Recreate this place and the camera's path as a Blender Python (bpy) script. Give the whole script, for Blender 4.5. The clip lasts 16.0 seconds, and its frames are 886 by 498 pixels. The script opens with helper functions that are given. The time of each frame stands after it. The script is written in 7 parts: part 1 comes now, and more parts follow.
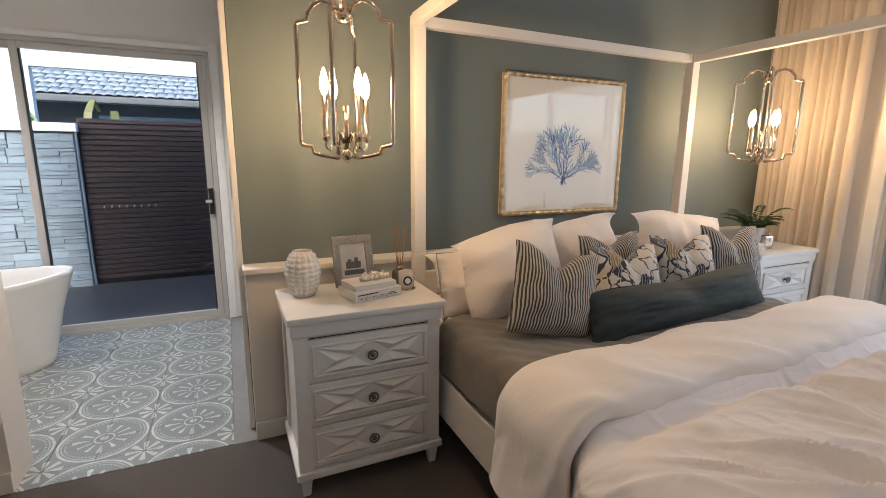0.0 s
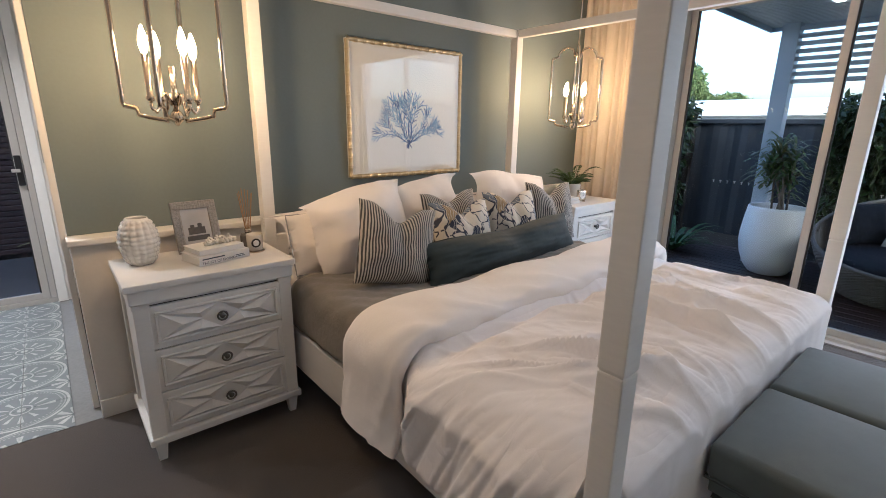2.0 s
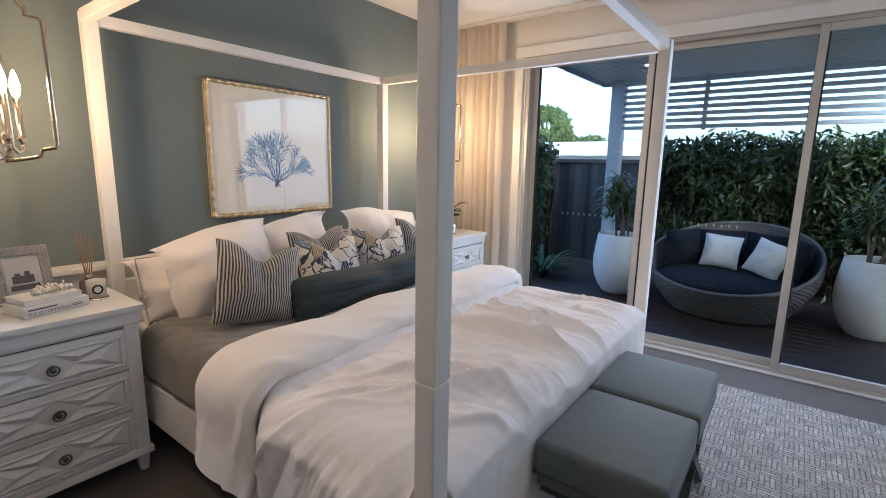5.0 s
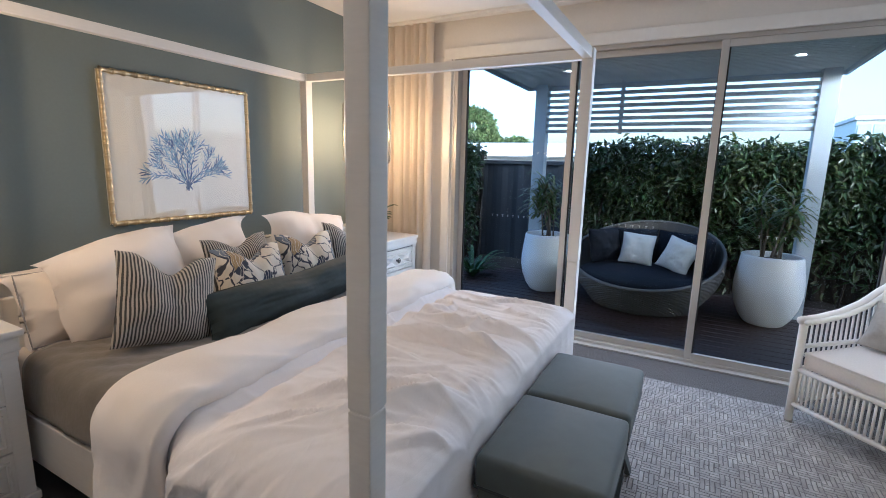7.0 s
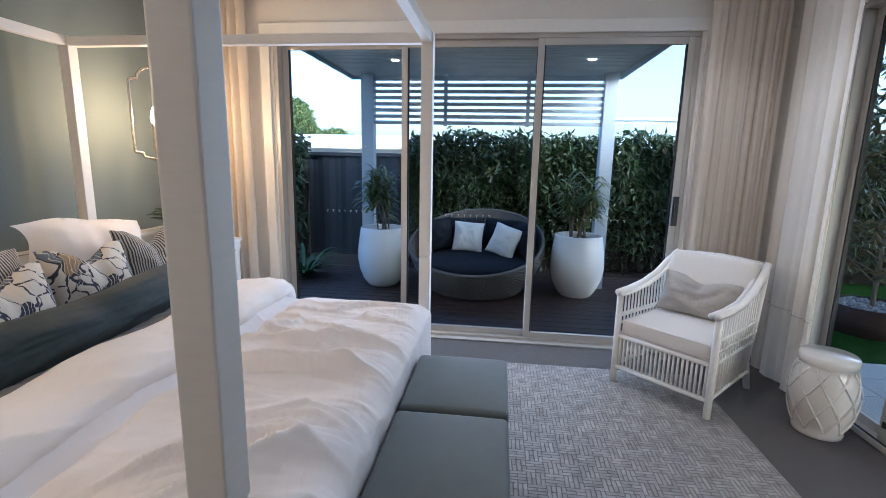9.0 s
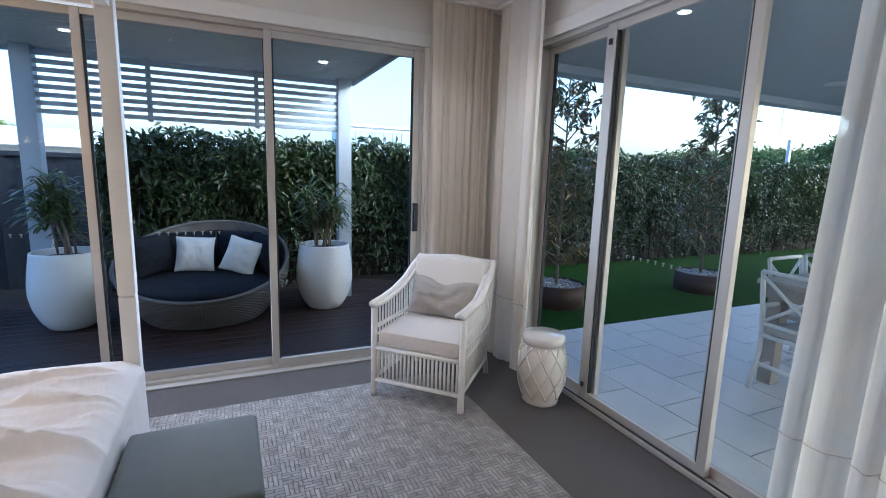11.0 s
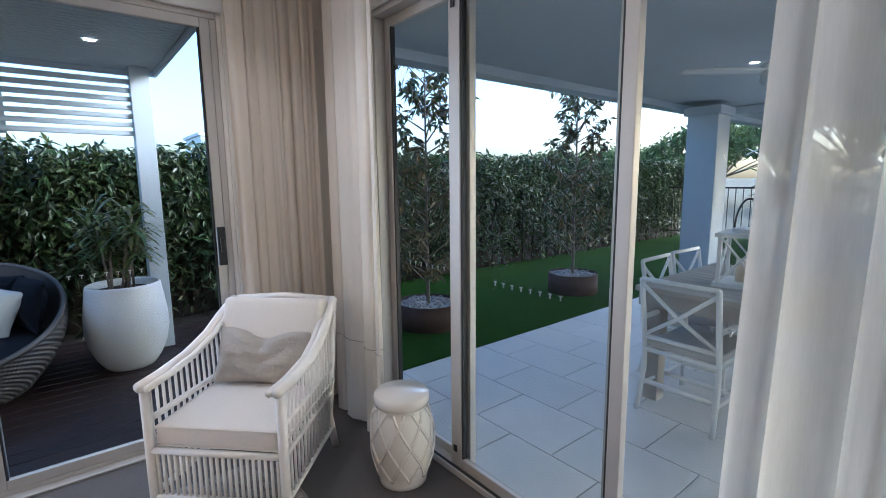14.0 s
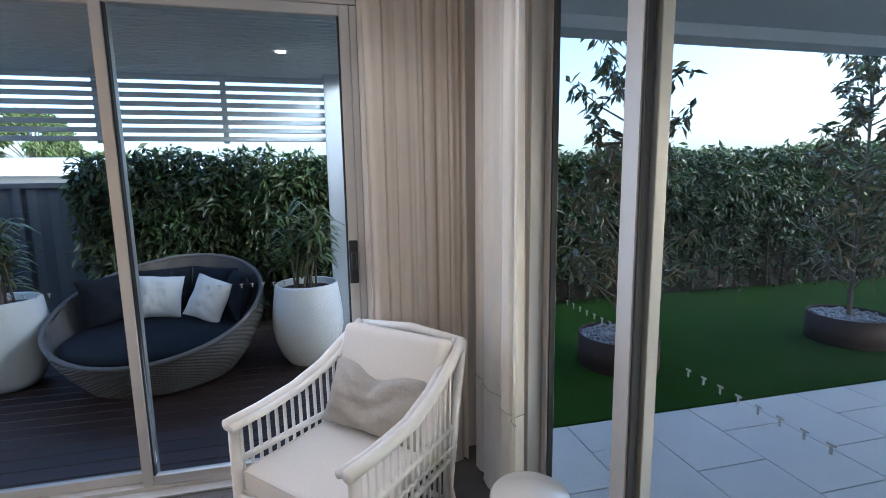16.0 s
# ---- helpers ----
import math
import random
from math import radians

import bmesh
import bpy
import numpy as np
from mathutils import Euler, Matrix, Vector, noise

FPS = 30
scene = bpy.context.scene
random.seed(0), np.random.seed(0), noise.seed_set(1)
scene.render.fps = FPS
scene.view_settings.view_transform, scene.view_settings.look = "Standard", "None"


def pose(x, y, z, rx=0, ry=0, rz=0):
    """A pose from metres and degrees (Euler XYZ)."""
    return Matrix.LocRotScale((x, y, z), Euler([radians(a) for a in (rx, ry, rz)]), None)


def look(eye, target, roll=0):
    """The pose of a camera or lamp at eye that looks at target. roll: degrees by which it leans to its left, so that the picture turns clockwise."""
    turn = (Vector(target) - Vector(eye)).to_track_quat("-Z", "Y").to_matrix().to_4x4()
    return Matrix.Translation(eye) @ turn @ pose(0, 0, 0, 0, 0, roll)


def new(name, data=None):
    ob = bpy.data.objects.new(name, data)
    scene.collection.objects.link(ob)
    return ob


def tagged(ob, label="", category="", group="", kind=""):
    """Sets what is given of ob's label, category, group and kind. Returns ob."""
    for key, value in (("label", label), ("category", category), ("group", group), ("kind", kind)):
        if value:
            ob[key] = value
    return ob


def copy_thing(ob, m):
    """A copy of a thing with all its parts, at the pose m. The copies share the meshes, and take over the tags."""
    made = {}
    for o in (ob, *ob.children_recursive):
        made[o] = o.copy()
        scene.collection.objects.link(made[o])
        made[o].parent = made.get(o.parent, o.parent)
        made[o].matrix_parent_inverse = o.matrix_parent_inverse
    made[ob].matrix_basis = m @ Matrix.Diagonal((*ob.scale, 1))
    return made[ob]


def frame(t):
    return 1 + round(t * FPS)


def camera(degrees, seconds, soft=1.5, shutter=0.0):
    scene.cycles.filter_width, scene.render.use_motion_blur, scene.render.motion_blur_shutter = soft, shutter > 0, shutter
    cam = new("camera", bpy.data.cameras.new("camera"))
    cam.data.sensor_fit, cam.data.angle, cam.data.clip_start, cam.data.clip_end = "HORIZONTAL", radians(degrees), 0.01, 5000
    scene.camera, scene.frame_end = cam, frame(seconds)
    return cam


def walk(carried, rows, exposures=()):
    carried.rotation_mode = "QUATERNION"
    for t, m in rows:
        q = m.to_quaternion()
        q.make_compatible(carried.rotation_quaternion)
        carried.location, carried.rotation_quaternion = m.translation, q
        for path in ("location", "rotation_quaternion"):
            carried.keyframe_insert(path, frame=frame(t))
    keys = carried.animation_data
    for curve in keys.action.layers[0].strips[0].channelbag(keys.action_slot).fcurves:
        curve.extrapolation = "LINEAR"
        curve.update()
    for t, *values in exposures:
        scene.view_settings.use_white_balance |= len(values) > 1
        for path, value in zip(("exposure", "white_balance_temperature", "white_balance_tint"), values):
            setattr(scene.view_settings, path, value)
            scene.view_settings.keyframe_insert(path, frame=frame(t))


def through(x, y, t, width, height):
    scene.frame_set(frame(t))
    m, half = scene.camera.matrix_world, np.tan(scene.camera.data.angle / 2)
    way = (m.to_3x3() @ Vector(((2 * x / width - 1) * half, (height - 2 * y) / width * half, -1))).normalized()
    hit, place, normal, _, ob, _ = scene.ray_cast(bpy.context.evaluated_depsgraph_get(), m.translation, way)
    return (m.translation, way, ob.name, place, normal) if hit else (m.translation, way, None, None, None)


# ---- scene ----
cam = camera(87.1, 16.0, soft=0.9)
PATH = [
    (0, (0.084, 0.043, 1.414), (0.902, 1.828, 1.032), 0.5),
    (0.5, (0.091, 0.0, 1.417), (1.075, 1.69, 0.998), 0.6),
    (1, (0.089, -0.03, 1.416), (1.193, 1.577, 0.968), 0.7),
    (1.5, (0.086, -0.103, 1.419), (1.279, 1.427, 0.932), 0.9),
    (2, (0.101, -0.202, 1.408), (1.35, 1.274, 0.896), 0.9),
    (2.5, (0.109, -0.291, 1.403), (1.431, 1.111, 0.868), 1.0),
    (3, (0.123, -0.351, 1.402), (1.53, 0.964, 0.861), 1.2),
    (3.5, (0.135, -0.386, 1.405), (1.624, 0.851, 0.901), 1.4),
    (4, (0.136, -0.407, 1.43), (1.673, 0.797, 0.997), 1.4),
    (4.2, (0.129, -0.411, 1.426), (1.679, 0.788, 1.028), 1.2),
    (6.3, (0.142, -0.405, 1.45), (1.757, 0.729, 1.125), 1.4),
    (6.5, (0.146, -0.4, 1.455), (1.795, 0.68, 1.116), 1.4),
    (7, (0.188, -0.358, 1.451), (1.923, 0.572, 1.097), 1.5),
    (7.5, (0.261, -0.241, 1.443), (2.073, 0.522, 1.074), 1.6),
    (8, (0.293, -0.167, 1.434), (2.159, 0.444, 1.054), 1.5),
    (8.5, (0.316, -0.157, 1.431), (2.233, 0.27, 1.054), 1.4),
    (9, (0.375, -0.166, 1.436), (2.327, 0.064, 1.07), 1.2),
    (9.5, (0.47, -0.17, 1.454), (2.438, -0.178, 1.099), 1.2),
    (10, (0.537, -0.179, 1.461), (2.488, -0.459, 1.123), 1.2),
    (10.2, (0.558, -0.177, 1.468), (2.492, -0.561, 1.134), 1.4),
    (12.3, (0.85, -0.243, 1.443), (2.336, -1.547, 1.139), 0.4),
    (12.5, (0.89, -0.319, 1.441), (2.352, -1.652, 1.142), 0.0),
    (13, (0.987, -0.478, 1.461), (2.423, -1.838, 1.159), -0.3),
    (13.5, (1.078, -0.619, 1.455), (2.541, -1.951, 1.164), -0.4),
    (14, (1.195, -0.807, 1.468), (2.739, -2.045, 1.177), -0.6),
    (14.5, (1.299, -0.968, 1.468), (2.983, -2.009, 1.181), -0.7),
    (15, (1.408, -1.171, 1.479), (3.206, -1.999, 1.191), -0.7),
    (15.5, (1.499, -1.326, 1.498), (3.379, -1.944, 1.214), -0.8),
    (16, (1.665, -1.386, 1.506), (3.593, -1.834, 1.22), -0.9),
]
EXPOSURES = [(0.0, 2.16, 5550, 11), (2.5, 2.30, 5200, 11), (6.5, 2.32, 4950, 10), (9.0, 2.32, 4850, 10), (12.5, 2.32, 5000, 11), (16.0, 2.30, 5050, 11)]
walk(cam, [(t, look(eye, target, roll)) for t, eye, target, roll in PATH], EXPOSURES)

# ---- world, sun, lamps' strength, exposure ----
world = bpy.data.worlds.new("sky")
scene.world = world
world.use_nodes = True
wn = world.node_tree.nodes
sky = wn.new("ShaderNodeTexSky")
sky.sky_type, sky.sun_disc = "NISHITA", False
sky.sun_elevation, sky.sun_rotation = radians(24), radians(215)
sky.air_density, sky.dust_density, sky.ozone_density = 1.0, 4.0, 1.0
wn["Background"].inputs["Strength"].default_value = 0.15
world.node_tree.links.new(sky.outputs[0], wn["Background"].inputs["Color"])
sun = new("sun", bpy.data.lights.new("sun", "SUN"))
sun.data.energy, sun.data.angle, sun.data.color = 1.0, radians(12), (1.0, 0.93, 0.84)
sun.matrix_world = look((-20, -28, 16), (0, 0, 0))
# the sky's light in the opening of the deck doors
daylight = new("window_daylight", bpy.data.lights.new("window_daylight", "AREA"))
daylight.data.shape, daylight.data.size, daylight.data.size_y = "RECTANGLE", 3.0, 2.2
daylight.data.energy, daylight.data.color = 6.4, (0.97, 0.98, 1.0)
daylight.matrix_world = look((4.05, 0.05, 1.22), (0, 0.05, 1.0))


# ---- materials ----
def nodes_of(name):
    m = bpy.data.materials.new(name)
    m.use_nodes = True
    return m, m.node_tree.nodes, m.node_tree.links, m.node_tree.nodes["Principled BSDF"]


def mat(name, color, rough=0.5, metal=0.0, scale=30.0, vary=0.08, bump=0.0, grain=None, coat=0.0, sheen=0.0, stretch=(1, 1, 1), per=0.0, spec=0.5, stain=0.5):
    """A painted, woven or cast surface: base colour varied at two scales, with fine relief."""
    m, n, l, b = nodes_of(name)
    tc = n.new("ShaderNodeTexCoord")
    mp = n.new("ShaderNodeMapping")
    mp.inputs["Scale"].default_value = stretch
    l.new(tc.outputs["Object"], mp.inputs[0])
    fine = n.new("ShaderNodeTexNoise")
    fine.inputs["Scale"].default_value, fine.inputs["Detail"].default_value = scale, 4
    big = n.new("ShaderNodeTexNoise")
    big.inputs["Scale"].default_value, big.inputs["Detail"].default_value = 1.7, 3
    l.new(mp.outputs[0], fine.inputs[0])
    l.new(tc.outputs["Object"], big.inputs[0])
    add = n.new("ShaderNodeMath")
    add.operation = "MULTIPLY_ADD"
    add.inputs[1].default_value = stain
    l.new(big.outputs[0], add.inputs[0])
    l.new(fine.outputs[0], add.inputs[2])
    mr = n.new("ShaderNodeMapRange")
    mr.inputs[1].default_value, mr.inputs[2].default_value = 0.25, 0.5 + 0.5 * stain + 0.25
    mr.inputs[3].default_value, mr.inputs[4].default_value = 1 - vary, 1 + vary
    l.new(add.outputs[0], mr.inputs[0])
    val = mr.outputs[0]
    if per:
        oi = n.new("ShaderNodeObjectInfo")
        pr = n.new("ShaderNodeMapRange")
        pr.inputs[3].default_value, pr.inputs[4].default_value = 1 - per, 1 + per
        l.new(oi.outputs["Random"], pr.inputs[0])
        mu = n.new("ShaderNodeMath")
        mu.operation = "MULTIPLY"
        l.new(val, mu.inputs[0])
        l.new(pr.outputs[0], mu.inputs[1])
        val = mu.outputs[0]
    hs = n.new("ShaderNodeHueSaturation")
    hs.inputs["Color"].default_value = (*color, 1)
    l.new(val, hs.inputs["Value"])
    l.new(hs.outputs[0], b.inputs["Base Color"])
    b.inputs["Roughness"].default_value, b.inputs["Metallic"].default_value = rough, metal
    b.inputs["Specular IOR Level"].default_value = spec
    b.inputs["Coat Weight"].default_value, b.inputs["Sheen Weight"].default_value = coat, sheen
    if bump:
        bp = n.new("ShaderNodeBump")
        bp.inputs["Strength"].default_value, bp.inputs["Distance"].default_value = bump, 0.004
        g = fine
        if grain:
            g = n.new("ShaderNodeTexNoise")
            g.inputs["Scale"].default_value, g.inputs["Detail"].default_value = grain, 2
            l.new(mp.outputs[0], g.inputs[0])
        l.new(g.outputs[0], bp.inputs["Height"])
        l.new(bp.outputs[0], b.inputs["Normal"])
    return m


def glass(name, tint=(1, 1, 1), gloss=0.6, base=0.012):
    """Clear glazing: see-through, with gloss that grows towards grazing sight."""
    m, n, l, b = nodes_of(name)
    n.remove(b)
    t, g, f, mix = n.new("ShaderNodeBsdfTransparent"), n.new("ShaderNodeBsdfGlossy"), n.new("ShaderNodeLayerWeight"), n.new("ShaderNodeMixShader")
    t.inputs[0].default_value = (*tint, 1)
    g.inputs["Roughness"].default_value = 0.0
    f.inputs["Blend"].default_value = 0.5
    p, ma = n.new("ShaderNodeMath"), n.new("ShaderNodeMath")
    p.operation, ma.operation = "POWER", "MULTIPLY_ADD"
    p.inputs[1].default_value, ma.inputs[1].default_value, ma.inputs[2].default_value = 5.0, gloss, base
    l.new(f.outputs["Facing"], p.inputs[0])
    l.new(p.outputs[0], ma.inputs[0])
    l.new(ma.outputs[0], mix.inputs[0])
    l.new(t.outputs[0], mix.inputs[1])
    l.new(g.outputs[0], mix.inputs[2])
    l.new(mix.outputs[0], n["Material Output"].inputs[0])
    return m


def cloth(name, color, through=0.35, clear=0.0, scale=300):
    """Hanging cloth that lets some light through."""
    m, n, l, b = nodes_of(name)
    tr, mix = n.new("ShaderNodeBsdfTranslucent"), n.new("ShaderNodeMixShader")
    tc, nzn, hs = n.new("ShaderNodeTexCoord"), n.new("ShaderNodeTexNoise"), n.new("ShaderNodeHueSaturation")
    mp, mr = n.new("ShaderNodeMapping"), n.new("ShaderNodeMapRange")
    mp.inputs["Scale"].default_value = (1, 1, 0.06)
    nzn.inputs["Scale"].default_value = scale
    mr.inputs[3].default_value, mr.inputs[4].default_value = 0.92, 1.08
    l.new(tc.outputs["Object"], mp.inputs[0])
    l.new(mp.outputs[0], nzn.inputs[0])
    l.new(nzn.outputs[0], mr.inputs[0])
    l.new(mr.outputs[0], hs.inputs["Value"])
    hs.inputs["Color"].default_value = (*color, 1)
    l.new(hs.outputs[0], b.inputs["Base Color"])
    l.new(hs.outputs[0], tr.inputs[0])
    b.inputs["Roughness"].default_value = 0.9
    mix.inputs[0].default_value = through
    l.new(b.outputs[0], mix.inputs[1])
    l.new(tr.outputs[0], mix.inputs[2])
    out = mix.outputs[0]
    if clear:
        tp, mx = n.new("ShaderNodeBsdfTransparent"), n.new("ShaderNodeMixShader")
        mx.inputs[0].default_value = clear
        l.new(out, mx.inputs[1])
        l.new(tp.outputs[0], mx.inputs[2])
        out = mx.outputs[0]
    l.new(out, n["Material Output"].inputs[0])
    return m


def floral(name):
    """Printed linen: cream ground with ink-blue, grey and tan leaf shapes, dark outlines."""
    m, n, l, b = nodes_of(name)
    tc, wob, mixv = n.new("ShaderNodeTexCoord"), n.new("ShaderNodeTexNoise"), n.new("ShaderNodeMix")
    wob.inputs["Scale"].default_value = 7
    mixv.data_type = "VECTOR"
    mixv.inputs[0].default_value = 0.16
    l.new(tc.outputs["Object"], wob.inputs[0])
    l.new(tc.outputs["Object"], mixv.inputs[4])
    l.new(wob.outputs["Color"], mixv.inputs[5])
    v, e, w = n.new("ShaderNodeTexVoronoi"), n.new("ShaderNodeTexVoronoi"), n.new("ShaderNodeTexWave")
    v.inputs["Scale"].default_value = e.inputs["Scale"].default_value = 13
    e.feature = "DISTANCE_TO_EDGE"
    w.inputs["Scale"].default_value, w.inputs["Distortion"].default_value = 16, 7
    for q in (v, e, w):
        l.new(mixv.outputs[1], q.inputs[0])
    sep, pick = n.new("ShaderNodeSeparateColor"), n.new("ShaderNodeValToRGB")
    l.new(v.outputs["Color"], sep.inputs[0])
    r = pick.color_ramp
    r.interpolation = "CONSTANT"
    r.elements[0].position, r.elements[0].color = 0.0, (0.66, 0.61, 0.52, 1)
    r.elements[1].position, r.elements[1].color = 0.55, (0.17, 0.20, 0.25, 1)
    for p, c in ((0.64, (0.30, 0.30, 0.30, 1)), (0.72, (0.66, 0.61, 0.52, 1)), (0.88, (0.33, 0.24, 0.13, 1)), (0.94, (0.05, 0.06, 0.10, 1))):
        q = r.elements.new(p)
        q.color = c
    l.new(sep.outputs[0], pick.inputs[0])
    edge = n.new("ShaderNodeValToRGB")
    edge.color_ramp.elements[0].position, edge.color_ramp.elements[0].color = 0.035, (0, 0, 0, 1)
    edge.color_ramp.elements[1].position, edge.color_ramp.elements[1].color = 0.055, (1, 1, 1, 1)
    l.new(e.outputs["Distance"], edge.inputs[0])
    gate = n.new("ShaderNodeMath")
    gate.operation = "GREATER_THAN"
    gate.inputs[1].default_value = 0.93
    l.new(w.outputs["Fac"], gate.inputs[0])
    m1, m2 = n.new("ShaderNodeMix"), n.new("ShaderNodeMix")
    m1.data_type = m2.data_type = "RGBA"
    m1.inputs[6].default_value = (0.045, 0.05, 0.075, 1)
    l.new(edge.outputs[0], m1.inputs[0])
    l.new(pick.outputs[0], m1.inputs[7])
    l.new(gate.outputs[0], m2.inputs[0])
    l.new(m1.outputs[2], m2.inputs[6])
    m2.inputs[7].default_value = (0.62, 0.58, 0.50, 1)
    l.new(m2.outputs[2], b.inputs["Base Color"])
    b.inputs["Roughness"].default_value = 0.9
    return m


def glow(name, color, strength):
    m, n, l, b = nodes_of(name)
    b.inputs["Base Color"].default_value = (*color, 1)
    b.inputs["Emission Color"].default_value = (*color, 1)
    b.inputs["Emission Strength"].default_value = strength
    return m


def stripes(name, a, c, axis, width, rough=0.9, duty=0.5, sheen=0.3):
    """Woven ticking: bands of two colours along one local axis."""
    m, n, l, b = nodes_of(name)
    tc, sp = n.new("ShaderNodeTexCoord"), n.new("ShaderNodeSeparateXYZ")
    l.new(tc.outputs["Object"], sp.inputs[0])
    mu, fr, gt = n.new("ShaderNodeMath"), n.new("ShaderNodeMath"), n.new("ShaderNodeMath")
    mu.operation, fr.operation, gt.operation = "MULTIPLY", "FRACT", "GREATER_THAN"
    mu.inputs[1].default_value, gt.inputs[1].default_value = 1 / width, duty
    l.new(sp.outputs[axis], mu.inputs[0])
    l.new(mu.outputs[0], fr.inputs[0])
    l.new(fr.outputs[0], gt.inputs[0])
    mix = n.new("ShaderNodeMix")
    mix.data_type = "RGBA"
    mix.inputs[6].default_value, mix.inputs[7].default_value = (*a, 1), (*c, 1)
    l.new(gt.outputs[0], mix.inputs[0])
    l.new(mix.outputs[2], b.inputs["Base Color"])
    b.inputs["Roughness"].default_value, b.inputs["Sheen Weight"].default_value = rough, sheen
    nz, bp = n.new("ShaderNodeTexNoise"), n.new("ShaderNodeBump")
    nz.inputs["Scale"].default_value = 400
    bp.inputs["Strength"].default_value, bp.inputs["Distance"].default_value = 0.3, 0.002
    l.new(tc.outputs["Object"], nz.inputs[0])
    l.new(nz.outputs[0], bp.inputs["Height"])
    l.new(bp.outputs[0], b.inputs["Normal"])
    return m


def creased(name, color, strength, dist, rough=0.85):
    """Crumpled cotton: fine creases in two directions over a plain weave."""
    m, n, l, b = nodes_of(name)
    tc = n.new("ShaderNodeTexCoord")
    total = None
    for rot, sc, stretch, amt in ((82, 3.4, (0.55, 2.8, 1.6), 1.0), (-58, 5.0, (0.6, 2.4, 1.5), 0.6), (35, 7.0, (0.7, 2.2, 1.4), 0.35)):
        mp, nt = n.new("ShaderNodeMapping"), n.new("ShaderNodeTexNoise")
        mp.inputs["Rotation"].default_value, mp.inputs["Scale"].default_value = (0, 0, radians(rot)), stretch
        nt.inputs["Scale"].default_value, nt.inputs["Detail"].default_value, nt.inputs["Distortion"].default_value = sc, 1.5, 0.7
        l.new(tc.outputs["Object"], mp.inputs[0])
        l.new(mp.outputs[0], nt.inputs[0])
        su, ab, po, mu = (n.new("ShaderNodeMath") for _ in range(4))
        su.operation, ab.operation, po.operation, mu.operation = "SUBTRACT", "ABSOLUTE", "POWER", "MULTIPLY_ADD"
        su.inputs[1].default_value, po.inputs[1].default_value, mu.inputs[1].default_value = 0.5, 0.85, amt
        l.new(nt.outputs[0], su.inputs[0])
        l.new(su.outputs[0], ab.inputs[0])
        l.new(ab.outputs[0], po.inputs[0])
        l.new(po.outputs[0], mu.inputs[0])
        if total:
            l.new(total, mu.inputs[2])
        else:
            mu.inputs[2].default_value = 0.0
        total = mu.outputs[0]
    bp, bp2, wv = n.new("ShaderNodeBump"), n.new("ShaderNodeBump"), n.new("ShaderNodeTexNoise")
    bp.inputs["Strength"].default_value, bp.inputs["Distance"].default_value = strength, dist
    l.new(total, bp.inputs["Height"])
    wv.inputs["Scale"].default_value = 420
    bp2.inputs["Strength"].default_value, bp2.inputs["Distance"].default_value = 0.15, 0.002
    l.new(tc.outputs["Object"], wv.inputs[0])
    l.new(wv.outputs[0], bp2.inputs["Height"])
    l.new(bp.outputs[0], bp2.inputs["Normal"])
    l.new(bp2.outputs[0], b.inputs["Normal"])
    big, hs, mr = n.new("ShaderNodeTexNoise"), n.new("ShaderNodeHueSaturation"), n.new("ShaderNodeMapRange")
    big.inputs["Scale"].default_value = 2.5
    mr.inputs[3].default_value, mr.inputs[4].default_value = 0.97, 1.03
    l.new(tc.outputs["Object"], big.inputs[0])
    l.new(big.outputs[0], mr.inputs[0])
    l.new(mr.outputs[0], hs.inputs["Value"])
    hs.inputs["Color"].default_value = (*color, 1)
    l.new(hs.outputs[0], b.inputs["Base Color"])
    b.inputs["Roughness"].default_value, b.inputs["Sheen Weight"].default_value = rough, 0.15
    return m


def leafy(name, a, c, rough):
    """Leaves: two greens varied from leaf to leaf, with light through the blade."""
    m, n, l, b = nodes_of(name)
    g, mix, tr, sh = n.new("ShaderNodeNewGeometry"), n.new("ShaderNodeMix"), n.new("ShaderNodeBsdfTranslucent"), n.new("ShaderNodeMixShader")
    hs, mr = n.new("ShaderNodeHueSaturation"), n.new("ShaderNodeMapRange")
    mix.data_type = "RGBA"
    mix.inputs[6].default_value, mix.inputs[7].default_value = (*a, 1), (*c, 1)
    l.new(g.outputs["Random Per Island"], mix.inputs[0])
    w, fr = n.new("ShaderNodeMath"), n.new("ShaderNodeMath")
    w.operation, fr.operation = "MULTIPLY", "FRACT"
    w.inputs[1].default_value = 37.7
    l.new(g.outputs["Random Per Island"], w.inputs[0])
    l.new(w.outputs[0], fr.inputs[0])
    mr.inputs[3].default_value, mr.inputs[4].default_value = 0.55, 1.4
    l.new(fr.outputs[0], mr.inputs[0])
    l.new(mr.outputs[0], hs.inputs["Value"])
    l.new(mix.outputs[2], hs.inputs["Color"])
    l.new(hs.outputs[0], b.inputs["Base Color"])
    l.new(hs.outputs[0], tr.inputs[0])
    b.inputs["Roughness"].default_value = rough
    sh.inputs[0].default_value = 0.25
    l.new(b.outputs[0], sh.inputs[1])
    l.new(tr.outputs[0], sh.inputs[2])
    l.new(sh.outputs[0], n["Material Output"].inputs[0])
    return m


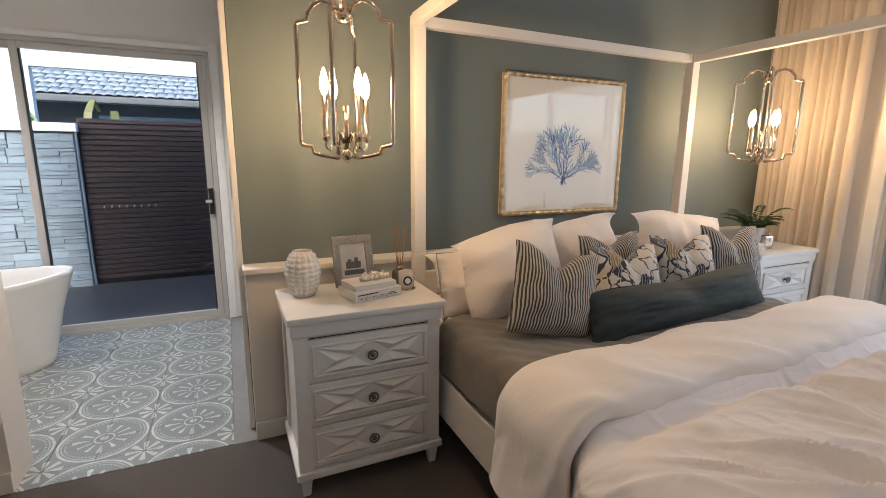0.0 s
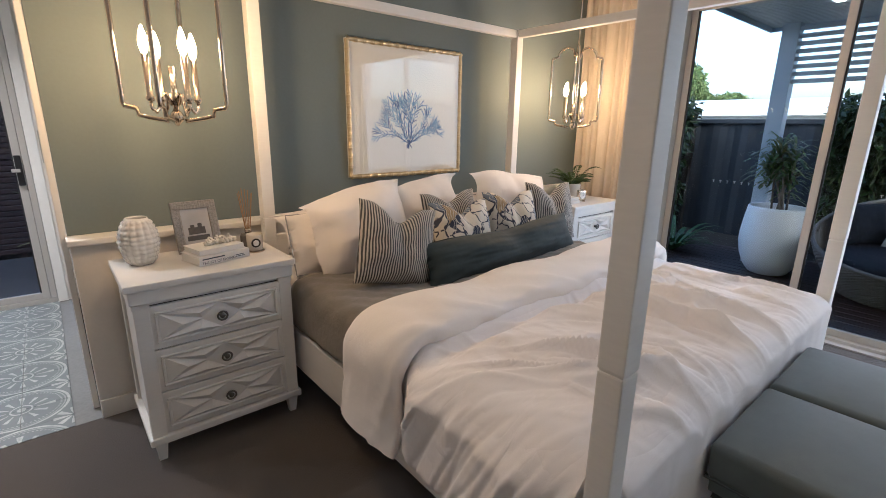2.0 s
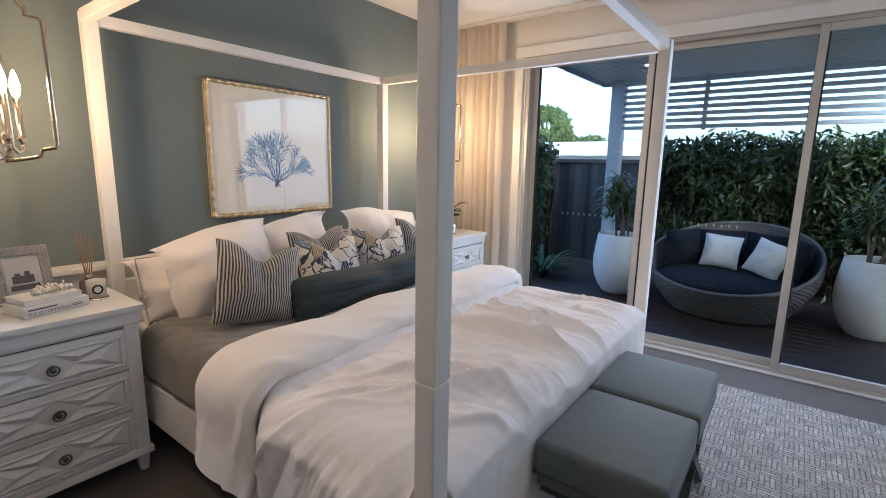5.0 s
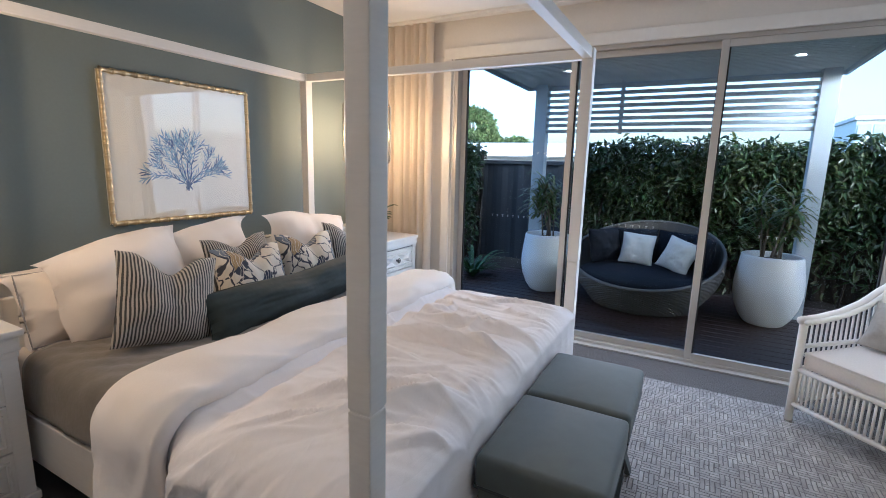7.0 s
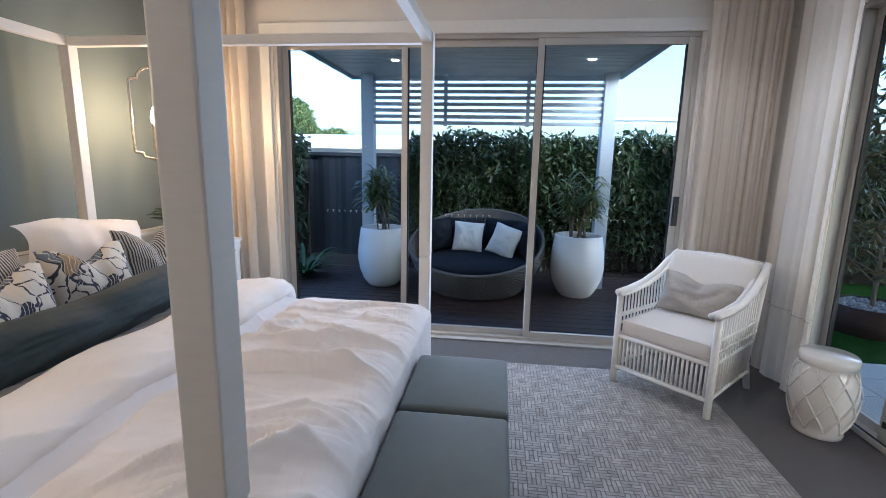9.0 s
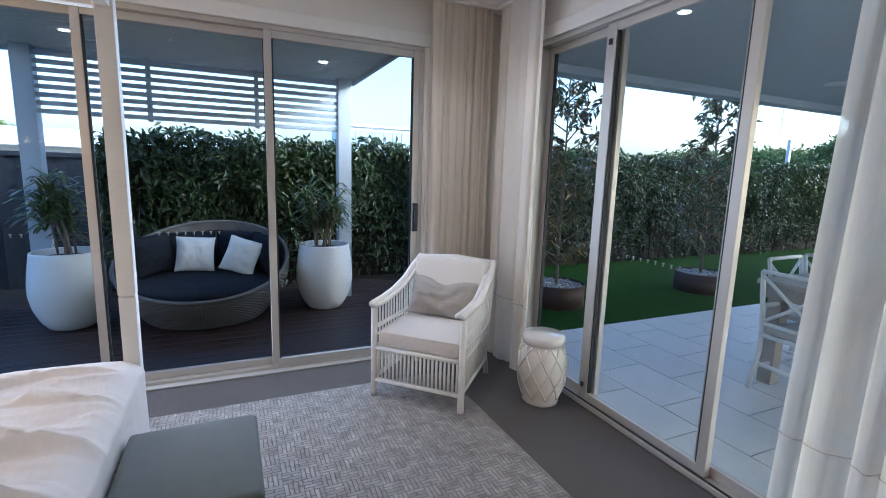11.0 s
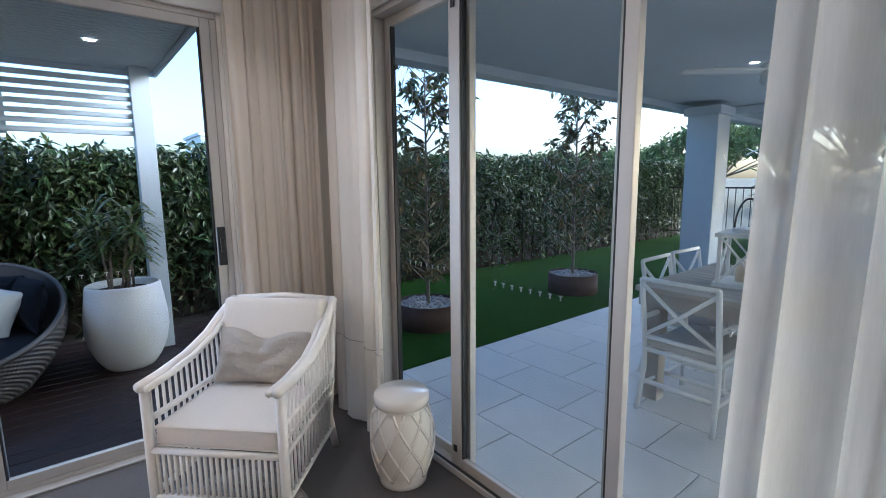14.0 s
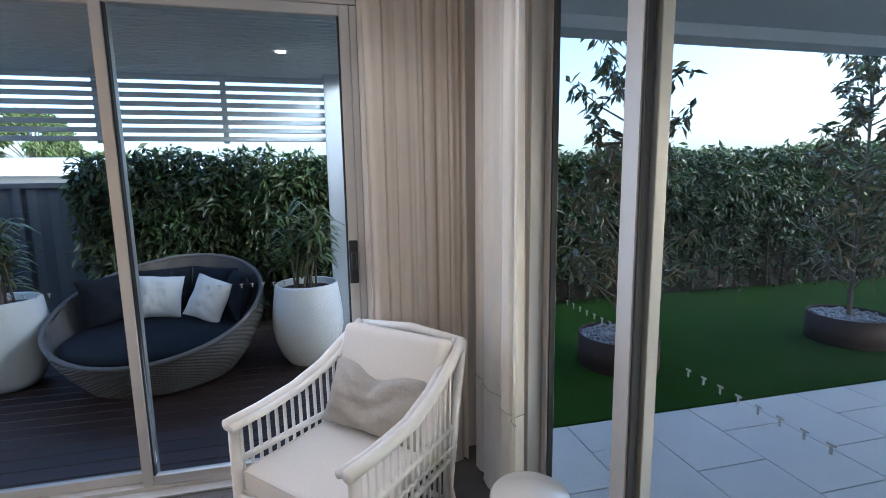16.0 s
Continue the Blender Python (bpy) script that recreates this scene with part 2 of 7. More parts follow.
M_GREEN = mat("sage_wall_paint", (0.158, 0.192, 0.194), 0.75, scale=60, vary=0.04, bump=0.08, grain=220)
M_WHITE_WALL = mat("off_white_wall_paint", (0.72, 0.69, 0.64), 0.7, scale=60, vary=0.03, bump=0.06, grain=220)
M_CEIL = mat("ceiling_paint", (0.80, 0.78, 0.74), 0.85, scale=40, vary=0.02, bump=0.05, grain=200)
M_TRIM = mat("gloss_white_trim", (0.76, 0.74, 0.70), 0.35, scale=25, vary=0.03, bump=0.03)
M_FURN = mat("white_lacquered_timber", (0.76, 0.745, 0.715), 0.38, scale=18, vary=0.04, bump=0.05, stretch=(1, 1, 6), per=0.02)
M_CARPET = mat("taupe_cut_pile_carpet", (0.072, 0.060, 0.051), 0.95, scale=260, vary=0.22, bump=0.9, grain=500, sheen=0.2)
M_ALU = mat("champagne_aluminium", (0.50, 0.475, 0.44), 0.40, metal=0.3, scale=80, vary=0.03)
M_RUBBER = mat("black_gasket", (0.02, 0.02, 0.02), 0.6)
M_BLACK = mat("black_hardware", (0.012, 0.012, 0.013), 0.35)
M_GLASS = glass("window_glass", (0.88, 0.91, 0.91), gloss=0.07, base=0.003)
M_DUVET = creased("white_cotton_duvet", (0.80, 0.765, 0.755), 0.42, 0.020)
M_LINEN = creased("white_pillow_cotton", (0.80, 0.755, 0.715), 0.28, 0.010)
M_COVER = mat("taupe_quilted_coverlet", (0.175, 0.158, 0.135), 0.9, scale=25, vary=0.1, bump=0.5, grain=40, sheen=0.3)
M_VELVET = mat("slate_green_velvet", (0.022, 0.034, 0.035), 0.8, scale=30, vary=0.2, bump=0.5, grain=18, sheen=0.06)
M_OTT = mat("slate_upholstery_velvet", (0.088, 0.106, 0.102), 0.7, scale=20, vary=0.12, bump=0.12, grain=400, sheen=0.2)
M_OTTLEG = mat("slate_wrapped_legs", (0.05, 0.06, 0.06), 0.6, scale=60, vary=0.1)
M_CREAM = mat("cream_cushion_linen", (0.70, 0.655, 0.60), 0.9, scale=120, vary=0.06, bump=0.25, grain=500, sheen=0.2)
M_CANE = mat("white_painted_cane", (0.74, 0.71, 0.67), 0.4, scale=30, vary=0.07, bump=0.12)
M_CERAMIC = mat("cream_glazed_ceramic", (0.70, 0.66, 0.60), 0.12, scale=12, vary=0.04, coat=0.6)
M_NICKEL = mat("warm_polished_nickel", (0.62, 0.53, 0.42), 0.12, metal=1.0, scale=40, vary=0.05)
M_GOLD = mat("brushed_gilt", (0.56, 0.45, 0.27), 0.28, metal=1.0, scale=60, vary=0.15, bump=0.1)
M_POT = mat("white_glazed_planter", (0.72, 0.75, 0.78), 0.35, scale=9, vary=0.05, bump=0.04)
M_SOIL = mat("dark_potting_soil", (0.03, 0.022, 0.016), 0.95, scale=80, vary=0.4, bump=0.8)
M_WICKER = mat("charcoal_wicker", (0.105, 0.102, 0.10), 0.6, scale=60, vary=0.2, per=0.1)
M_NAVY = mat("navy_outdoor_fabric", (0.008, 0.011, 0.018), 0.9, scale=200, vary=0.15, bump=0.2, sheen=0.0, spec=0.2)
M_PALECUSH = mat("pale_grey_outdoor_fabric", (0.62, 0.65, 0.66), 0.85, scale=200, vary=0.06, bump=0.2)
M_DECK = mat("dark_red_brown_decking", (0.030, 0.017, 0.014), 0.5, scale=14, vary=0.3, bump=0.3, stretch=(10, 1, 1), per=0.18)
M_PAVER = mat("pale_grey_porcelain_paver", (0.55, 0.555, 0.55), 0.5, scale=7, vary=0.07, bump=0.08, grain=160, per=0.05)
M_GROUT = mat("grey_grout", (0.22, 0.22, 0.215), 0.9, scale=60, vary=0.15)
M_GRASS = mat("artificial_lawn", (0.016, 0.046, 0.005), 0.95, scale=130, vary=0.35, bump=0.8, grain=300, spec=0.08)
# Mulch colour; its dark also stands in for shade inside the hedges.
M_MULCH_SHADE = mat("dark_mulch_and_hedge_shade", (0.03, 0.024, 0.018), 0.95, scale=60, vary=0.5, bump=0.9)
M_LEAF = leafy("glossy_hedge_leaf", (0.026, 0.060, 0.014), (0.044, 0.052, 0.015), 0.42)
M_LEAF2 = leafy("magnolia_leaf", (0.070, 0.105, 0.040), (0.15, 0.10, 0.045), 0.28)
M_PALM = leafy("palm_leaf", (0.060, 0.125, 0.032), (0.15, 0.14, 0.05), 0.42)
M_FERN = leafy("fern_leaf", (0.028, 0.070, 0.020), (0.05, 0.09, 0.03), 0.5)
M_TREE = leafy("distant_tree_leaf", (0.075, 0.13, 0.040), (0.11, 0.14, 0.05), 0.7)
M_BARK = mat("grey_brown_bark", (0.17, 0.14, 0.11), 0.9, scale=40, vary=0.3, bump=0.6)
M_FENCE = mat("charcoal_steel_fence", (0.030, 0.034, 0.040), 0.5, scale=10, vary=0.1)
M_GREYPAINT = mat("pale_blue_grey_paint", (0.42, 0.47, 0.52), 0.6, scale=20, vary=0.04, bump=0.05)
M_SOFFIT = mat("grey_ribbed_soffit", (0.52, 0.555, 0.58), 0.5, scale=20, vary=0.04)
M_RENDER = mat("white_render", (0.70, 0.71, 0.72), 0.8, scale=40, vary=0.05, bump=0.2)
M_NEIGH = mat("pale_metal_roof", (0.62, 0.66, 0.70), 0.5, scale=4, vary=0.05)
M_TICKING = stripes("charcoal_ticking", (0.045, 0.047, 0.052), (0.46, 0.43, 0.38), 0, 0.0125, duty=0.50)
M_FLORAL = floral("botanical_print_linen")
M_CURTAIN = cloth("cream_lined_curtain", (0.73, 0.655, 0.56), 0.38)
M_SHEER = cloth("white_sheer_curtain", (0.78, 0.765, 0.74), 0.5, clear=0.22)
M_BULB = glow("candle_bulb", (1.0, 0.62, 0.26), 18)
M_DOWN = glow("downlight_lens", (1.0, 0.86, 0.68), 12)
M_PLEATHER = mat("textured_beige_bolster", (0.38, 0.35, 0.31), 0.85, scale=45, vary=0.1, bump=0.7, grain=90)
M_PAPER = mat("book_paper", (0.74, 0.72, 0.68), 0.7, scale=50, vary=0.04)
M_INK = mat("printed_ink", (0.05, 0.06, 0.08), 0.7)
M_MATB = mat("mat_board", (0.84, 0.82, 0.77), 0.9, scale=90, vary=0.02)
M_BLUE1 = mat("blue_watercolour", (0.13, 0.24, 0.45), 0.9, scale=60, vary=0.35)
M_BLUE2 = mat("pale_blue_watercolour", (0.33, 0.48, 0.62), 0.9, scale=60, vary=0.3)
M_BLUE3 = mat("navy_watercolour", (0.04, 0.075, 0.22), 0.9, scale=60, vary=0.3)
M_PEARL = mat("pearl_glazed_ceramic", (0.66, 0.64, 0.60), 0.18, scale=20, vary=0.05, coat=0.5)
M_CORAL = mat("white_coral", (0.74, 0.70, 0.62), 0.8, scale=90, vary=0.1, bump=0.5)
M_REED = mat("rattan_reed", (0.30, 0.17, 0.08), 0.7, scale=60, vary=0.15)
M_WAX = mat("cream_candle_glass", (0.55, 0.52, 0.46), 0.15, scale=20, vary=0.05, coat=0.5)
M_SMOKE = mat("smoked_glass", (0.12, 0.11, 0.10), 0.1, coat=0.5)
M_SILVERWEAVE = mat("woven_silver_leaf", (0.32, 0.30, 0.27), 0.4, metal=0.6, scale=120, vary=0.5, bump=0.8)
M_PHOTO = mat("old_photograph", (0.42, 0.42, 0.42), 0.4, scale=9, vary=0.25)
M_PHOTOD = mat("old_photograph_dark", (0.07, 0.07, 0.07), 0.5, scale=40, vary=0.5)
M_PORCELAIN = mat("matt_white_bath_stone", (0.78, 0.77, 0.74), 0.25, scale=10, vary=0.02, coat=0.3)
M_STONE = mat("split_blue_grey_stone", (0.17, 0.20, 0.235), 0.85, scale=16, vary=0.18, bump=0.9, grain=60, stretch=(1, 1, 5), per=0.16)
M_MORTAR = mat("dark_stone_joint", (0.12, 0.12, 0.125), 0.95, scale=40, vary=0.2)
M_SLAT = mat("dark_brown_aluminium_slat", (0.028, 0.016, 0.017), 0.45, scale=12, vary=0.2, stretch=(0.3, 1, 1), per=0.12)
M_DARKPAVE = mat("dark_courtyard_paving", (0.055, 0.050, 0.052), 0.5, scale=8, vary=0.15, bump=0.1)
M_ROOFTILE = mat("grey_concrete_roof_tile", (0.20, 0.22, 0.235), 0.75, scale=20, vary=0.15, bump=0.3, per=0.12)
M_HOUSE = mat("dark_grey_wall_paint", (0.10, 0.10, 0.10), 0.7, scale=20, vary=0.1)
M_CORTEN = mat("rusty_steel", (0.035, 0.017, 0.013), 0.75, scale=18, vary=0.35, bump=0.2)
M_GRAVEL = mat("grey_pebbles", (0.26, 0.26, 0.27), 0.85, scale=30, vary=0.35, bump=1.0)
M_TEAK = mat("weathered_grey_timber", (0.36, 0.335, 0.31), 0.7, scale=12, vary=0.2, bump=0.3, stretch=(1, 10, 1), per=0.12)
M_OUTWHITE = mat("white_painted_aluminium", (0.70, 0.71, 0.71), 0.4, scale=20, vary=0.04)
M_SLING = mat("pale_grey_seat_pad", (0.46, 0.46, 0.46), 0.85, scale=120, vary=0.1, bump=0.3)
M_GROUND = mat("bare_ground", (0.085, 0.085, 0.065), 0.95, scale=3, vary=0.3, bump=0.3)
M_PATIOCEIL = mat("pale_grey_patio_ceiling", (0.46, 0.50, 0.54), 0.7, scale=10, vary=0.03)
M_CANDLEWAX = mat("cream_wax", (0.66, 0.60, 0.48), 0.5)
M_FARBLD = mat("far_pale_facade", (0.50, 0.58, 0.62), 0.4, scale=1, vary=0.06)
M_DARKGLASS = mat("far_window_glass", (0.30, 0.40, 0.45), 0.1, scale=1, vary=0.1)
M_AGED = mat("aged_nickel", (0.16, 0.15, 0.14), 0.3, metal=0.9, scale=50, vary=0.15)
M_CURTAIN2 = cloth("white_lined_curtain", (0.80, 0.745, 0.67), 0.3)


# ---- mesh helpers ----
def part(name, bm, material, parent=None, label="", smooth=False, m=None):
    me = bpy.data.meshes.new(name)
    bm.normal_update()
    bm.to_mesh(me)
    bm.free()
    if smooth:
        for p in me.polygons:
            p.use_smooth = True
    me.materials.append(material)
    ob = new(name, me)
    if parent:
        ob.parent = parent
    if m is not None:
        ob.matrix_basis = m
    if label:
        ob["label"] = label
    return ob


def thing(name, label, category, m=None, group=""):
    ob = new(name)
    ob.empty_display_size = 0.1
    if m is not None:
        ob.matrix_basis = m
    return tagged(ob, label, category, group)


def structure(ob, label="", category=""):
    return tagged(ob, label, category, "", "structure")


def cube(bm, x0, x1, y0, y1, z0, z1, bevel=0.0, seg=2):
    made = bmesh.ops.create_cube(bm, size=1)["verts"]
    for v in made:
        v.co = (x0 + (v.co.x + 0.5) * (x1 - x0), y0 + (v.co.y + 0.5) * (y1 - y0), z0 + (v.co.z + 0.5) * (z1 - z0))
    if bevel:
        edges = {e for v in made for e in v.link_edges}
        bmesh.ops.bevel(bm, geom=list(edges), offset=bevel, segments=seg, affect="EDGES", profile=0.6)
    return bm


def box(*a, **k):
    return cube(bmesh.new(), *a, **k)


def lathe(profile, seg=32, bm=None, cx=0, cy=0, wave=None):
    """A body of revolution about z from (radius, height) pairs."""
    bm = bm or bmesh.new()
    rings = []
    for r, z in profile:
        if r < 1e-5:
            rings.append([bm.verts.new((cx, cy, z))])
        else:
            rings.append([bm.verts.new((cx + r * math.cos(2 * math.pi * i / seg), cy + r * math.sin(2 * math.pi * i / seg), z)) for i in range(seg)])
    for a, b in zip(rings, rings[1:]):
        for i in range(seg):
            j = (i + 1) % seg
            if len(a) == 1 and len(b) > 1:
                bm.faces.new((a[0], b[j], b[i]))
            elif len(b) == 1 and len(a) > 1:
                bm.faces.new((a[i], a[j], b[0]))
            elif len(a) > 1:
                bm.faces.new((a[i], a[j], b[j], b[i]))
    return bm


def tube(points, radius, bm=None, seg=8, closed=False, taper=None):
    """A round bar along a line of points."""
    bm = bm or bmesh.new()
    pts = [Vector(p) for p in points]
    n = len(pts)
    rings = []
    up = None
    for i, p in enumerate(pts):
        a = pts[i - 1] if i or closed else p
        b = pts[(i + 1) % n] if i < n - 1 or closed else p
        d = (b - a).normalized()
        if up is None:
            up = d.cross(Vector((0.31, 0.17, 0.93))).normalized()
        up = (up - d * up.dot(d)).normalized()
        side = d.cross(up)
        r = radius * (taper(i / (n - 1)) if taper else 1)
        rings.append([bm.verts.new(p + r * (up * math.cos(2 * math.pi * k / seg) + side * math.sin(2 * math.pi * k / seg))) for k in range(seg)])
    pairs = list(zip(rings, rings[1:])) + ([(rings[-1], rings[0])] if closed else [])
    for a, b in pairs:
        for k in range(seg):
            j = (k + 1) % seg
            bm.faces.new((a[k], a[j], b[j], b[k]))
    if not closed:
        bm.faces.new(rings[0][::-1])
        bm.faces.new(rings[-1])
    return bm


def sheet(fn, nu, nv, thick=0.0):
    """A surface fn(u, v) over the unit square; with thick, a shell closed round its edges."""
    bm = bmesh.new()
    grid = [[bm.verts.new(fn(i / nu, j / nv)) for j in range(nv + 1)] for i in range(nu + 1)]
    for i in range(nu):
        for j in range(nv):
            bm.faces.new((grid[i][j], grid[i + 1][j], grid[i + 1][j + 1], grid[i][j + 1]))
    if thick:
        bm.normal_update()
        bmesh.ops.solidify(bm, geom=bm.faces[:], thickness=thick)
    return bm


def mesh_from(name, verts, faces, material, parent=None, smooth=False, label=""):
    me = bpy.data.meshes.new(name)
    me.from_pydata(verts, [], faces)
    me.materials.append(material)
    if smooth:
        for p in me.polygons:
            p.use_smooth = True
    ob = new(name, me)
    if parent:
        ob.parent = parent
    if label:
        ob["label"] = label
    return ob


def nz(x, y, z, s=1.0):
    return noise.noise(Vector((x * s, y * s, z * s)))


# ---- the bedroom's shell ----
CEIL = 2.70
structure(part("floor", box(-1.75, 4.06, -2.19, 2.385, -0.12, 0.0), M_CARPET), "taupe cut-pile carpet over the bedroom floor", "carpet")
structure(part("ceiling", box(-1.9, 4.2, -2.35, 2.66, CEIL, CEIL + 0.12), M_CEIL), "plain white plasterboard bedroom ceiling", "ceiling")
structure(part("wall_north", box(0.125, 4.06, 2.50, 2.62, 0.0, CEIL), M_GREEN), "sage green painted wall behind the bed", "wall")
structure(part("wall_north_ledge", box(0.125, 4.058, 2.385, 2.498, 0.0, 0.862, bevel=0.004), M_WHITE_WALL), "off-white half-height ledge wall behind the bed", "wall")
structure(part("trim_ledge_cap", box(0.115, 4.056, 2.360, 2.497, 0.864, 0.892, bevel=0.006), M_TRIM), "white timber capping along the half-height ledge", "trim")
structure(part("baseboard_north", box(0.127, 4.05, 2.368, 2.383, 0.002, 0.095, bevel=0.003), M_TRIM), "white baseboard under the half-height ledge", "baseboard")
structure(part("wall_north_west", box(-1.75, -0.84, 2.40, 2.62, 0.0, CEIL), M_WHITE_WALL), "off-white wall beside the bathroom opening", "wall")
structure(part("baseboard_north_west", box(-1.75, -0.838, 2.384, 2.398, 0.002, 0.095, bevel=0.003), M_TRIM), "white baseboard beside the bathroom opening", "baseboard")
structure(part("wall_over_bathroom_opening", box(-0.838, 0.123, 2.50, 2.62, 2.42, CEIL), M_WHITE_WALL), "off-white wall over the bathroom opening", "wall")
jamb = structure(part("trim_bathroom_jamb", box(0.097, 0.122, 2.50, 2.63, 0.0, 2.42, bevel=0.003), M_TRIM), "white door jamb of the bathroom opening", "trim")
part("strike_plate", box(0.092, 0.096, 2.545, 2.575, 1.22, 1.36), M_ALU, jamb, "brushed metal strike plate")
structure(part("wall_west", box(-1.87, -1.752, -2.31, 2.62, 0.0, CEIL), M_WHITE_WALL), "off-white bedroom side wall", "wall")

# the glazed east wall and its architrave
EY0, EY1, EH = -1.535, 1.645, 2.40
structure(part("wall_east_over", box(4.06, 4.20, -2.31, 2.62, EH, CEIL), M_WHITE_WALL), "off-white wall above the sliding doors", "wall")
structure(part("wall_east_north", box(4.06, 4.20, EY1, 2.62, -0.12, EH - 0.002), M_WHITE_WALL), "off-white wall beside the sliding doors", "wall")
structure(part("wall_east_south", box(4.06, 4.20, -2.31, EY0, -0.12, EH - 0.002), M_WHITE_WALL), "off-white wall in the corner between the glazed walls", "wall")
structure(part("trim_architrave_north", box(4.036, 4.058, EY1 + 0.02, 1.742, 0.0, 2.46, bevel=0.006), M_TRIM), "white architrave beside the sliding doors", "trim")
structure(part("trim_architrave_south", box(4.036, 4.058, -1.622, EY0 - 0.02, 0.0, 2.46, bevel=0.006), M_TRIM), "white architrave beside the sliding doors", "trim")
structure(part("trim_architrave_head", box(4.034, 4.058, -1.62, 1.740, 2.375, 2.465, bevel=0.006), M_TRIM), "white architrave above the sliding doors", "trim")
# the glazed south wall
SX0, SX1 = 0.30, 3.54
structure(part("wall_south_over", box(-1.87, 4.058, -2.31, -2.19, EH, CEIL), M_WHITE_WALL), "off-white wall above the patio doors", "wall")
structure(part("wall_south_east", box(SX1, 4.058, -2.31, -2.19, -0.12, EH - 0.002), M_WHITE_WALL), "off-white wall in the corner by the patio doors", "wall")
structure(part("wall_south_west", box(-1.75, SX0, -2.31, -2.19, -0.12, EH - 0.002), M_WHITE_WALL), "off-white wall beyond the patio doors", "wall")
structure(part("trim_architrave_patio", box(SX0 - 0.1, SX1 + 0.1, -2.188, -2.166, 2.375, 2.465, bevel=0.006), M_TRIM), "white architrave above the patio doors", "trim")


def sliding_panel(owner, along, a0, a1, depth, z0, z1, w0=0.048, w1=0.048, thick=0.038):
    """One framed pane; along is 'y' or 'x', depth the pane's place across the wall."""
    def bx(p0, p1, q0, q1, d0, d1, bevel=0.004):
        return box(d0, d1, p0, p1, q0, q1, bevel=bevel) if along == "y" else box(p0, p1, d0, d1, q0, q1, bevel=bevel)
    d0, d1 = depth - thick / 2, depth + thick / 2
    part("stile", bx(a0, a0 + w0, z0, z1, d0, d1), M_ALU, owner)
    part("stile", bx(a1 - w1, a1, z0, z1, d0, d1), M_ALU, owner)
    part("bottom_rail", bx(a0 + w0, a1 - w1, z0, z0 + 0.05, d0 + 0.002, d1 - 0.002), M_ALU, owner)
    part("top_rail", bx(a0 + w0, a1 - w1, z1 - 0.05, z1, d0 + 0.002, d1 - 0.002), M_ALU, owner)
    part("gasket", bx(a0 + w0, a0 + w0 + 0.010, z0 + 0.05, z1 - 0.05, depth - 0.012, depth + 0.012, 0), M_RUBBER, owner)
    part("gasket", bx(a1 - w1 - 0.010, a1 - w1, z0 + 0.05, z1 - 0.05, depth - 0.012, depth + 0.012, 0), M_RUBBER, owner)
    pane = part("pane", bx(a0 + w0 - 0.01, a1 - w1 + 0.01, z0 + 0.04, z1 - 0.04, depth - 0.003, depth + 0.003, 0), M_GLASS, owner)
    pane.visible_shadow = False
    # the row of small frosted safety marks on the pane
    z = z0 + 0.98
    mid = (a0 + a1) / 2
    for k in range(8):
        p = mid + (k - 3.5) * 0.050
        bm = bx(p - 0.0085, p + 0.0085, z + 0.007, z + 0.011, depth - 0.0058, depth - 0.0042, 0)
        lo, hi = (depth - 0.0058, depth - 0.0042)
        if along == "y":
            cube(bm, lo, hi, p - 0.0025, p + 0.0025, z - 0.009, z + 0.007)
        else:
            cube(bm, p - 0.0025, p + 0.0025, lo, hi, z - 0.009, z + 0.007)
        part("safety_mark", bm, M_MARK, owner)


M_MARK = mat("frosted_mark", (0.36, 0.37, 0.37), 0.6)
door_e = structure(thing("door_1", "three-panel champagne aluminium sliding glass doors to the deck", "sliding door"))
part("frame_head", box(4.062, 4.19, EY0 + 0.002, EY1 - 0.002, 2.345, EH - 0.003, bevel=0.004), M_ALU, door_e)
part("frame_jamb", box(4.062, 4.19, EY1 - 0.035, EY1 - 0.002, 0.035, 2.343, bevel=0.003), M_ALU, door_e)
part("frame_jamb", box(4.062, 4.19, EY0 + 0.002, EY0 + 0.035, 0.035, 2.343, bevel=0.003), M_ALU, door_e)
part("sill_track", box(4.062, 4.19, EY0 + 0.002, EY1 - 0.002, 0.001, 0.033, bevel=0.004), M_ALU, door_e)
part("floor_track", box(4.0, 4.06, EY0 + 0.002, EY1 - 0.002, 0.001, 0.012, bevel=0.002), M_ALU, door_e)
sliding_panel(door_e, "y", 0.575, EY1 - 0.036, 4.165, 0.034, 2.344)
sliding_panel(door_e, "y", -0.46, 0.625, 4.122, 0.034, 2.344)
sliding_panel(door_e, "y", EY0 + 0.036, -0.405, 4.080, 0.034, 2.344)
lock = part("handle_plate", box(4.030, 4.058, EY0 + 0.040, EY0 + 0.085, 1.00, 1.22, bevel=0.006), M_BLACK, door_e, "black lever lock plate")
part("lever", box(4.012, 4.029, EY0 + 0.050, EY0 + 0.074, 1.08, 1.16, bevel=0.006), M_BLACK, lock)

door_s = structure(thing("door_2", "champagne aluminium sliding glass doors to the patio", "sliding door"))
part("frame_head", box(SX0 + 0.002, SX1 - 0.002, -2.30, -2.192, 2.345, EH - 0.003, bevel=0.004), M_ALU, door_s)
part("frame_jamb", box(SX1 - 0.04, SX1 - 0.002, -2.30, -2.192, 0.035, 2.343, bevel=0.003), M_ALU, door_s)
part("frame_jamb", box(SX0 + 0.002, SX0 + 0.04, -2.30, -2.192, 0.035, 2.343, bevel=0.003), M_ALU, door_s)
part("sill_track", box(SX0 + 0.002, SX1 - 0.002, -2.30, -2.192, 0.001, 0.033, bevel=0.004), M_ALU, door_s)
part("track_groove", box(SX0 + 0.04, SX1 - 0.04, -2.215, -2.200, 0.0335, 0.036), M_RUBBER, door_s)
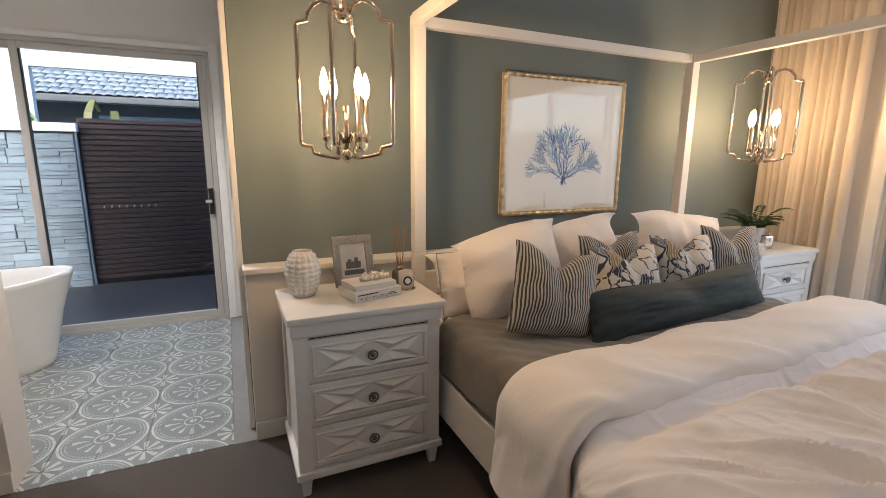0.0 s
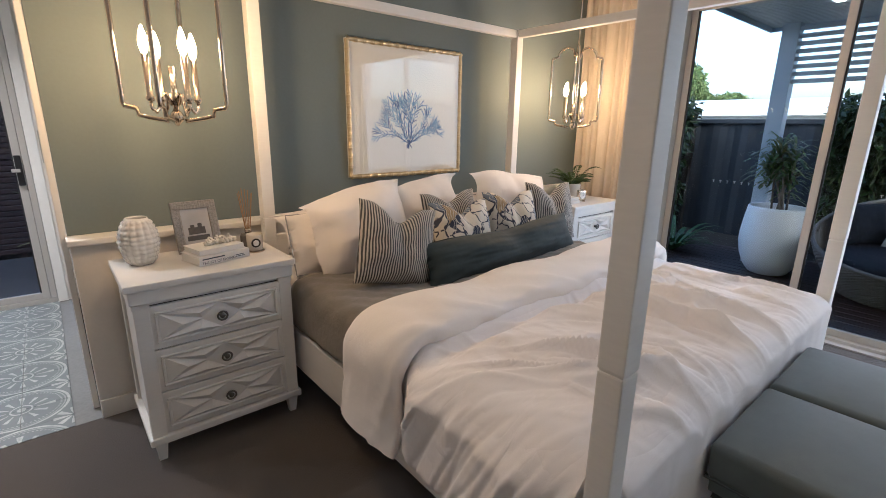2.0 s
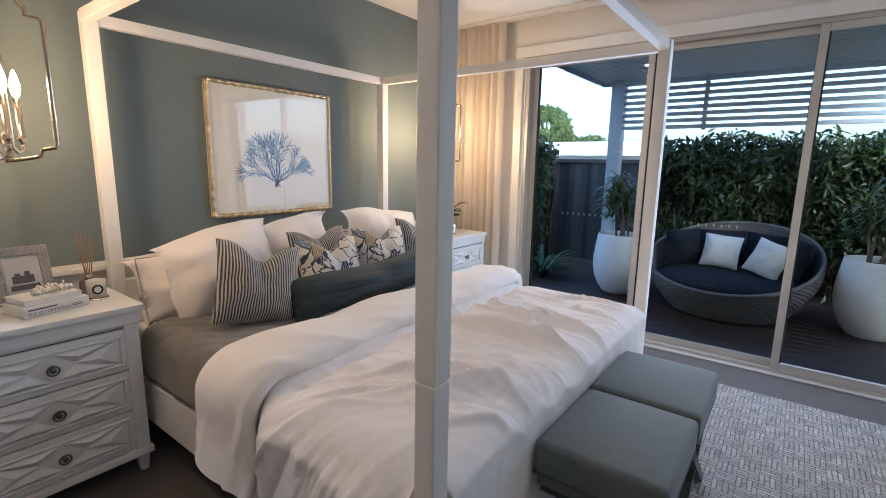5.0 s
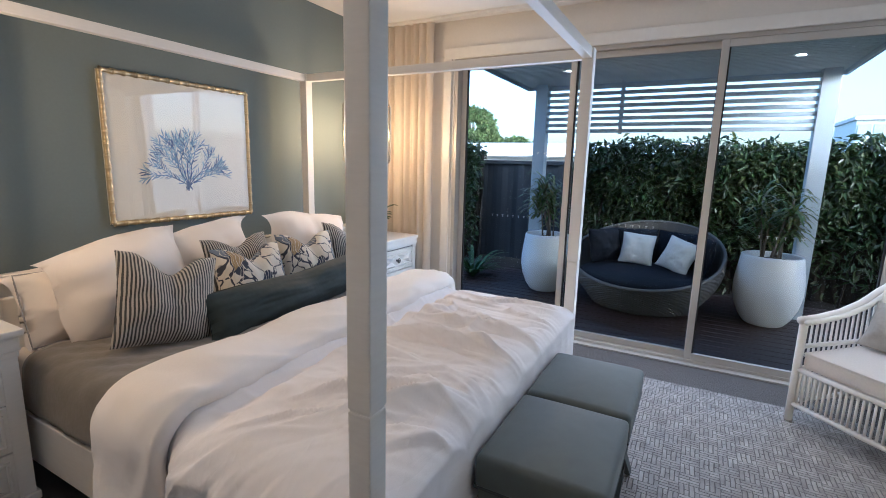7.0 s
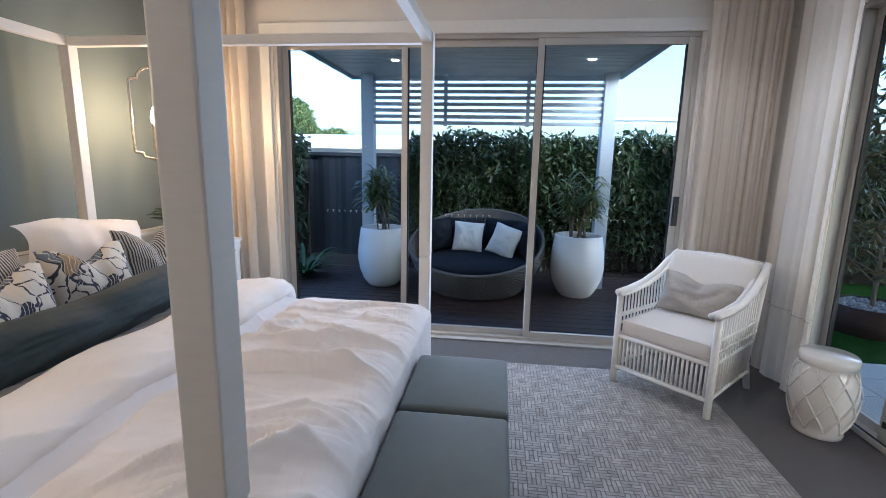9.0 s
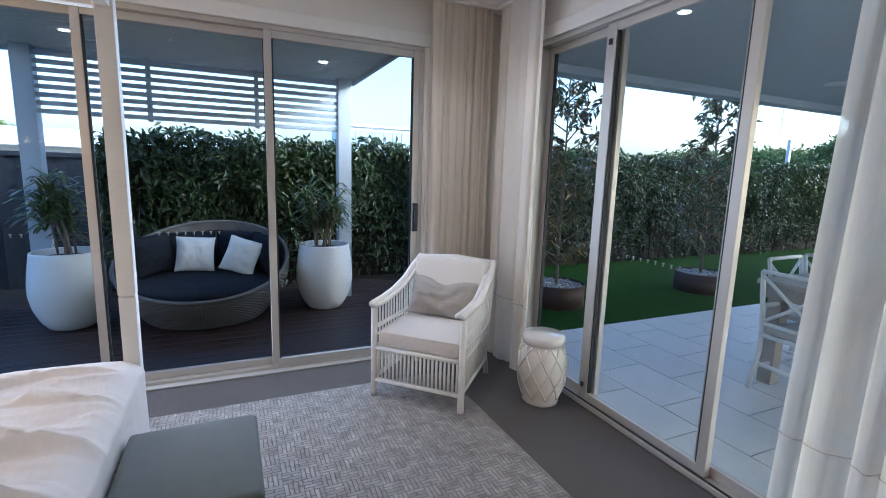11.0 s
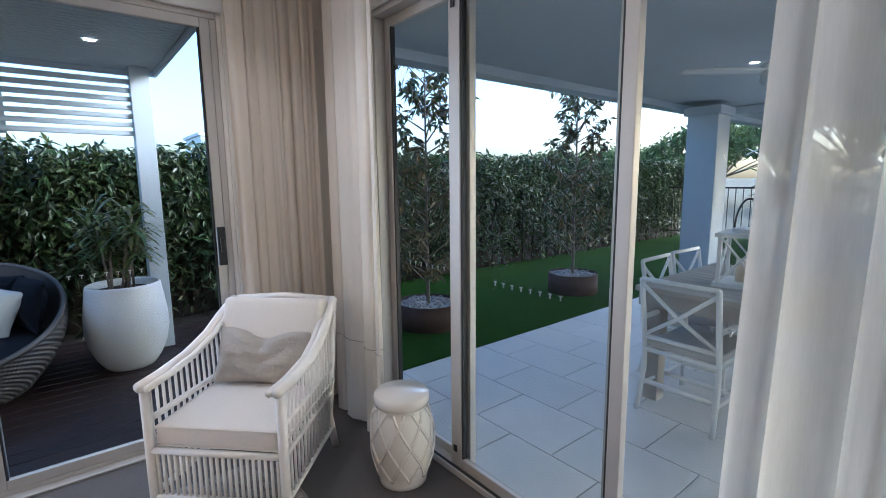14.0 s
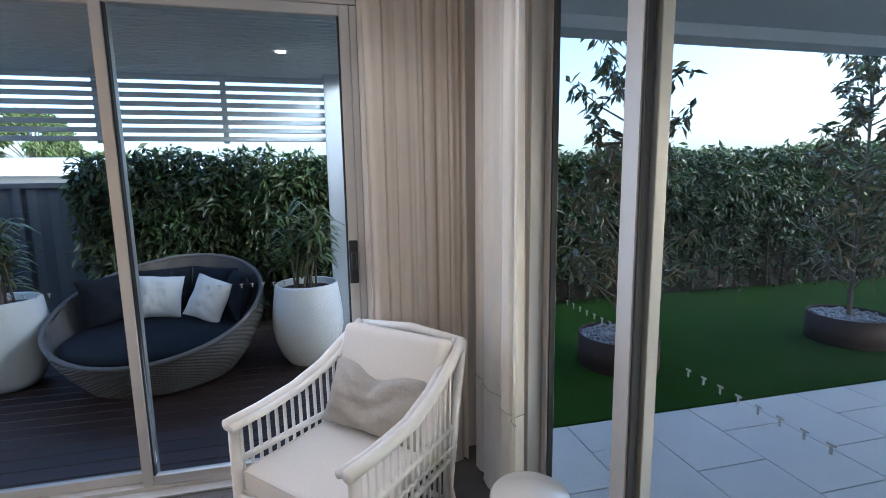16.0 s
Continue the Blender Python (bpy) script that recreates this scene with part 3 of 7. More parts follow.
sliding_panel(door_s, "x", 2.80, SX1 - 0.041, -2.275, 0.036, 2.344, w0=0.05)
sliding_panel(door_s, "x", 1.985, 2.90, -2.235, 0.036, 2.344, w0=0.05, w1=0.075)
sliding_panel(door_s, "x", 1.06, 2.075, -2.275, 0.036, 2.344, w1=0.05)
sliding_panel(door_s, "x", SX0 + 0.041, 1.12, -2.235, 0.036, 2.344)
for z in (0.115, 2.22):
    part("roller_cap", box(2.85, 2.875, -2.214, -2.206, z, z + 0.035, bevel=0.005), M_BLACK, door_s)


# ---- rug ----
def rug_material():
    m, n, l, b = nodes_of("basketweave_rug")
    tc, nzn, ck, mp = n.new("ShaderNodeTexCoord"), n.new("ShaderNodeTexNoise"), n.new("ShaderNodeTexChecker"), n.new("ShaderNodeMapping")
    nzn.inputs["Scale"].default_value, nzn.inputs["Detail"].default_value = 14, 6
    l.new(tc.outputs["Object"], nzn.inputs[0])
    mp.inputs["Rotation"].default_value = (0, 0, radians(90))
    wob = n.new("ShaderNodeMix")
    wob.data_type = "VECTOR"
    wob.inputs[0].default_value = 0.012
    l.new(tc.outputs["Object"], wob.inputs[4])
    l.new(nzn.outputs["Color"], wob.inputs[5])
    l.new(wob.outputs[1], mp.inputs[0])
    ck.inputs["Scale"].default_value = 1 / 0.084
    l.new(wob.outputs[1], ck.inputs[0])
    strands = []
    for src in (wob.outputs[1], mp.outputs[0]):
        br = n.new("ShaderNodeTexBrick")
        br.inputs["Scale"].default_value = 1.0
        br.inputs["Brick Width"].default_value, br.inputs["Row Height"].default_value = 0.084, 0.021
        br.inputs["Mortar Size"].default_value, br.inputs["Mortar Smooth"].default_value = 0.004, 1.0
        br.inputs["Color1"].default_value, br.inputs["Color2"].default_value, br.inputs["Mortar"].default_value = (0.37, 0.34, 0.31, 1), (0.275, 0.25, 0.225, 1), (0.15, 0.135, 0.12, 1)
        l.new(src, br.inputs[0])
        strands.append(br)
    pick, high = n.new("ShaderNodeMix"), n.new("ShaderNodeMix")
    pick.data_type, high.data_type = "RGBA", "FLOAT"
    l.new(ck.outputs["Fac"], pick.inputs[0])
    l.new(ck.outputs["Fac"], high.inputs[0])
    l.new(strands[0].outputs["Color"], pick.inputs[6])
    l.new(strands[1].outputs["Color"], pick.inputs[7])
    l.new(strands[0].outputs["Fac"], high.inputs[2])
    l.new(strands[1].outputs["Fac"], high.inputs[3])
    mx = n.new("ShaderNodeMix")
    mx.data_type, mx.blend_type = "RGBA", "OVERLAY"
    mx.inputs[0].default_value = 0.6
    l.new(pick.outputs[2], mx.inputs[6])
    l.new(nzn.outputs[0], mx.inputs[7])
    l.new(mx.outputs[2], b.inputs["Base Color"])
    bp = n.new("ShaderNodeBump")
    bp.invert = True
    bp.inputs["Strength"].default_value, bp.inputs["Distance"].default_value = 0.8, 0.006
    l.new(high.outputs[0], bp.inputs["Height"])
    l.new(bp.outputs[0], b.inputs["Normal"])
    b.inputs["Roughness"].default_value = 0.7
    return m


tagged(part("rug", box(1.25, 3.60, -1.55, 0.75, 0.001, 0.013, bevel=0.004), rug_material()), "grey basketweave wool rug on the carpet beside the bed", "rug")


# ---- four-poster bed ----
BX0, BX1, BY0, BY1, P, BH = 0.921, 2.934, 0.200, 2.330, 0.062, 2.09
bed = thing("bed", "white timber four-poster canopy bed without drapes", "bed", pose(0, 0, 0))
for x0 in (BX0, BX1 - P):
    for y in (BY0, BY1 - P):
        x = x0 + 0.022 * (y > 1 and x0 < 1)
        post = part("post", box(x, x + P, y, y + P, 0.922, BH, bevel=0.004), M_FURN, bed)
        part("lower_post", box(x + 0.0005, x + P - 0.0005, y + 0.0005, y + P - 0.0005, 0.0, 0.917, bevel=0.005), M_FURN, post)
        part("joint", box(x + 0.004, x + P - 0.004, y + 0.004, y + P - 0.004, 0.914, 0.925), M_FURN, post)
for y in (BY0 + 0.008, BY1 - P + 0.008):
    part("canopy_rail", box(BX0 + P + 0.001, BX1 - P - 0.001, y, y + 0.047, BH - 0.055, BH - 0.003, bevel=0.004), M_FURN, bed)
for x in (BX0 + 0.008, BX1 - P + 0.008):
    part("canopy_rail", box(x, x + 0.047, BY0 + P + 0.001, BY1 - P - 0.001, BH - 0.055, BH - 0.003, bevel=0.004), M_FURN, bed)
    part("side_rail", box(x + 0.008, x + 0.040, BY0 + P, BY1 - P, 0.19, 0.40, bevel=0.006), M_FURN, bed)
part("foot_rail", box(BX0 + P, BX1 - P, BY0 + 0.045, BY0 + 0.075, 0.19, 0.40, bevel=0.006), M_FURN, bed)
part("headboard", box(BX0 + P, BX1 - P, BY1 - 0.055, BY1 - 0.015, 0.19, 0.82, bevel=0.008), M_FURN, bed)
tagged(part("mattress", box(0.985, 2.87, 0.325, 2.262, 0.28, 0.60, bevel=0.06, seg=4), M_LINEN, smooth=True), "deep mattress in a fitted white sheet on the bed", "mattress")


def drape(x, y, top, edge_x0, edge_x1, edge_y0, rad=0.09, straight=9.0, foot=9.0, tuck=0.055):
    """Where cloth laid at flat place (x, y) comes to lie when it hangs over the bed's sides and foot; past its straight fall the hem rolls under."""
    ox = max(edge_x0 - x, 0, x - edge_x1)
    sx = -1 if x < edge_x0 else 1
    oy = max(edge_y0 - y, 0)
    o = math.hypot(ox, oy)
    if o < 1e-9:
        return x, y, top
    arc = rad * math.pi / 2
    fall = straight * (ox / o) ** 2 + foot * (oy / o) ** 2
    if o < arc:
        a = o / rad
        out, down = rad * math.sin(a), rad * (1 - math.cos(a))
    elif o < arc + fall:
        out, down = rad + 0.10 * (o - arc), rad + (o - arc) * 0.985
    else:
        a = min((o - arc - fall) / tuck, math.pi)
        out, down = rad + 0.10 * fall - tuck * (1 - math.cos(a)), rad + fall * 0.985 + tuck * math.sin(a)
    return min(max(x, edge_x0), edge_x1) + sx * out * ox / o, max(y, edge_y0) - out * oy / o, top - down


def ridge(a, b, c, k=2):
    """A sharp-crested ripple, 0 to 1; larger k makes it narrower."""
    return (1 - min(1.0, abs(nz(a, b, c)) * 2.6)) ** k


def lap(a, b, c):
    """A crease where cloth laps over itself: a slow rise that drops off sharply."""
    n = nz(a, b, c) * 2.6
    return max(0.0, 1 - n / 0.9) ** 1.6 if n > 0 else max(0.0, 1 + n / 0.16)


def wrinkles(x, y):
    """Height of the billows and lapped creases that run down the bed and slant over its near side."""
    slant = 0.85 * min(1.0, max(0.0, (1.75 - x) / 0.5))
    wx = x + slant * (y - 0.5) + 0.060 * nz(x * 1.6, y * 2.2, 7.7) + 0.022 * nz(x * 4.0, y * 4.0, 1.1)
    wy = y + 0.12 * nz(x * 1.4, y * 1.4, 3.3)
    gate = min(1.0, max(0.0, 0.65 + 1.5 * nz(x * 3.0 + 4, y * 2.3, 2.4)))
    gate2 = min(1.0, max(0.0, 0.50 + 1.7 * nz(x * 3.3, y * 2.6 + 9, 6.4)))
    w = 0.030 * nz(wx * 4.2, wy * 1.3, 1.7) + 0.014 * nz(x * 5.0, y * 3.0, 4.2)
    w += 0.070 * lap(-wx * 3.6, wy * 1.1, 5.1) * gate
    w += 0.034 * lap(wx * 6.0, wy * 1.9, 2.2) * gate2
    w += 0.024 * ridge((wx - 0.25 * wy) * 7.0, wy * 1.6, 8.4, 5) * (1 - gate2)
    w -= 0.016 * ridge(wx * 9.0, wy * 1.5 + 3, 6.1, 6) * gate
    w += 0.009 * ridge(wx * 14.0, wy * 4.5, 3.9, 4) * gate + 0.005 * ridge(x * 11 + y * 4, y * 7 - x * 5, 0.6, 4) * gate2
    return w


def duvet_point(u, v):
    x, y = 0.50 + u * 2.88, 1.16 + 0.08 * u - v * (1.60 + 0.08 * u)
    inside = min(max((x - 0.93) / 0.30, 0), 1) * min(max((2.92 - x) / 0.25, 0), 1)
    px, py, pz = drape(x, y, 0.640, 1.03, 2.85, 0.275, rad=0.105, straight=0.225, foot=0.34)
    onto = min(max((y - 0.16) / 0.20, 0), 1)
    clear = min(max((0.98 - y) / 0.10, 0), 1)
    pz += 0.040 * inside * (0.4 + 0.6 * onto) + wrinkles(x, y) * (0.15 + 0.85 * inside * onto) * (0.25 + 0.75 * clear)
    pz -= 0.060 * math.exp(-((y - 0.895 - 0.035 * (x - 0.85)) / 0.050) ** 2) * inside
    side = max(1.03 - x, x - 2.85, 0)
    if side:
        s = min(side / 0.14, 1.0)
        slant = y * 5.2 + pz * 2.6
        puff = 0.075 + 0.034 * nz(y * 2.6, pz * 1.4 + 4, 2.0) - 0.034 * ridge(slant * 0.9, pz * 0.9 + y, 7.0, 4) + 0.018 * ridge(slant * 2.1, pz * 1.5, 1.3, 4) - 0.012 * ridge(slant * 3.4, pz * 2.2, 5.7, 4)
        px += (-1 if x < 1.03 else 0.6) * s * (puff * clear - 0.02 * (1 - clear))
        pz += 0.020 * nz(y * 3.0, 1.5, 6.0) * s * min(side / 0.3, 1)
    if y < 0.275:
        s = min((0.275 - y) / 0.14, 1.0)
        py += s * (0.012 * nz(x * 4.5, pz * 1.1, 3.3) + 0.016 * ridge(x * 3.6 + pz * 1.2, pz * 1.4, 4.4) - 0.004)
        py = max(py, 0.186 + 0.006 * nz(x * 9, pz * 4, 1))
    if px < 1.0 and py < 0.285:
        if 1.03 - x > 0.275 - y:
            py = 0.272 + 0.02 * abs(nz(y * 9, pz * 5, 2))
        else:
            px = max(px, 0.990)
    if px > 2.865 and py < 0.285:
        py = max(py, 0.270)
    return px, py, max(pz, 0.09)


def fold_point(u, v):
    """The rolled-back edge: a soft flattened roll across the bed that hangs down at both sides."""
    s = 0.60 + u * 2.76
    a = v * 2 * math.pi
    wob = nz(s * 2.2, 4.1, 0.3)
    x, _, top = drape(s, 1.0, 0.648, 1.04, 2.86, 0.0, rad=0.10)
    flat_x, _, flat_z = drape(s + 0.01, 1.0, 0.648, 1.04, 2.86, 0.0, rad=0.10)
    dx, dz = flat_x - x, flat_z - top
    n = math.hypot(dx, dz) or 1
    nx, nzz = -dz / n, dx / n
    hang = 1 - min(1.0, max(0.0, (min(s - 0.60, 3.36 - s)) / 0.55))
    slope = 1.135 + 0.09 * (u - 0.12) + 0.03 * wob + 0.05 * hang
    wide, tall = 0.175 + 0.015 * nz(s * 3, 8, 1) + 0.02 * hang, (0.060 + 0.010 * nz(s * 3.0, 1, 9)) * (1 - 0.35 * hang)
    c, sn = math.cos(a), math.sin(a)
    y = slope + wide * math.copysign(abs(c) ** 0.8, c) + 0.012 * nz(s * 9, c * 2, sn * 2) + 0.05 * hang * nz(s * 2, 3, 1)
    off = tall * math.copysign(abs(sn) ** 0.75, sn) + tall * 0.55 + 0.008 * nz(s * 5, c * 1.3, 4) + 0.014 * ridge(s * 3.6 + c, c * 0.8 + s * 0.5, 6) * (0.6 - 0.4 * c) - 0.010 * ridge(s * 5.5 + c * 2, c * 1.1, 2) * (0.2 + 0.8 * hang)
    return x + nx * off, y, max(top + nzz * off, 0.07 + 0.02 * c)


duvet = thing("duvet", "white cotton duvet with its top edge folded back over the bed", "duvet", pose(0, 0, 0))
part("duvet_body", sheet(duvet_point, 300, 190), M_DUVET, duvet, smooth=True)
part("folded_edge", sheet(fold_point, 170, 40), M_LINEN, duvet, smooth=True)


def coverlet_point(u, v):
    x, y = 0.775 + u * 2.32, 2.0 - v * 0.95
    px, py, pz = drape(x, y, 0.628, 1.035, 2.825, -9, rad=0.07)
    pz += 0.012 * nz(x * 5, y * 5, 3) + 0.006 * abs(math.sin(x * 26 + y * 26)) + 0.006 * abs(math.sin(x * 26 - y * 26))
    return px + 0.012 * nz(y * 6, pz * 3, 1), py + 0.02 * nz(x * 3, 1, 1), pz


tagged(part("coverlet", sheet(coverlet_point, 110, 40, thick=0.014), M_COVER, smooth=True), "taupe quilted coverlet spread over the mattress under the duvet", "coverlet")


def pillow_mesh(w, h, t, chop=0.0, flange=0.0, seed=0.0, n=26, pinch=0.07):
    """A cushion standing in the local xz plane, its lower edge at z = 0: pinched edges, pointed corners, a dent in the top."""
    bm = bmesh.new()
    fl = flange > 0
    for side in (1, -1):
        grid = []
        for i in range(n + 1):
            row = []
            for j in range(n + 1):
                u, v = -1 + 2 * i / n, -1 + 2 * j / n
                fu, fv = min(abs(u) / (1 - flange), 1), min(abs(v) / (1 - flange), 1)
                fat = ((1 - fu ** 2.4) * (1 - fv ** 2.4)) ** 0.6
                ear = (abs(u) * max(v, 0)) ** 5 * (1.8 if (u < 0) == (int(seed) % 2 == 1) else 0.5)
                wave = nz(u * 1.6 + seed * 3, v * 1.6, seed)
                x = w / 2 * u * (1 - pinch * (1 - v * v) * u * u) * (1 - 0.07 * max(0, v) * fl) * (1 - 0.13 * max(0, -v) ** 5 * fl) * (1 + 0.12 * ear * fl) * (1 + 0.06 * wave * fl)
                z = h / 2 + h / 2 * v * (1 - (pinch if v < 0 else pinch * 0.4 - 0.07 * fl) * (1 - u * u) * v * v)
                z += h * (0.055 * u * (1 if int(seed) in (3, 4) else -0.7 if int(seed) == 5 else 0) + 0.022 * wave - 0.05 * ear * (0.5 + nz(u * 2, seed, 3))) * max(v, 0) * fl
                dent = chop * math.exp(-(u / 0.40) ** 2) * ((v + 1) / 2) ** 1.6
                fat *= 1 - 0.40 * math.exp(-(u / 0.16) ** 2) * (chop > 0) * ((v + 1) / 2)
                corner = math.atan2(1.1 - abs(v), 1.1 - abs(u))
                wr = 0.014 * nz(u * 2.2 + seed, v * 2.2, side + seed) + 0.006 * nz(u * 6 + seed, v * 6, seed)
                wr += 0.012 * (max(abs(u), abs(v)) ** 3) * math.sin(corner * 11 + seed * 2) * fat
                y = side * (t / 2 * fat) + wr * (0.3 + fat) + 0.030 * nz(u * 1.9 + seed, v * 1.9, 4) * fl * (1.1 - fat)
                row.append(bm.verts.new((x + 0.3 * wr, y, max(z - dent * h + 0.4 * wr, 0))))
            grid.append(row)
        for i in range(n):
            for j in range(n):
                q = (grid[i][j], grid[i + 1][j], grid[i + 1][j + 1], grid[i][j + 1])
                bm.faces.new(q if side < 0 else q[::-1])
    bmesh.ops.remove_doubles(bm, verts=bm.verts[:], dist=0.0008)
    return bm


def pillow(name, label, m, w, h, t, material, piping=None, **k):
    ob = thing(name, label, "pillow", m, "pillows on the bed")
    part("cushion_cover", pillow_mesh(w, h, t, **k), material, ob, smooth=True)
    if piping:
        fl = 0.90
        loop = [(fl * w / 2 * a, -t * 0.09, h / 2 + fl * h / 2 * b) for a, b in [(-1 + q / 5, -1) for q in range(10)] + [(1, -1 + q / 5) for q in range(10)] + [(1 - q / 5, 1) for q in range(10)] + [(-1, 1 - q / 5) for q in range(10)]]
        part("piping", tube(loop, 0.0032, closed=True, seg=6), piping, ob, "grey corded border")
    return ob


M_PIPE = mat("grey_cord", (0.33, 0.33, 0.34), 0.9)
pillow("pillow", "white cotton sham with grey corded border against the headboard", pose(1.31, 2.09, 0.60, -20, 2, 4), 0.66, 0.36, 0.25, M_LINEN, M_PIPE, flange=0.08, seed=1)
pillow("pillow", "white cotton sham against the headboard behind other pillows", pose(2.56, 2.11, 0.60, -18, 0, -4), 0.62, 0.36, 0.25, M_LINEN, M_PIPE, flange=0.08, seed=2)
pillow("euro_pillow", "large square white pillow with plain flange", pose(1.425, 1.955, 0.61, -17, -3, 4), 0.63, 0.47, 0.30, M_LINEN, flange=0.06, seed=3, pinch=0.02)
pillow("euro_pillow", "large square white pillow with one corner raised", pose(1.94, 2.05, 0.60, -14, -5, 0), 0.55, 0.48, 0.26, M_LINEN, flange=0.06, seed=4, pinch=0.03)
pillow("euro_pillow", "large square white pillow with upturned flange corner", pose(2.69, 2.03, 0.60, -14, 3, -6), 0.68, 0.49, 0.28, M_LINEN, flange=0.06, chop=0.02, seed=5, pinch=0.02)
pillow("striped_cushion", "charcoal and cream ticking cushion with dented top", pose(1.315, 1.60, 0.642, -18, 12, -13), 0.42, 0.41, 0.19, M_TICKING, chop=0.22, seed=6)
pillow("striped_cushion", "charcoal and cream ticking cushion behind the floral ones", pose(1.95, 1.85, 0.635, -14, 0, 2), 0.44, 0.40, 0.15, M_TICKING, chop=0.15, seed=7)
pillow("striped_cushion", "charcoal and cream ticking cushion with dented top", pose(2.80, 1.77, 0.635, -16, 2, -10), 0.42, 0.41, 0.17, M_TICKING, chop=0.22, seed=8)
pillow("floral_cushion", "cream cushion printed with blue and tan flowers", pose(1.90, 1.69, 0.635, -18, 2, 2), 0.46, 0.37, 0.18, M_FLORAL, chop=0.20, seed=9)
pillow("floral_cushion", "cream cushion printed with blue and tan flowers", pose(2.37, 1.74, 0.635, -18, 2, -4), 0.45, 0.385, 0.18, M_FLORAL, chop=0.20, seed=10)
pillow("lumbar_cushion", "long slate green velvet bolster cushion", pose(2.11, 1.52, 0.622, -26, -0.5, 4), 1.36, 0.245, 0.23, M_VELVET, chop=0.08, seed=11, n=40)


# ---- bedside cabinets ----
def drawer_bm(w, h, d=0.012):
    bm = box(-w / 2, w / 2, 0, 0.018, 0, h, bevel=0.003, seg=1)
    for a in ((-w / 2 + 0.022, w / 2 - 0.022, h - 0.036, h - 0.024), (-w / 2 + 0.022, w / 2 - 0.022, 0.024, 0.036)):
        cube(bm, a[0], a[1], -0.010, 0.0, a[2], a[3], bevel=0.003, seg=1)
    for a in ((-w / 2 + 0.022, -w / 2 + 0.034), (w / 2 - 0.034, w / 2 - 0.022)):
        cube(bm, a[0], a[1], -0.010, 0.0, 0.037, h - 0.037, bevel=0.003, seg=1)
    return bm


def cross_bm(w, h):
    """The raised lattice on a drawer front: bevelled diagonals that meet in a middle lozenge."""
    bm = bmesh.new()
    x, z0, z1 = w / 2 - 0.036, 0.038, h - 0.038
    zc, up = (z0 + z1) / 2, -0.024
    mid = 0.075
    def pyramid(base, apex):
        vs = [bm.verts.new(p) for p in base]
        t = bm.verts.new(apex)
        for i in range(len(vs)):
            bm.faces.new((vs[i], vs[(i + 1) % len(vs)], t))
    for s in (-1, 1):
        pyramid([(s * x, -0.0005, z0), (s * x, -0.0005, z1), (s * mid, -0.0005, zc)][:: s], (s * (x * 0.66), up, zc))
        pyramid([(s * mid, -0.0005, zc + 0.004), (s * x, -0.0005, z1), (0, -0.0005, z1)][:: s], (s * x * 0.38, up, zc + (z1 - zc) * 0.62))
        pyramid([(0, -0.0005, z0), (s * x, -0.0005, z0), (s * mid, -0.0005, zc - 0.004)][:: s], (s * x * 0.38, up, zc - (zc - z0) * 0.62))
    bmesh.ops.recalc_face_normals(bm, faces=bm.faces[:])
    return bm


def ring_pull(parent, z):
    k = part("knob", lathe([(0, 0), (0.010, 0), (0.010, 0.006), (0.006, 0.010), (0.006, 0.020), (0.011, 0.024), (0.011, 0.028), (0, 0.029)], 16), M_AGED, parent, "aged nickel ring pull", True, pose(0, 0.0, z, 90))
    part("ring", tube([(0.0195 * math.cos(a), -0.026, z + 0.019 * math.sin(a)) for a in [2 * math.pi * i / 20 for i in range(20)]], 0.0042, closed=True, seg=8), M_AGED, parent, "aged nickel ring pull", True)
    return k


def bedside_cabinet(label, m):
    ob = thing("bedside_cabinet", label, "cabinet", m, "cabinets beside the bed")
    W, D, H = 0.675, 0.48, 0.80
    part("top", box(-W / 2, W / 2, -D / 2, D / 2, H - 0.028, H, bevel=0.006), M_FURN, ob)
    part("cornice", box(-W / 2 + 0.012, W / 2 - 0.012, -D / 2 + 0.012, D / 2 - 0.006, H - 0.085, H - 0.029, bevel=0.006), M_FURN, ob)
    part("body", box(-W / 2 + 0.034, W / 2 - 0.034, -D / 2 + 0.040, D / 2 - 0.01, 0.10, H - 0.086, bevel=0.003), M_FURN, ob)
    for sx in (-1, 1):
        for yy in (-D / 2 + 0.022, D / 2 - 0.072):
            x0 = sx * (W / 2 - 0.022) - (0.055 if sx > 0 else 0)
            bm = box(x0, x0 + 0.055, yy, yy + 0.055, 0.10, H - 0.086, bevel=0.003)
            cube(bm, x0 - 0.004, x0 + 0.059, yy - 0.004, yy + 0.059, H - 0.108, H - 0.086, bevel=0.003)
            leg = bmesh.ops.create_cone(bm, segments=4, radius1=0.021, radius2=0.036, depth=0.10, cap_ends=True)["verts"]
            bmesh.ops.rotate(bm, verts=leg, matrix=Matrix.Rotation(radians(45), 3, "Z"))
            bmesh.ops.translate(bm, verts=leg, vec=(x0 + 0.0275, yy + 0.0275, 0.05))
            part("corner_post", bm, M_FURN, ob)
    part("plinth", box(-W / 2 + 0.010, W / 2 - 0.010, -D / 2 + 0.010, D / 2 - 0.006, 0.085, 0.118, bevel=0.006), M_FURN, ob)
    dw, dh = W - 0.138, 0.187
    for i in range(3):
        z = 0.125 + i * 0.1925
        dr = part("drawer", drawer_bm(dw, dh), M_FURN, ob, "", False, pose(0, -D / 2 + 0.024, z))
        part("lattice", cross_bm(dw, dh), M_FURN, dr)
        ring_pull(dr, dh / 2)
    part("drawer_shadow_gap", box(-dw / 2 - 0.004, dw / 2 + 0.004, -D / 2 + 0.0385, -D / 2 + 0.042, 0.126, 0.700), M_BLACK, ob)
    return ob


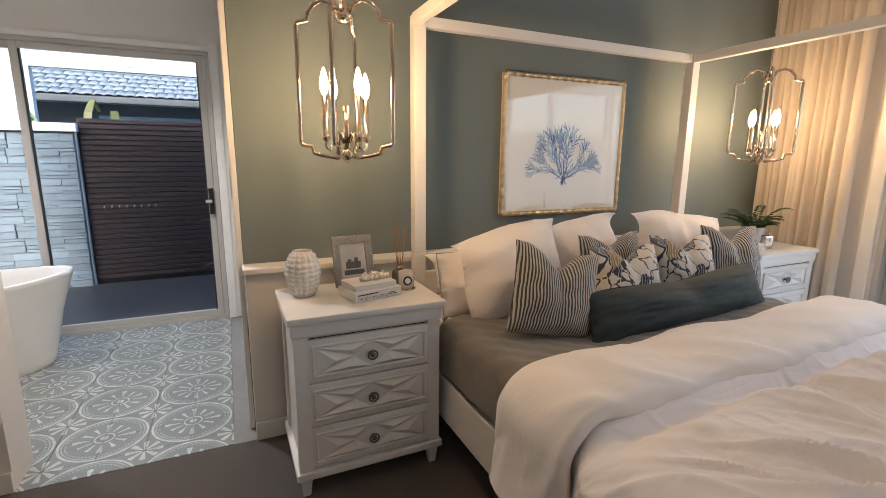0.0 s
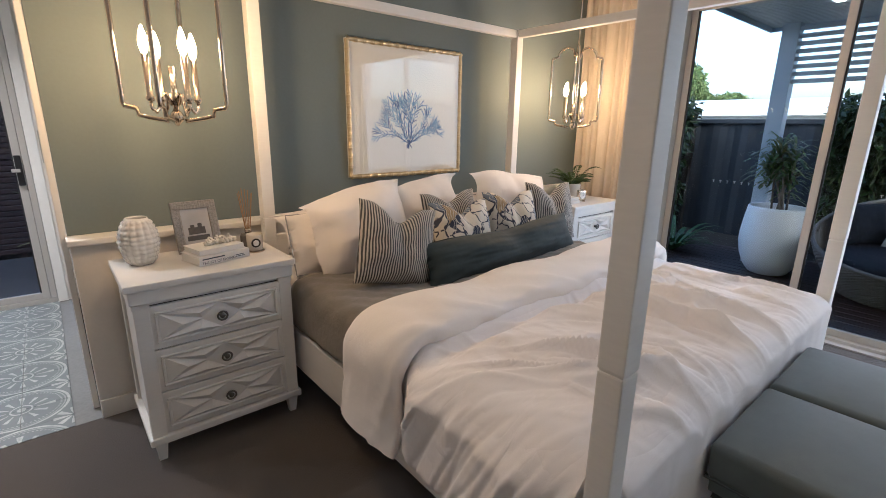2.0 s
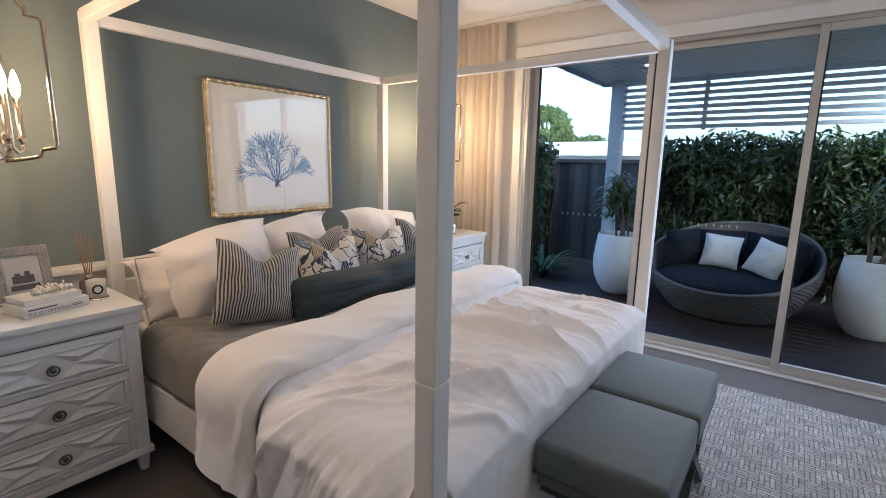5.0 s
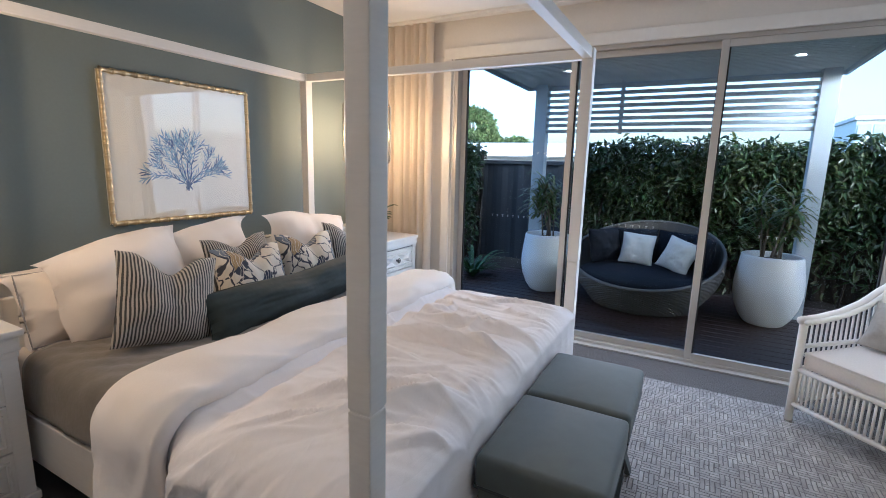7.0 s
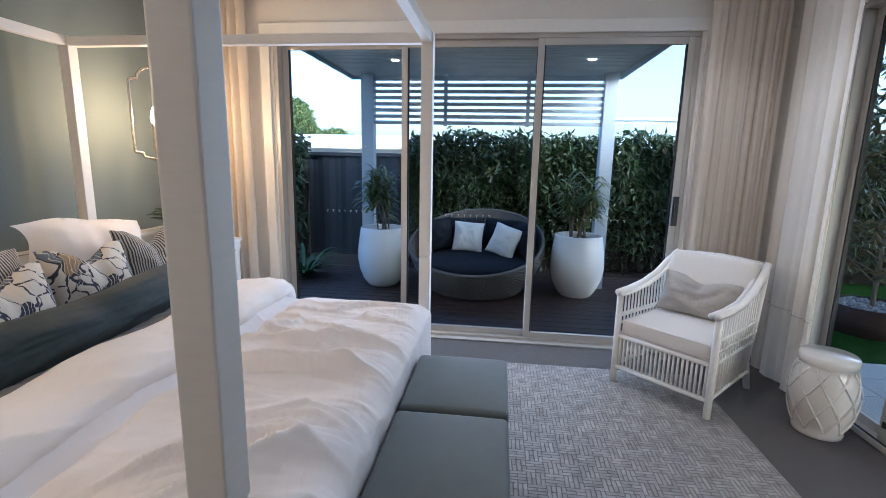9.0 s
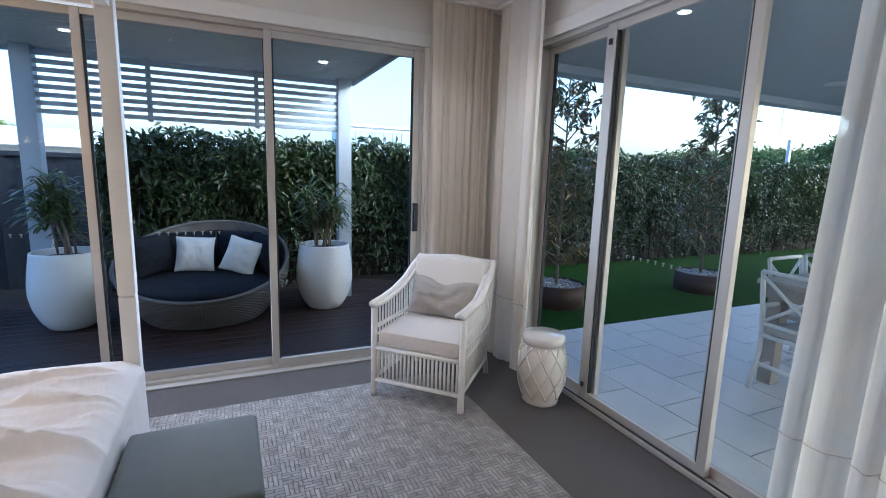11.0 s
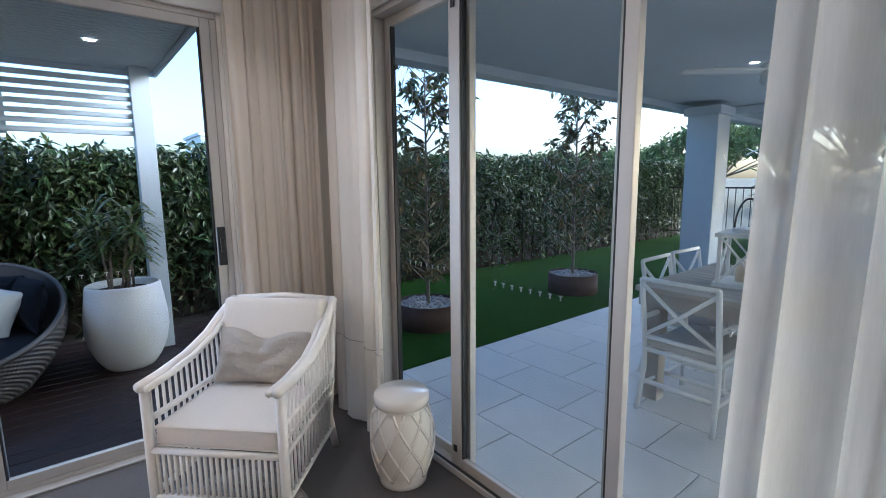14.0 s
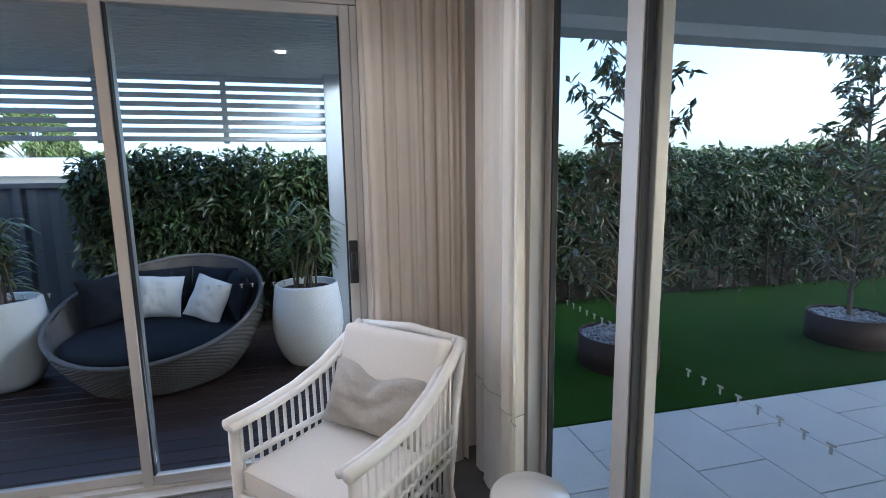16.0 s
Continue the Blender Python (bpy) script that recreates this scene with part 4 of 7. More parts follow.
bedside_cabinet("white three-drawer bedside cabinet with lattice drawer fronts beside bathroom opening", pose(0.584, 2.07, 0))
bedside_cabinet("white three-drawer bedside cabinet with lattice drawer fronts beside curtain", pose(3.585, 2.145, 0))

# things on the cabinet by the bathroom
vase = bmesh.new()
prof = [(0.0, 0.001), (0.046, 0.001), (0.055, 0.012), (0.072, 0.06), (0.078, 0.10), (0.074, 0.14), (0.060, 0.18), (0.045, 0.200), (0.042, 0.206), (0.038, 0.203), (0.040, 0.19), (0.055, 0.15), (0.0, 0.12)]
prof2 = []
for (r0, z0), (r1, z1) in zip(prof, prof[1:]):
    k = max(1, int(abs(z1 - z0) / 0.004))
    prof2 += [(r0 + (r1 - r0) * i / k, z0 + (z1 - z0) * i / k) for i in range(k)]
prof2.append(prof[-1])
lathe(prof2, 96, vase)
for v in vase.verts:
    r = math.hypot(v.co.x, v.co.y)
    if r > 0.05 and v.co.z > 0.008:
        a = math.atan2(v.co.y, v.co.x)
        d = 0.007 * abs(math.cos(a * 8 + 0.5 * nz(a * 2, v.co.z * 30, 1)) * math.cos(v.co.z * 150 + 1.2 * nz(a * 1.5, v.co.z * 20, 4))) ** 0.7
        v.co.x *= 1 + (d - 0.003) / r
        v.co.y *= 1 + (d - 0.003) / r
tagged(part("vase", vase, M_PEARL, smooth=True, m=pose(0.36, 2.155, 0.80)), "pearl white hammered ceramic vase, empty", "vase")

photo = thing("photo_frame", "woven silver photo frame leaning back on the cabinet", "photo frame", pose(0.615, 2.215, 0.802, -14, 0, 6))
FW, FH, FB = 0.200, 0.245, 0.038
for a in ((-FW / 2, FW / 2, 0, FB), (-FW / 2, FW / 2, FH - FB, FH), (-FW / 2, -FW / 2 + FB, FB, FH - FB), (FW / 2 - FB, FW / 2, FB, FH - FB)):
    part("frame_side", box(a[0], a[1], -0.009, 0.009, a[2], a[3], bevel=0.003), M_SILVERWEAVE, photo)
    nx, nzz = int((a[1] - a[0]) / 0.0115), int((a[3] - a[2]) / 0.0115)
    weave = bmesh.new()
    for k in range(nx):
        for q in range(nzz):
            x, z = a[0] + (k + 0.5) * (a[1] - a[0]) / nx, a[2] + (q + 0.5) * (a[3] - a[2]) / nzz
            w, h = (0.0052, 0.0024) if (k + q) % 2 else (0.0024, 0.0052)
            cube(weave, x - w, x + w, -0.0125, -0.0095, z - h, z + h)
    part("weave", weave, M_SILVERWEAVE, photo)
part("photograph", box(-FW / 2 + FB, FW / 2 - FB, -0.002, 0.0, FB, FH - FB), M_PHOTO, photo, "faded grey photograph of a large house")
house = box(-0.040, 0.035, -0.0045, -0.0025, 0.085, 0.118)
cube(house, -0.030, -0.012, -0.0046, -0.0026, 0.118, 0.130)
cube(house, 0.004, 0.022, -0.0046, -0.0026, 0.118, 0.136)
cube(house, -0.050, 0.050, -0.0044, -0.0024, 0.055, 0.078)
part("printed_house", house, M_PHOTOD, photo)
part("easel_leg", box(-0.02, 0.02, 0.0, 0.004, -0.165, 0.0), M_BLACK, photo, m=pose(0, 0.0105, 0.17, 12))


def book(name, label, m, w, d, h, title=None):
    ob = thing(name, label, "book", m, "books on the cabinet")
    part("cover", box(-w / 2, w / 2, -d / 2, d / 2, 0, 0.003, bevel=0.001, seg=1), M_PAPER, ob)
    part("cover", box(-w / 2, w / 2, -d / 2, d / 2, h - 0.003, h, bevel=0.001, seg=1), M_PAPER, ob)
    part("spine", box(-w / 2, w / 2, -d / 2, -d / 2 + 0.003, 0.003, h - 0.003), M_PAPER, ob)
    part("pages", box(-w / 2 + 0.004, w / 2 - 0.004, -d / 2 + 0.003, d / 2 - 0.004, 0.003, h - 0.003), M_MATB, ob)
    if title:
        cu = bpy.data.curves.new("title", "FONT")
        cu.body, cu.size, cu.extrude = title, 0.0165, 0.0002
        tx = new("title", cu)
        tx.data.materials.append(M_INK)
        tx.parent, tx.matrix_basis = ob, pose(-w / 2 + 0.012, -d / 2 - 0.0006, 0.006, 90)
        part("small_print", box(-w / 2 + 0.014, -w / 2 + 0.115, -d / 2 - 0.0008, -d / 2 - 0.0002, 0.026, 0.031), M_INK, ob)
        part("small_print", box(w / 2 - 0.068, w / 2 - 0.03, -d / 2 - 0.0008, -d / 2 - 0.0002, 0.018, 0.021), M_INK, ob)
        part("small_print", box(w / 2 - 0.070, w / 2 - 0.024, -d / 2 - 0.0008, -d / 2 - 0.0002, 0.011, 0.014), M_INK, ob)
    return ob


book("book", "thick white hardback with a dark printed spine title", pose(0.635, 2.045, 0.802, 0, 0, 14), 0.235, 0.165, 0.040, "THE JOY OF EATING")
book("book", "plain cream hardback lying on the white book", pose(0.633, 2.055, 0.843, 0, 0, 13), 0.205, 0.15, 0.024)

book("book", "small cream book at the bottom of a stack by the clock", pose(3.385, 2.06, 0.802, 0, 0, -8), 0.13, 0.10, 0.026)
book("book", "small white book lying on the cream one by the clock", pose(3.387, 2.062, 0.829, 0, 0, -4), 0.12, 0.09, 0.022)

coral = bmesh.new()
rnd = random.Random(4)
for k in range(46):
    a, e = rnd.uniform(0, 2 * math.pi), rnd.uniform(0.1, 1.2)
    b0 = Vector((rnd.uniform(-0.06, 0.06), rnd.uniform(-0.02, 0.02), 0.004))
    d = Vector((math.cos(a) * math.cos(e), 0.6 * math.sin(a) * math.cos(e), math.sin(e)))
    ln = rnd.uniform(0.018, 0.038)
    tube([b0, b0 + d * ln * 0.5 + Vector((0, 0, 0.003)), b0 + d * ln], 0.0065, coral, 6, taper=lambda t: 1 - 0.35 * t)
for k in range(9):
    x = -0.065 + k * 0.016
    tube([(x, -0.015, 0.006), (x + 0.012, 0.0, 0.014), (x + 0.02, 0.015, 0.006)], 0.009, coral, 6)
tagged(part("coral", coral, M_CORAL, smooth=True, m=pose(0.655, 2.055, 0.868, 0, 0, 10)), "piece of white branching coral on the books", "coral ornament")

candle = thing("candle", "cream jar candle with an oval label on a metal lid", "candle", pose(0.823, 2.075, 0.80))
part("lid", lathe([(0, 0), (0.044, 0), (0.046, 0.003), (0.044, 0.007), (0, 0.007)], 32), M_NICKEL, candle, "polished metal lid used as a coaster", True)
part("jar", lathe([(0, 0.008), (0.033, 0.008), (0.036, 0.012), (0.038, 0.085), (0.036, 0.086), (0.034, 0.07), (0, 0.07)], 32), M_WAX, candle, "", True)
lab = part("label", lathe([(0, 0), (0.022, 0), (0.022, 0.0015), (0, 0.0015)], 28), M_BLACK, candle, "dark oval label", False, pose(-0.006, -0.0365, 0.048, 90))
part("label_centre", lathe([(0, 0), (0.014, 0), (0.014, 0.0015), (0, 0.0015)], 24), M_PAPER, candle, "pale label centre", False, pose(-0.006, -0.0382, 0.048, 90))
diffuser = thing("reed_diffuser", "smoked glass reed diffuser with brown rattan reeds", "reed diffuser", pose(0.83, 2.185, 0.80))
part("bottle", lathe([(0, 0), (0.038, 0), (0.040, 0.005), (0.040, 0.058), (0.034, 0.066), (0.014, 0.070), (0.013, 0.085), (0, 0.085)], 28), M_SMOKE, diffuser, "", True)
part("collar", lathe([(0.012, 0.070), (0.017, 0.072), (0.017, 0.092), (0.012, 0.094), (0, 0.094)], 24), M_NICKEL, diffuser, "polished metal collar", True)
for k in range(7):
    a = k * 0.9
    part("reed", tube([(0.004 * math.cos(a), 0.004 * math.sin(a), 0.03), (0.034 * math.cos(a), 0.026 * math.sin(a), 0.27 + 0.012 * (k % 3))], 0.0018, seg=6), M_REED, diffuser)


# ---- fern and clock on the far cabinet ----
def frond(bm, base, out, up, length, leaf, pairs, droop=1.2):
    """An arched rib with narrow leaflets on both sides."""
    pts = []
    for i in range(9):
        t = i / 8
        pts.append(Vector(base) + Vector(out) * (length * t) + Vector((0, 0, up * length * (t - 0.55 * droop * t * t))))
    tube(pts, 0.0025, bm, 5, taper=lambda t: 1 - 0.8 * t)
    side = Vector(out).cross(Vector((0, 0, 1))).normalized()
    for k in range(pairs):
        t = 0.12 + 0.86 * k / pairs
        i = min(int(t * 8), 7)
        p = pts[i].lerp(pts[i + 1], t * 8 - i)
        d = (pts[i + 1] - pts[i]).normalized()
        ln = leaf * math.sin(math.pi * (0.12 + 0.86 * t)) ** 0.6
        for s in (-1, 1):
            tip = p + (side * s * 0.85 + d * 0.5 + Vector((0, 0, -0.25))) * ln
            w = d * (ln * 0.16)
            midp = p.lerp(tip, 0.5) + Vector((0, 0, ln * 0.08))
            a, b, c, e = bm.verts.new(p), bm.verts.new(midp + w), bm.verts.new(tip), bm.verts.new(midp - w)
            bm.faces.new((a, b, c, e))


fern = thing("fern", "green fern in a small white ceramic pot on the cabinet", "potted plant", pose(3.60, 2.20, 0.80))
part("pot", lathe([(0, 0), (0.055, 0), (0.060, 0.004), (0.078, 0.13), (0.080, 0.14), (0.072, 0.138), (0.068, 0.12), (0, 0.12)], 32), M_PEARL, fern, "", True)
part("soil", lathe([(0, 0.124), (0.0675, 0.122)], 24), M_SOIL, fern)
rnd = random.Random(11)
bm = bmesh.new()
for k in range(24):
    a = k * 2.39996
    frond(bm, (0.02 * math.cos(a), 0.02 * math.sin(a), 0.12), (math.cos(a), math.sin(a), 0), rnd.uniform(0.8, 2.0), rnd.uniform(0.13, 0.22), 0.045, 17)
part("fronds", bm, M_FERN, fern)
clock = thing("clock", "small silver alarm clock with a round white face", "clock", pose(3.53, 2.05, 0.80, 0, 0, -18))
part("case", box(-0.038, 0.038, -0.02, 0.02, 0.012, 0.10, bevel=0.012, seg=3), M_NICKEL, clock, "", True)
part("foot", box(-0.034, -0.022, -0.014, 0.014, 0, 0.014, bevel=0.003), M_NICKEL, clock)
part("foot", box(0.022, 0.034, -0.014, 0.014, 0, 0.014, bevel=0.003), M_NICKEL, clock)
part("dial", lathe([(0, 0), (0.026, 0), (0.026, 0.002), (0, 0.002)], 28), M_PAPER, clock, "white clock dial", False, pose(0, -0.0205, 0.057, 90))
part("clock_pointer", box(-0.0012, 0.0012, -0.0235, -0.0226, 0.057, 0.076), M_BLACK, clock)
part("clock_pointer", box(0.0, 0.013, -0.0235, -0.0226, 0.056, 0.058), M_BLACK, clock)
part("carry_ring", tube([(0.014 * math.cos(a), 0, 0.110 + 0.014 * math.sin(a)) for a in [2 * math.pi * i / 16 for i in range(16)]], 0.002, closed=True, seg=6), M_NICKEL, clock)

# ---- framed print over the bed ----
art = thing("framed_print", "gilt bamboo-framed print of blue coral over the bed", "picture", pose(2.042, 2.478, 1.066, 0, 0, 0))
AW, AH, R = 0.945, 0.852, 0.0155
part("backing_board", box(-AW / 2 + 0.01, AW / 2 - 0.01, 0.002, 0.02, 0.01, AH - 0.01), M_MATB, art)
part("mat_board", box(-AW / 2 + 0.016, AW / 2 - 0.016, -0.004, 0.001, 0.016, AH - 0.016), M_MATB, art, "wide cream mat board")


def bamboo(a, b, r):
    a, b = Vector(a), Vector(b)
    ln = (b - a).length
    n = round(ln / 0.062)
    pts, rad = [], []
    for i in range(n):
        for t, q in ((0.0, 1.0), (0.03, 0.62), (0.08, 1.28), (0.16, 1.0), (0.5, 0.88), (0.84, 1.0), (0.92, 1.28), (0.97, 0.62)):
            pts.append(a.lerp(b, (i + t) / n))
            rad.append(q)
    pts.append(b)
    rad.append(1.28)
    return tube(pts, r, seg=8, taper=lambda t: rad[min(round(t * (len(pts) - 1)), len(rad) - 1)])


c = ((-AW / 2 + R, 0, R), (AW / 2 - R, 0, R), (AW / 2 - R, 0, AH - R), (-AW / 2 + R, 0, AH - R))
for i in range(4):
    part("frame_rail", bamboo(Vector(c[i]) + Vector((0, -0.006, 0)), Vector(c[(i + 1) % 4]) + Vector((0, -0.006, 0)), R * 0.92), M_GOLD, art, "gilt bamboo moulding", True)
strokes = {0: bmesh.new(), 1: bmesh.new(), 2: bmesh.new()}
rnd = random.Random(21)


def stroke(p, ang, ln, wd, tone):
    d, s = Vector((math.sin(ang), 0, math.cos(ang))), Vector((math.cos(ang), 0, -math.sin(ang)))
    bm = strokes[tone]
    y = -0.0052 - 0.0003 * tone
    q = [p, p + d * ln * 0.35 + s * wd, p + d * ln * 0.8 + s * wd * 0.7, p + d * ln, p + d * ln * 0.75 - s * wd * 0.8, p + d * ln * 0.3 - s * wd * 0.7]
    bm.faces.new([bm.verts.new((v.x, y, v.z)) for v in q])


def grow(p, ang, ln, depth):
    """One frond: a bending stem with narrow side shoots, forking towards its tip."""
    for k in range(4):
        q = p + Vector((math.sin(ang), 0, math.cos(ang))) * ln / 4
        stroke(p, ang, ln / 4 * 1.25, 0.0022 + 0.0012 * depth, 2 if depth > 1 else 0)
        for s in (-1, 1):
            if rnd.random() < 0.85:
                stroke(q, ang + s * rnd.uniform(0.35, 0.8), rnd.uniform(0.03, 0.07), rnd.uniform(0.0026, 0.0045), rnd.choice((0, 1, 0, 0, 2)))
        p, ang = q, ang + rnd.uniform(-0.12, 0.12)
    if depth:
        for s in (-1, 1):
            grow(p, ang + s * rnd.uniform(0.16, 0.42), ln * rnd.uniform(0.62, 0.85), depth - 1)
    else:
        stroke(p, ang, 0.055, 0.004, rnd.choice((0, 1)))


root = Vector((0.0, 0, 0.215))
for a in (-0.92, -0.60, -0.28, 0.02, 0.33, 0.65, 0.98):
    grow(root, a + rnd.uniform(-0.08, 0.08), 0.138 - 0.024 * abs(a), 2)
for k in range(6):
    stroke(root + Vector((0, 0, 0.01)), math.pi + rnd.uniform(-0.8, 0.8), rnd.uniform(0.03, 0.06), 0.005, 2)
for tone, mt in ((0, M_BLUE1), (1, M_BLUE2), (2, M_BLUE3)):
    tagged(part("painted_coral", strokes[tone], mt, art, "blue watercolour coral"), kind="stuff")
pane = part("glass", box(-AW / 2 + 0.02, AW / 2 - 0.02, -0.0105, -0.0085, 0.02, AH - 0.02), glass("picture_glass", (0.97, 0.97, 0.96), base=0.055), art)
pane.visible_shadow = False


# ---- pendant lanterns ----
def loop_line(w, h, z0):
    """Half outline of a lantern side, from the middle of the bottom to the middle of the top, with stepped corners."""
    q = w / 2
    pts = [(0.03, z0), (q * 0.30, z0 + 0.004), (q * 0.55, z0 + 0.012), (q * 0.72, z0 + 0.020), (q * 0.75, z0 + 0.045), (q * 0.97, z0 + 0.052), (q, z0 + 0.065)]
    pts += [(q, z0 + 0.065 + (h - 0.13) * t) for t in (0.25, 0.5, 0.75, 1.0)]
    pts += [(q * 0.97, z0 + h - 0.052), (q * 0.75, z0 + h - 0.045), (q * 0.74, z0 + h - 0.02), (q * 0.6, z0 + h + 0.012), (q * 0.4, z0 + h + 0.026), (q * 0.2, z0 + h + 0.012), (0.02, z0 + h - 0.03)]
    return pts


def pendant(label, m):
    ob = thing("pendant_lantern", label, "pendant light", m, "pendant lights beside the bed")
    W, H = 0.37, 0.56
    for k in range(4):
        a = radians(45 + 90 * k)
        line = [(x * math.cos(a), x * math.sin(a), z) for x, z in loop_line(W, H, 0.0)]
        part("frame_loop", tube(line, 0.0088, seg=8), M_NICKEL, ob, "", True)
    part("stem", tube([(0, 0, 0.02), (0, 0, 0.20)], 0.011, seg=12), M_NICKEL, ob, "", True)
    part("finial", lathe([(0, -0.02), (0.008, -0.015), (0.02, 0.0), (0.028, 0.012), (0.02, 0.03), (0.012, 0.04), (0, 0.04)], 20), M_NICKEL, ob, "", True)
    part("crown", lathe([(0, 0.50), (0.022, 0.505), (0.035, 0.53), (0.018, 0.55), (0.010, 0.60), (0, 0.61)], 20), M_NICKEL, ob, "", True)
    part("hanging_rod", tube([(0, 0, 0.60), (0, 0, CEIL - m.translation.z - 0.03)], 0.006, seg=8), M_NICKEL, ob, "", True)
    part("ceiling_rose", lathe([(0, CEIL - m.translation.z - 0.03), (0.06, CEIL - m.translation.z - 0.028), (0.065, CEIL - m.translation.z - 0.001), (0, CEIL - m.translation.z - 0.001)], 24), M_NICKEL, ob, "", True)
    for k in range(4):
        a = radians(90 * k)
        cx, cy = math.cos(a), math.sin(a)
        arm = [(0.012, 0.06), (0.035, 0.10), (0.055, 0.085), (0.06, 0.05), (0.075, 0.03), (0.092, 0.045), (0.092, 0.07)]
        br = part("candle_arm", tube([(r * cx, r * cy, z) for r, z in arm], 0.007, seg=8), M_NICKEL, ob, "", True)
        part("candle_cup", lathe([(0, 0.068), (0.012, 0.07), (0.017, 0.085), (0.011, 0.092), (0.011, 0.235), (0, 0.235)], 16, cx=0.092 * cx, cy=0.092 * cy), M_NICKEL, br, "", True)
        bulb = part("bulb", lathe([(0, 0.236), (0.009, 0.238), (0.015, 0.260), (0.016, 0.280), (0.011, 0.306), (0.004, 0.330), (0, 0.334)], 16, cx=0.092 * cx, cy=0.092 * cy), M_BULB, br, "glowing flame-shaped bulb", True)
        bulb.visible_shadow = False
    return ob


PENDANTS = ((0.525, 1.93), (3.33, 2.06))
for (x, y), rz in zip(PENDANTS, (18, -6)):
    pendant("polished nickel pendant lantern with four lit candle bulbs", pose(x, y, 1.41, 0, 0, rz))
    for k in range(4):
        a = radians(90 * k + rz)
        lamp = new("candle_light", bpy.data.lights.new("candle_light", "POINT"))
        lamp.data.energy, lamp.data.color, lamp.data.shadow_soft_size = 0.66, (1.0, 0.56, 0.25), 0.012
        lamp.location = (x + 0.092 * math.cos(a), y + 0.092 * math.sin(a), 1.41 + 0.285)


# ---- upholstered stools at the bed's foot ----
def ottoman(label, m):
    ob = thing("ottoman", label, "ottoman", m, "ottomans at the foot of the bed")
    W, D = 0.49, 0.41
    seat = box(-W / 2, W / 2, -D / 2, D / 2, 0.43, 0.545, bevel=0.026, seg=4)
    bmesh.ops.subdivide_edges(seat, edges=[e for e in seat.edges if e.calc_length() > 0.2], cuts=6, use_grid_fill=True)
    for v in seat.verts:
        if v.co.z > 0.5:
            v.co.z += 0.018 * (1 - (2 * v.co.x / W) ** 2) * (1 - (2 * v.co.y / D) ** 2)
    part("seat_cushion", seat, M_OTT, ob, "slate velvet seat", True)
    part("seat_piping", tube([(sx * (W / 2 - 0.004), sy * (D / 2 - 0.004), 0.432) for sx, sy in ((-1, -1), (1, -1), (1, 1), (-1, 1))], 0.006, closed=True, seg=6), M_OTTLEG, ob)
    part("apron", box(-W / 2 + 0.012, W / 2 - 0.012, -D / 2 + 0.012, D / 2 - 0.012, 0.385, 0.429, bevel=0.006), M_OTT, ob)
    for y in (-D / 2 + 0.035, D / 2 - 0.035):
        for s in (-1, 1):
            a, b = Vector((s * (W / 2 - 0.03), y + s * 0.006, 0.385)), Vector((-s * (W / 2 - 0.02), y + s * 0.006, 0.013))
            d = (b - a).normalized()
            n = Vector((d.z, 0, -d.x)) * 0.024
            bm = bmesh.new()
            q = []
            for yy in (-0.018, 0.018):
                for p, w in ((a - n, 0), (a + n, 0), (b + n, 0), (b - n, 0)):
                    q.append(bm.verts.new((p.x, p.y + yy, max(min(p.z, 0.386), 0.0135))))
            for f in ((0, 1, 2, 3), (7, 6, 5, 4), (0, 4, 5, 1), (1, 5, 6, 2), (2, 6, 7, 3), (3, 7, 4, 0)):
                bm.faces.new([q[i] for i in f])
            bmesh.ops.recalc_face_normals(bm, faces=bm.faces[:])
            part("crossed_leg", bm, M_OTTLEG, ob)
    part("stretcher", tube([(0, -D / 2 + 0.04, 0.2), (0, D / 2 - 0.04, 0.2)], 0.014, seg=10), M_OTTLEG, ob, "", True)
    return ob


ottoman("slate velvet ottoman with crossed legs at the foot of the bed", pose(1.675, -0.028, 0, 0, 0, 0))
ottoman("slate velvet ottoman with crossed legs at the foot of the bed", pose(2.182, -0.030, 0, 0, 0, 0))


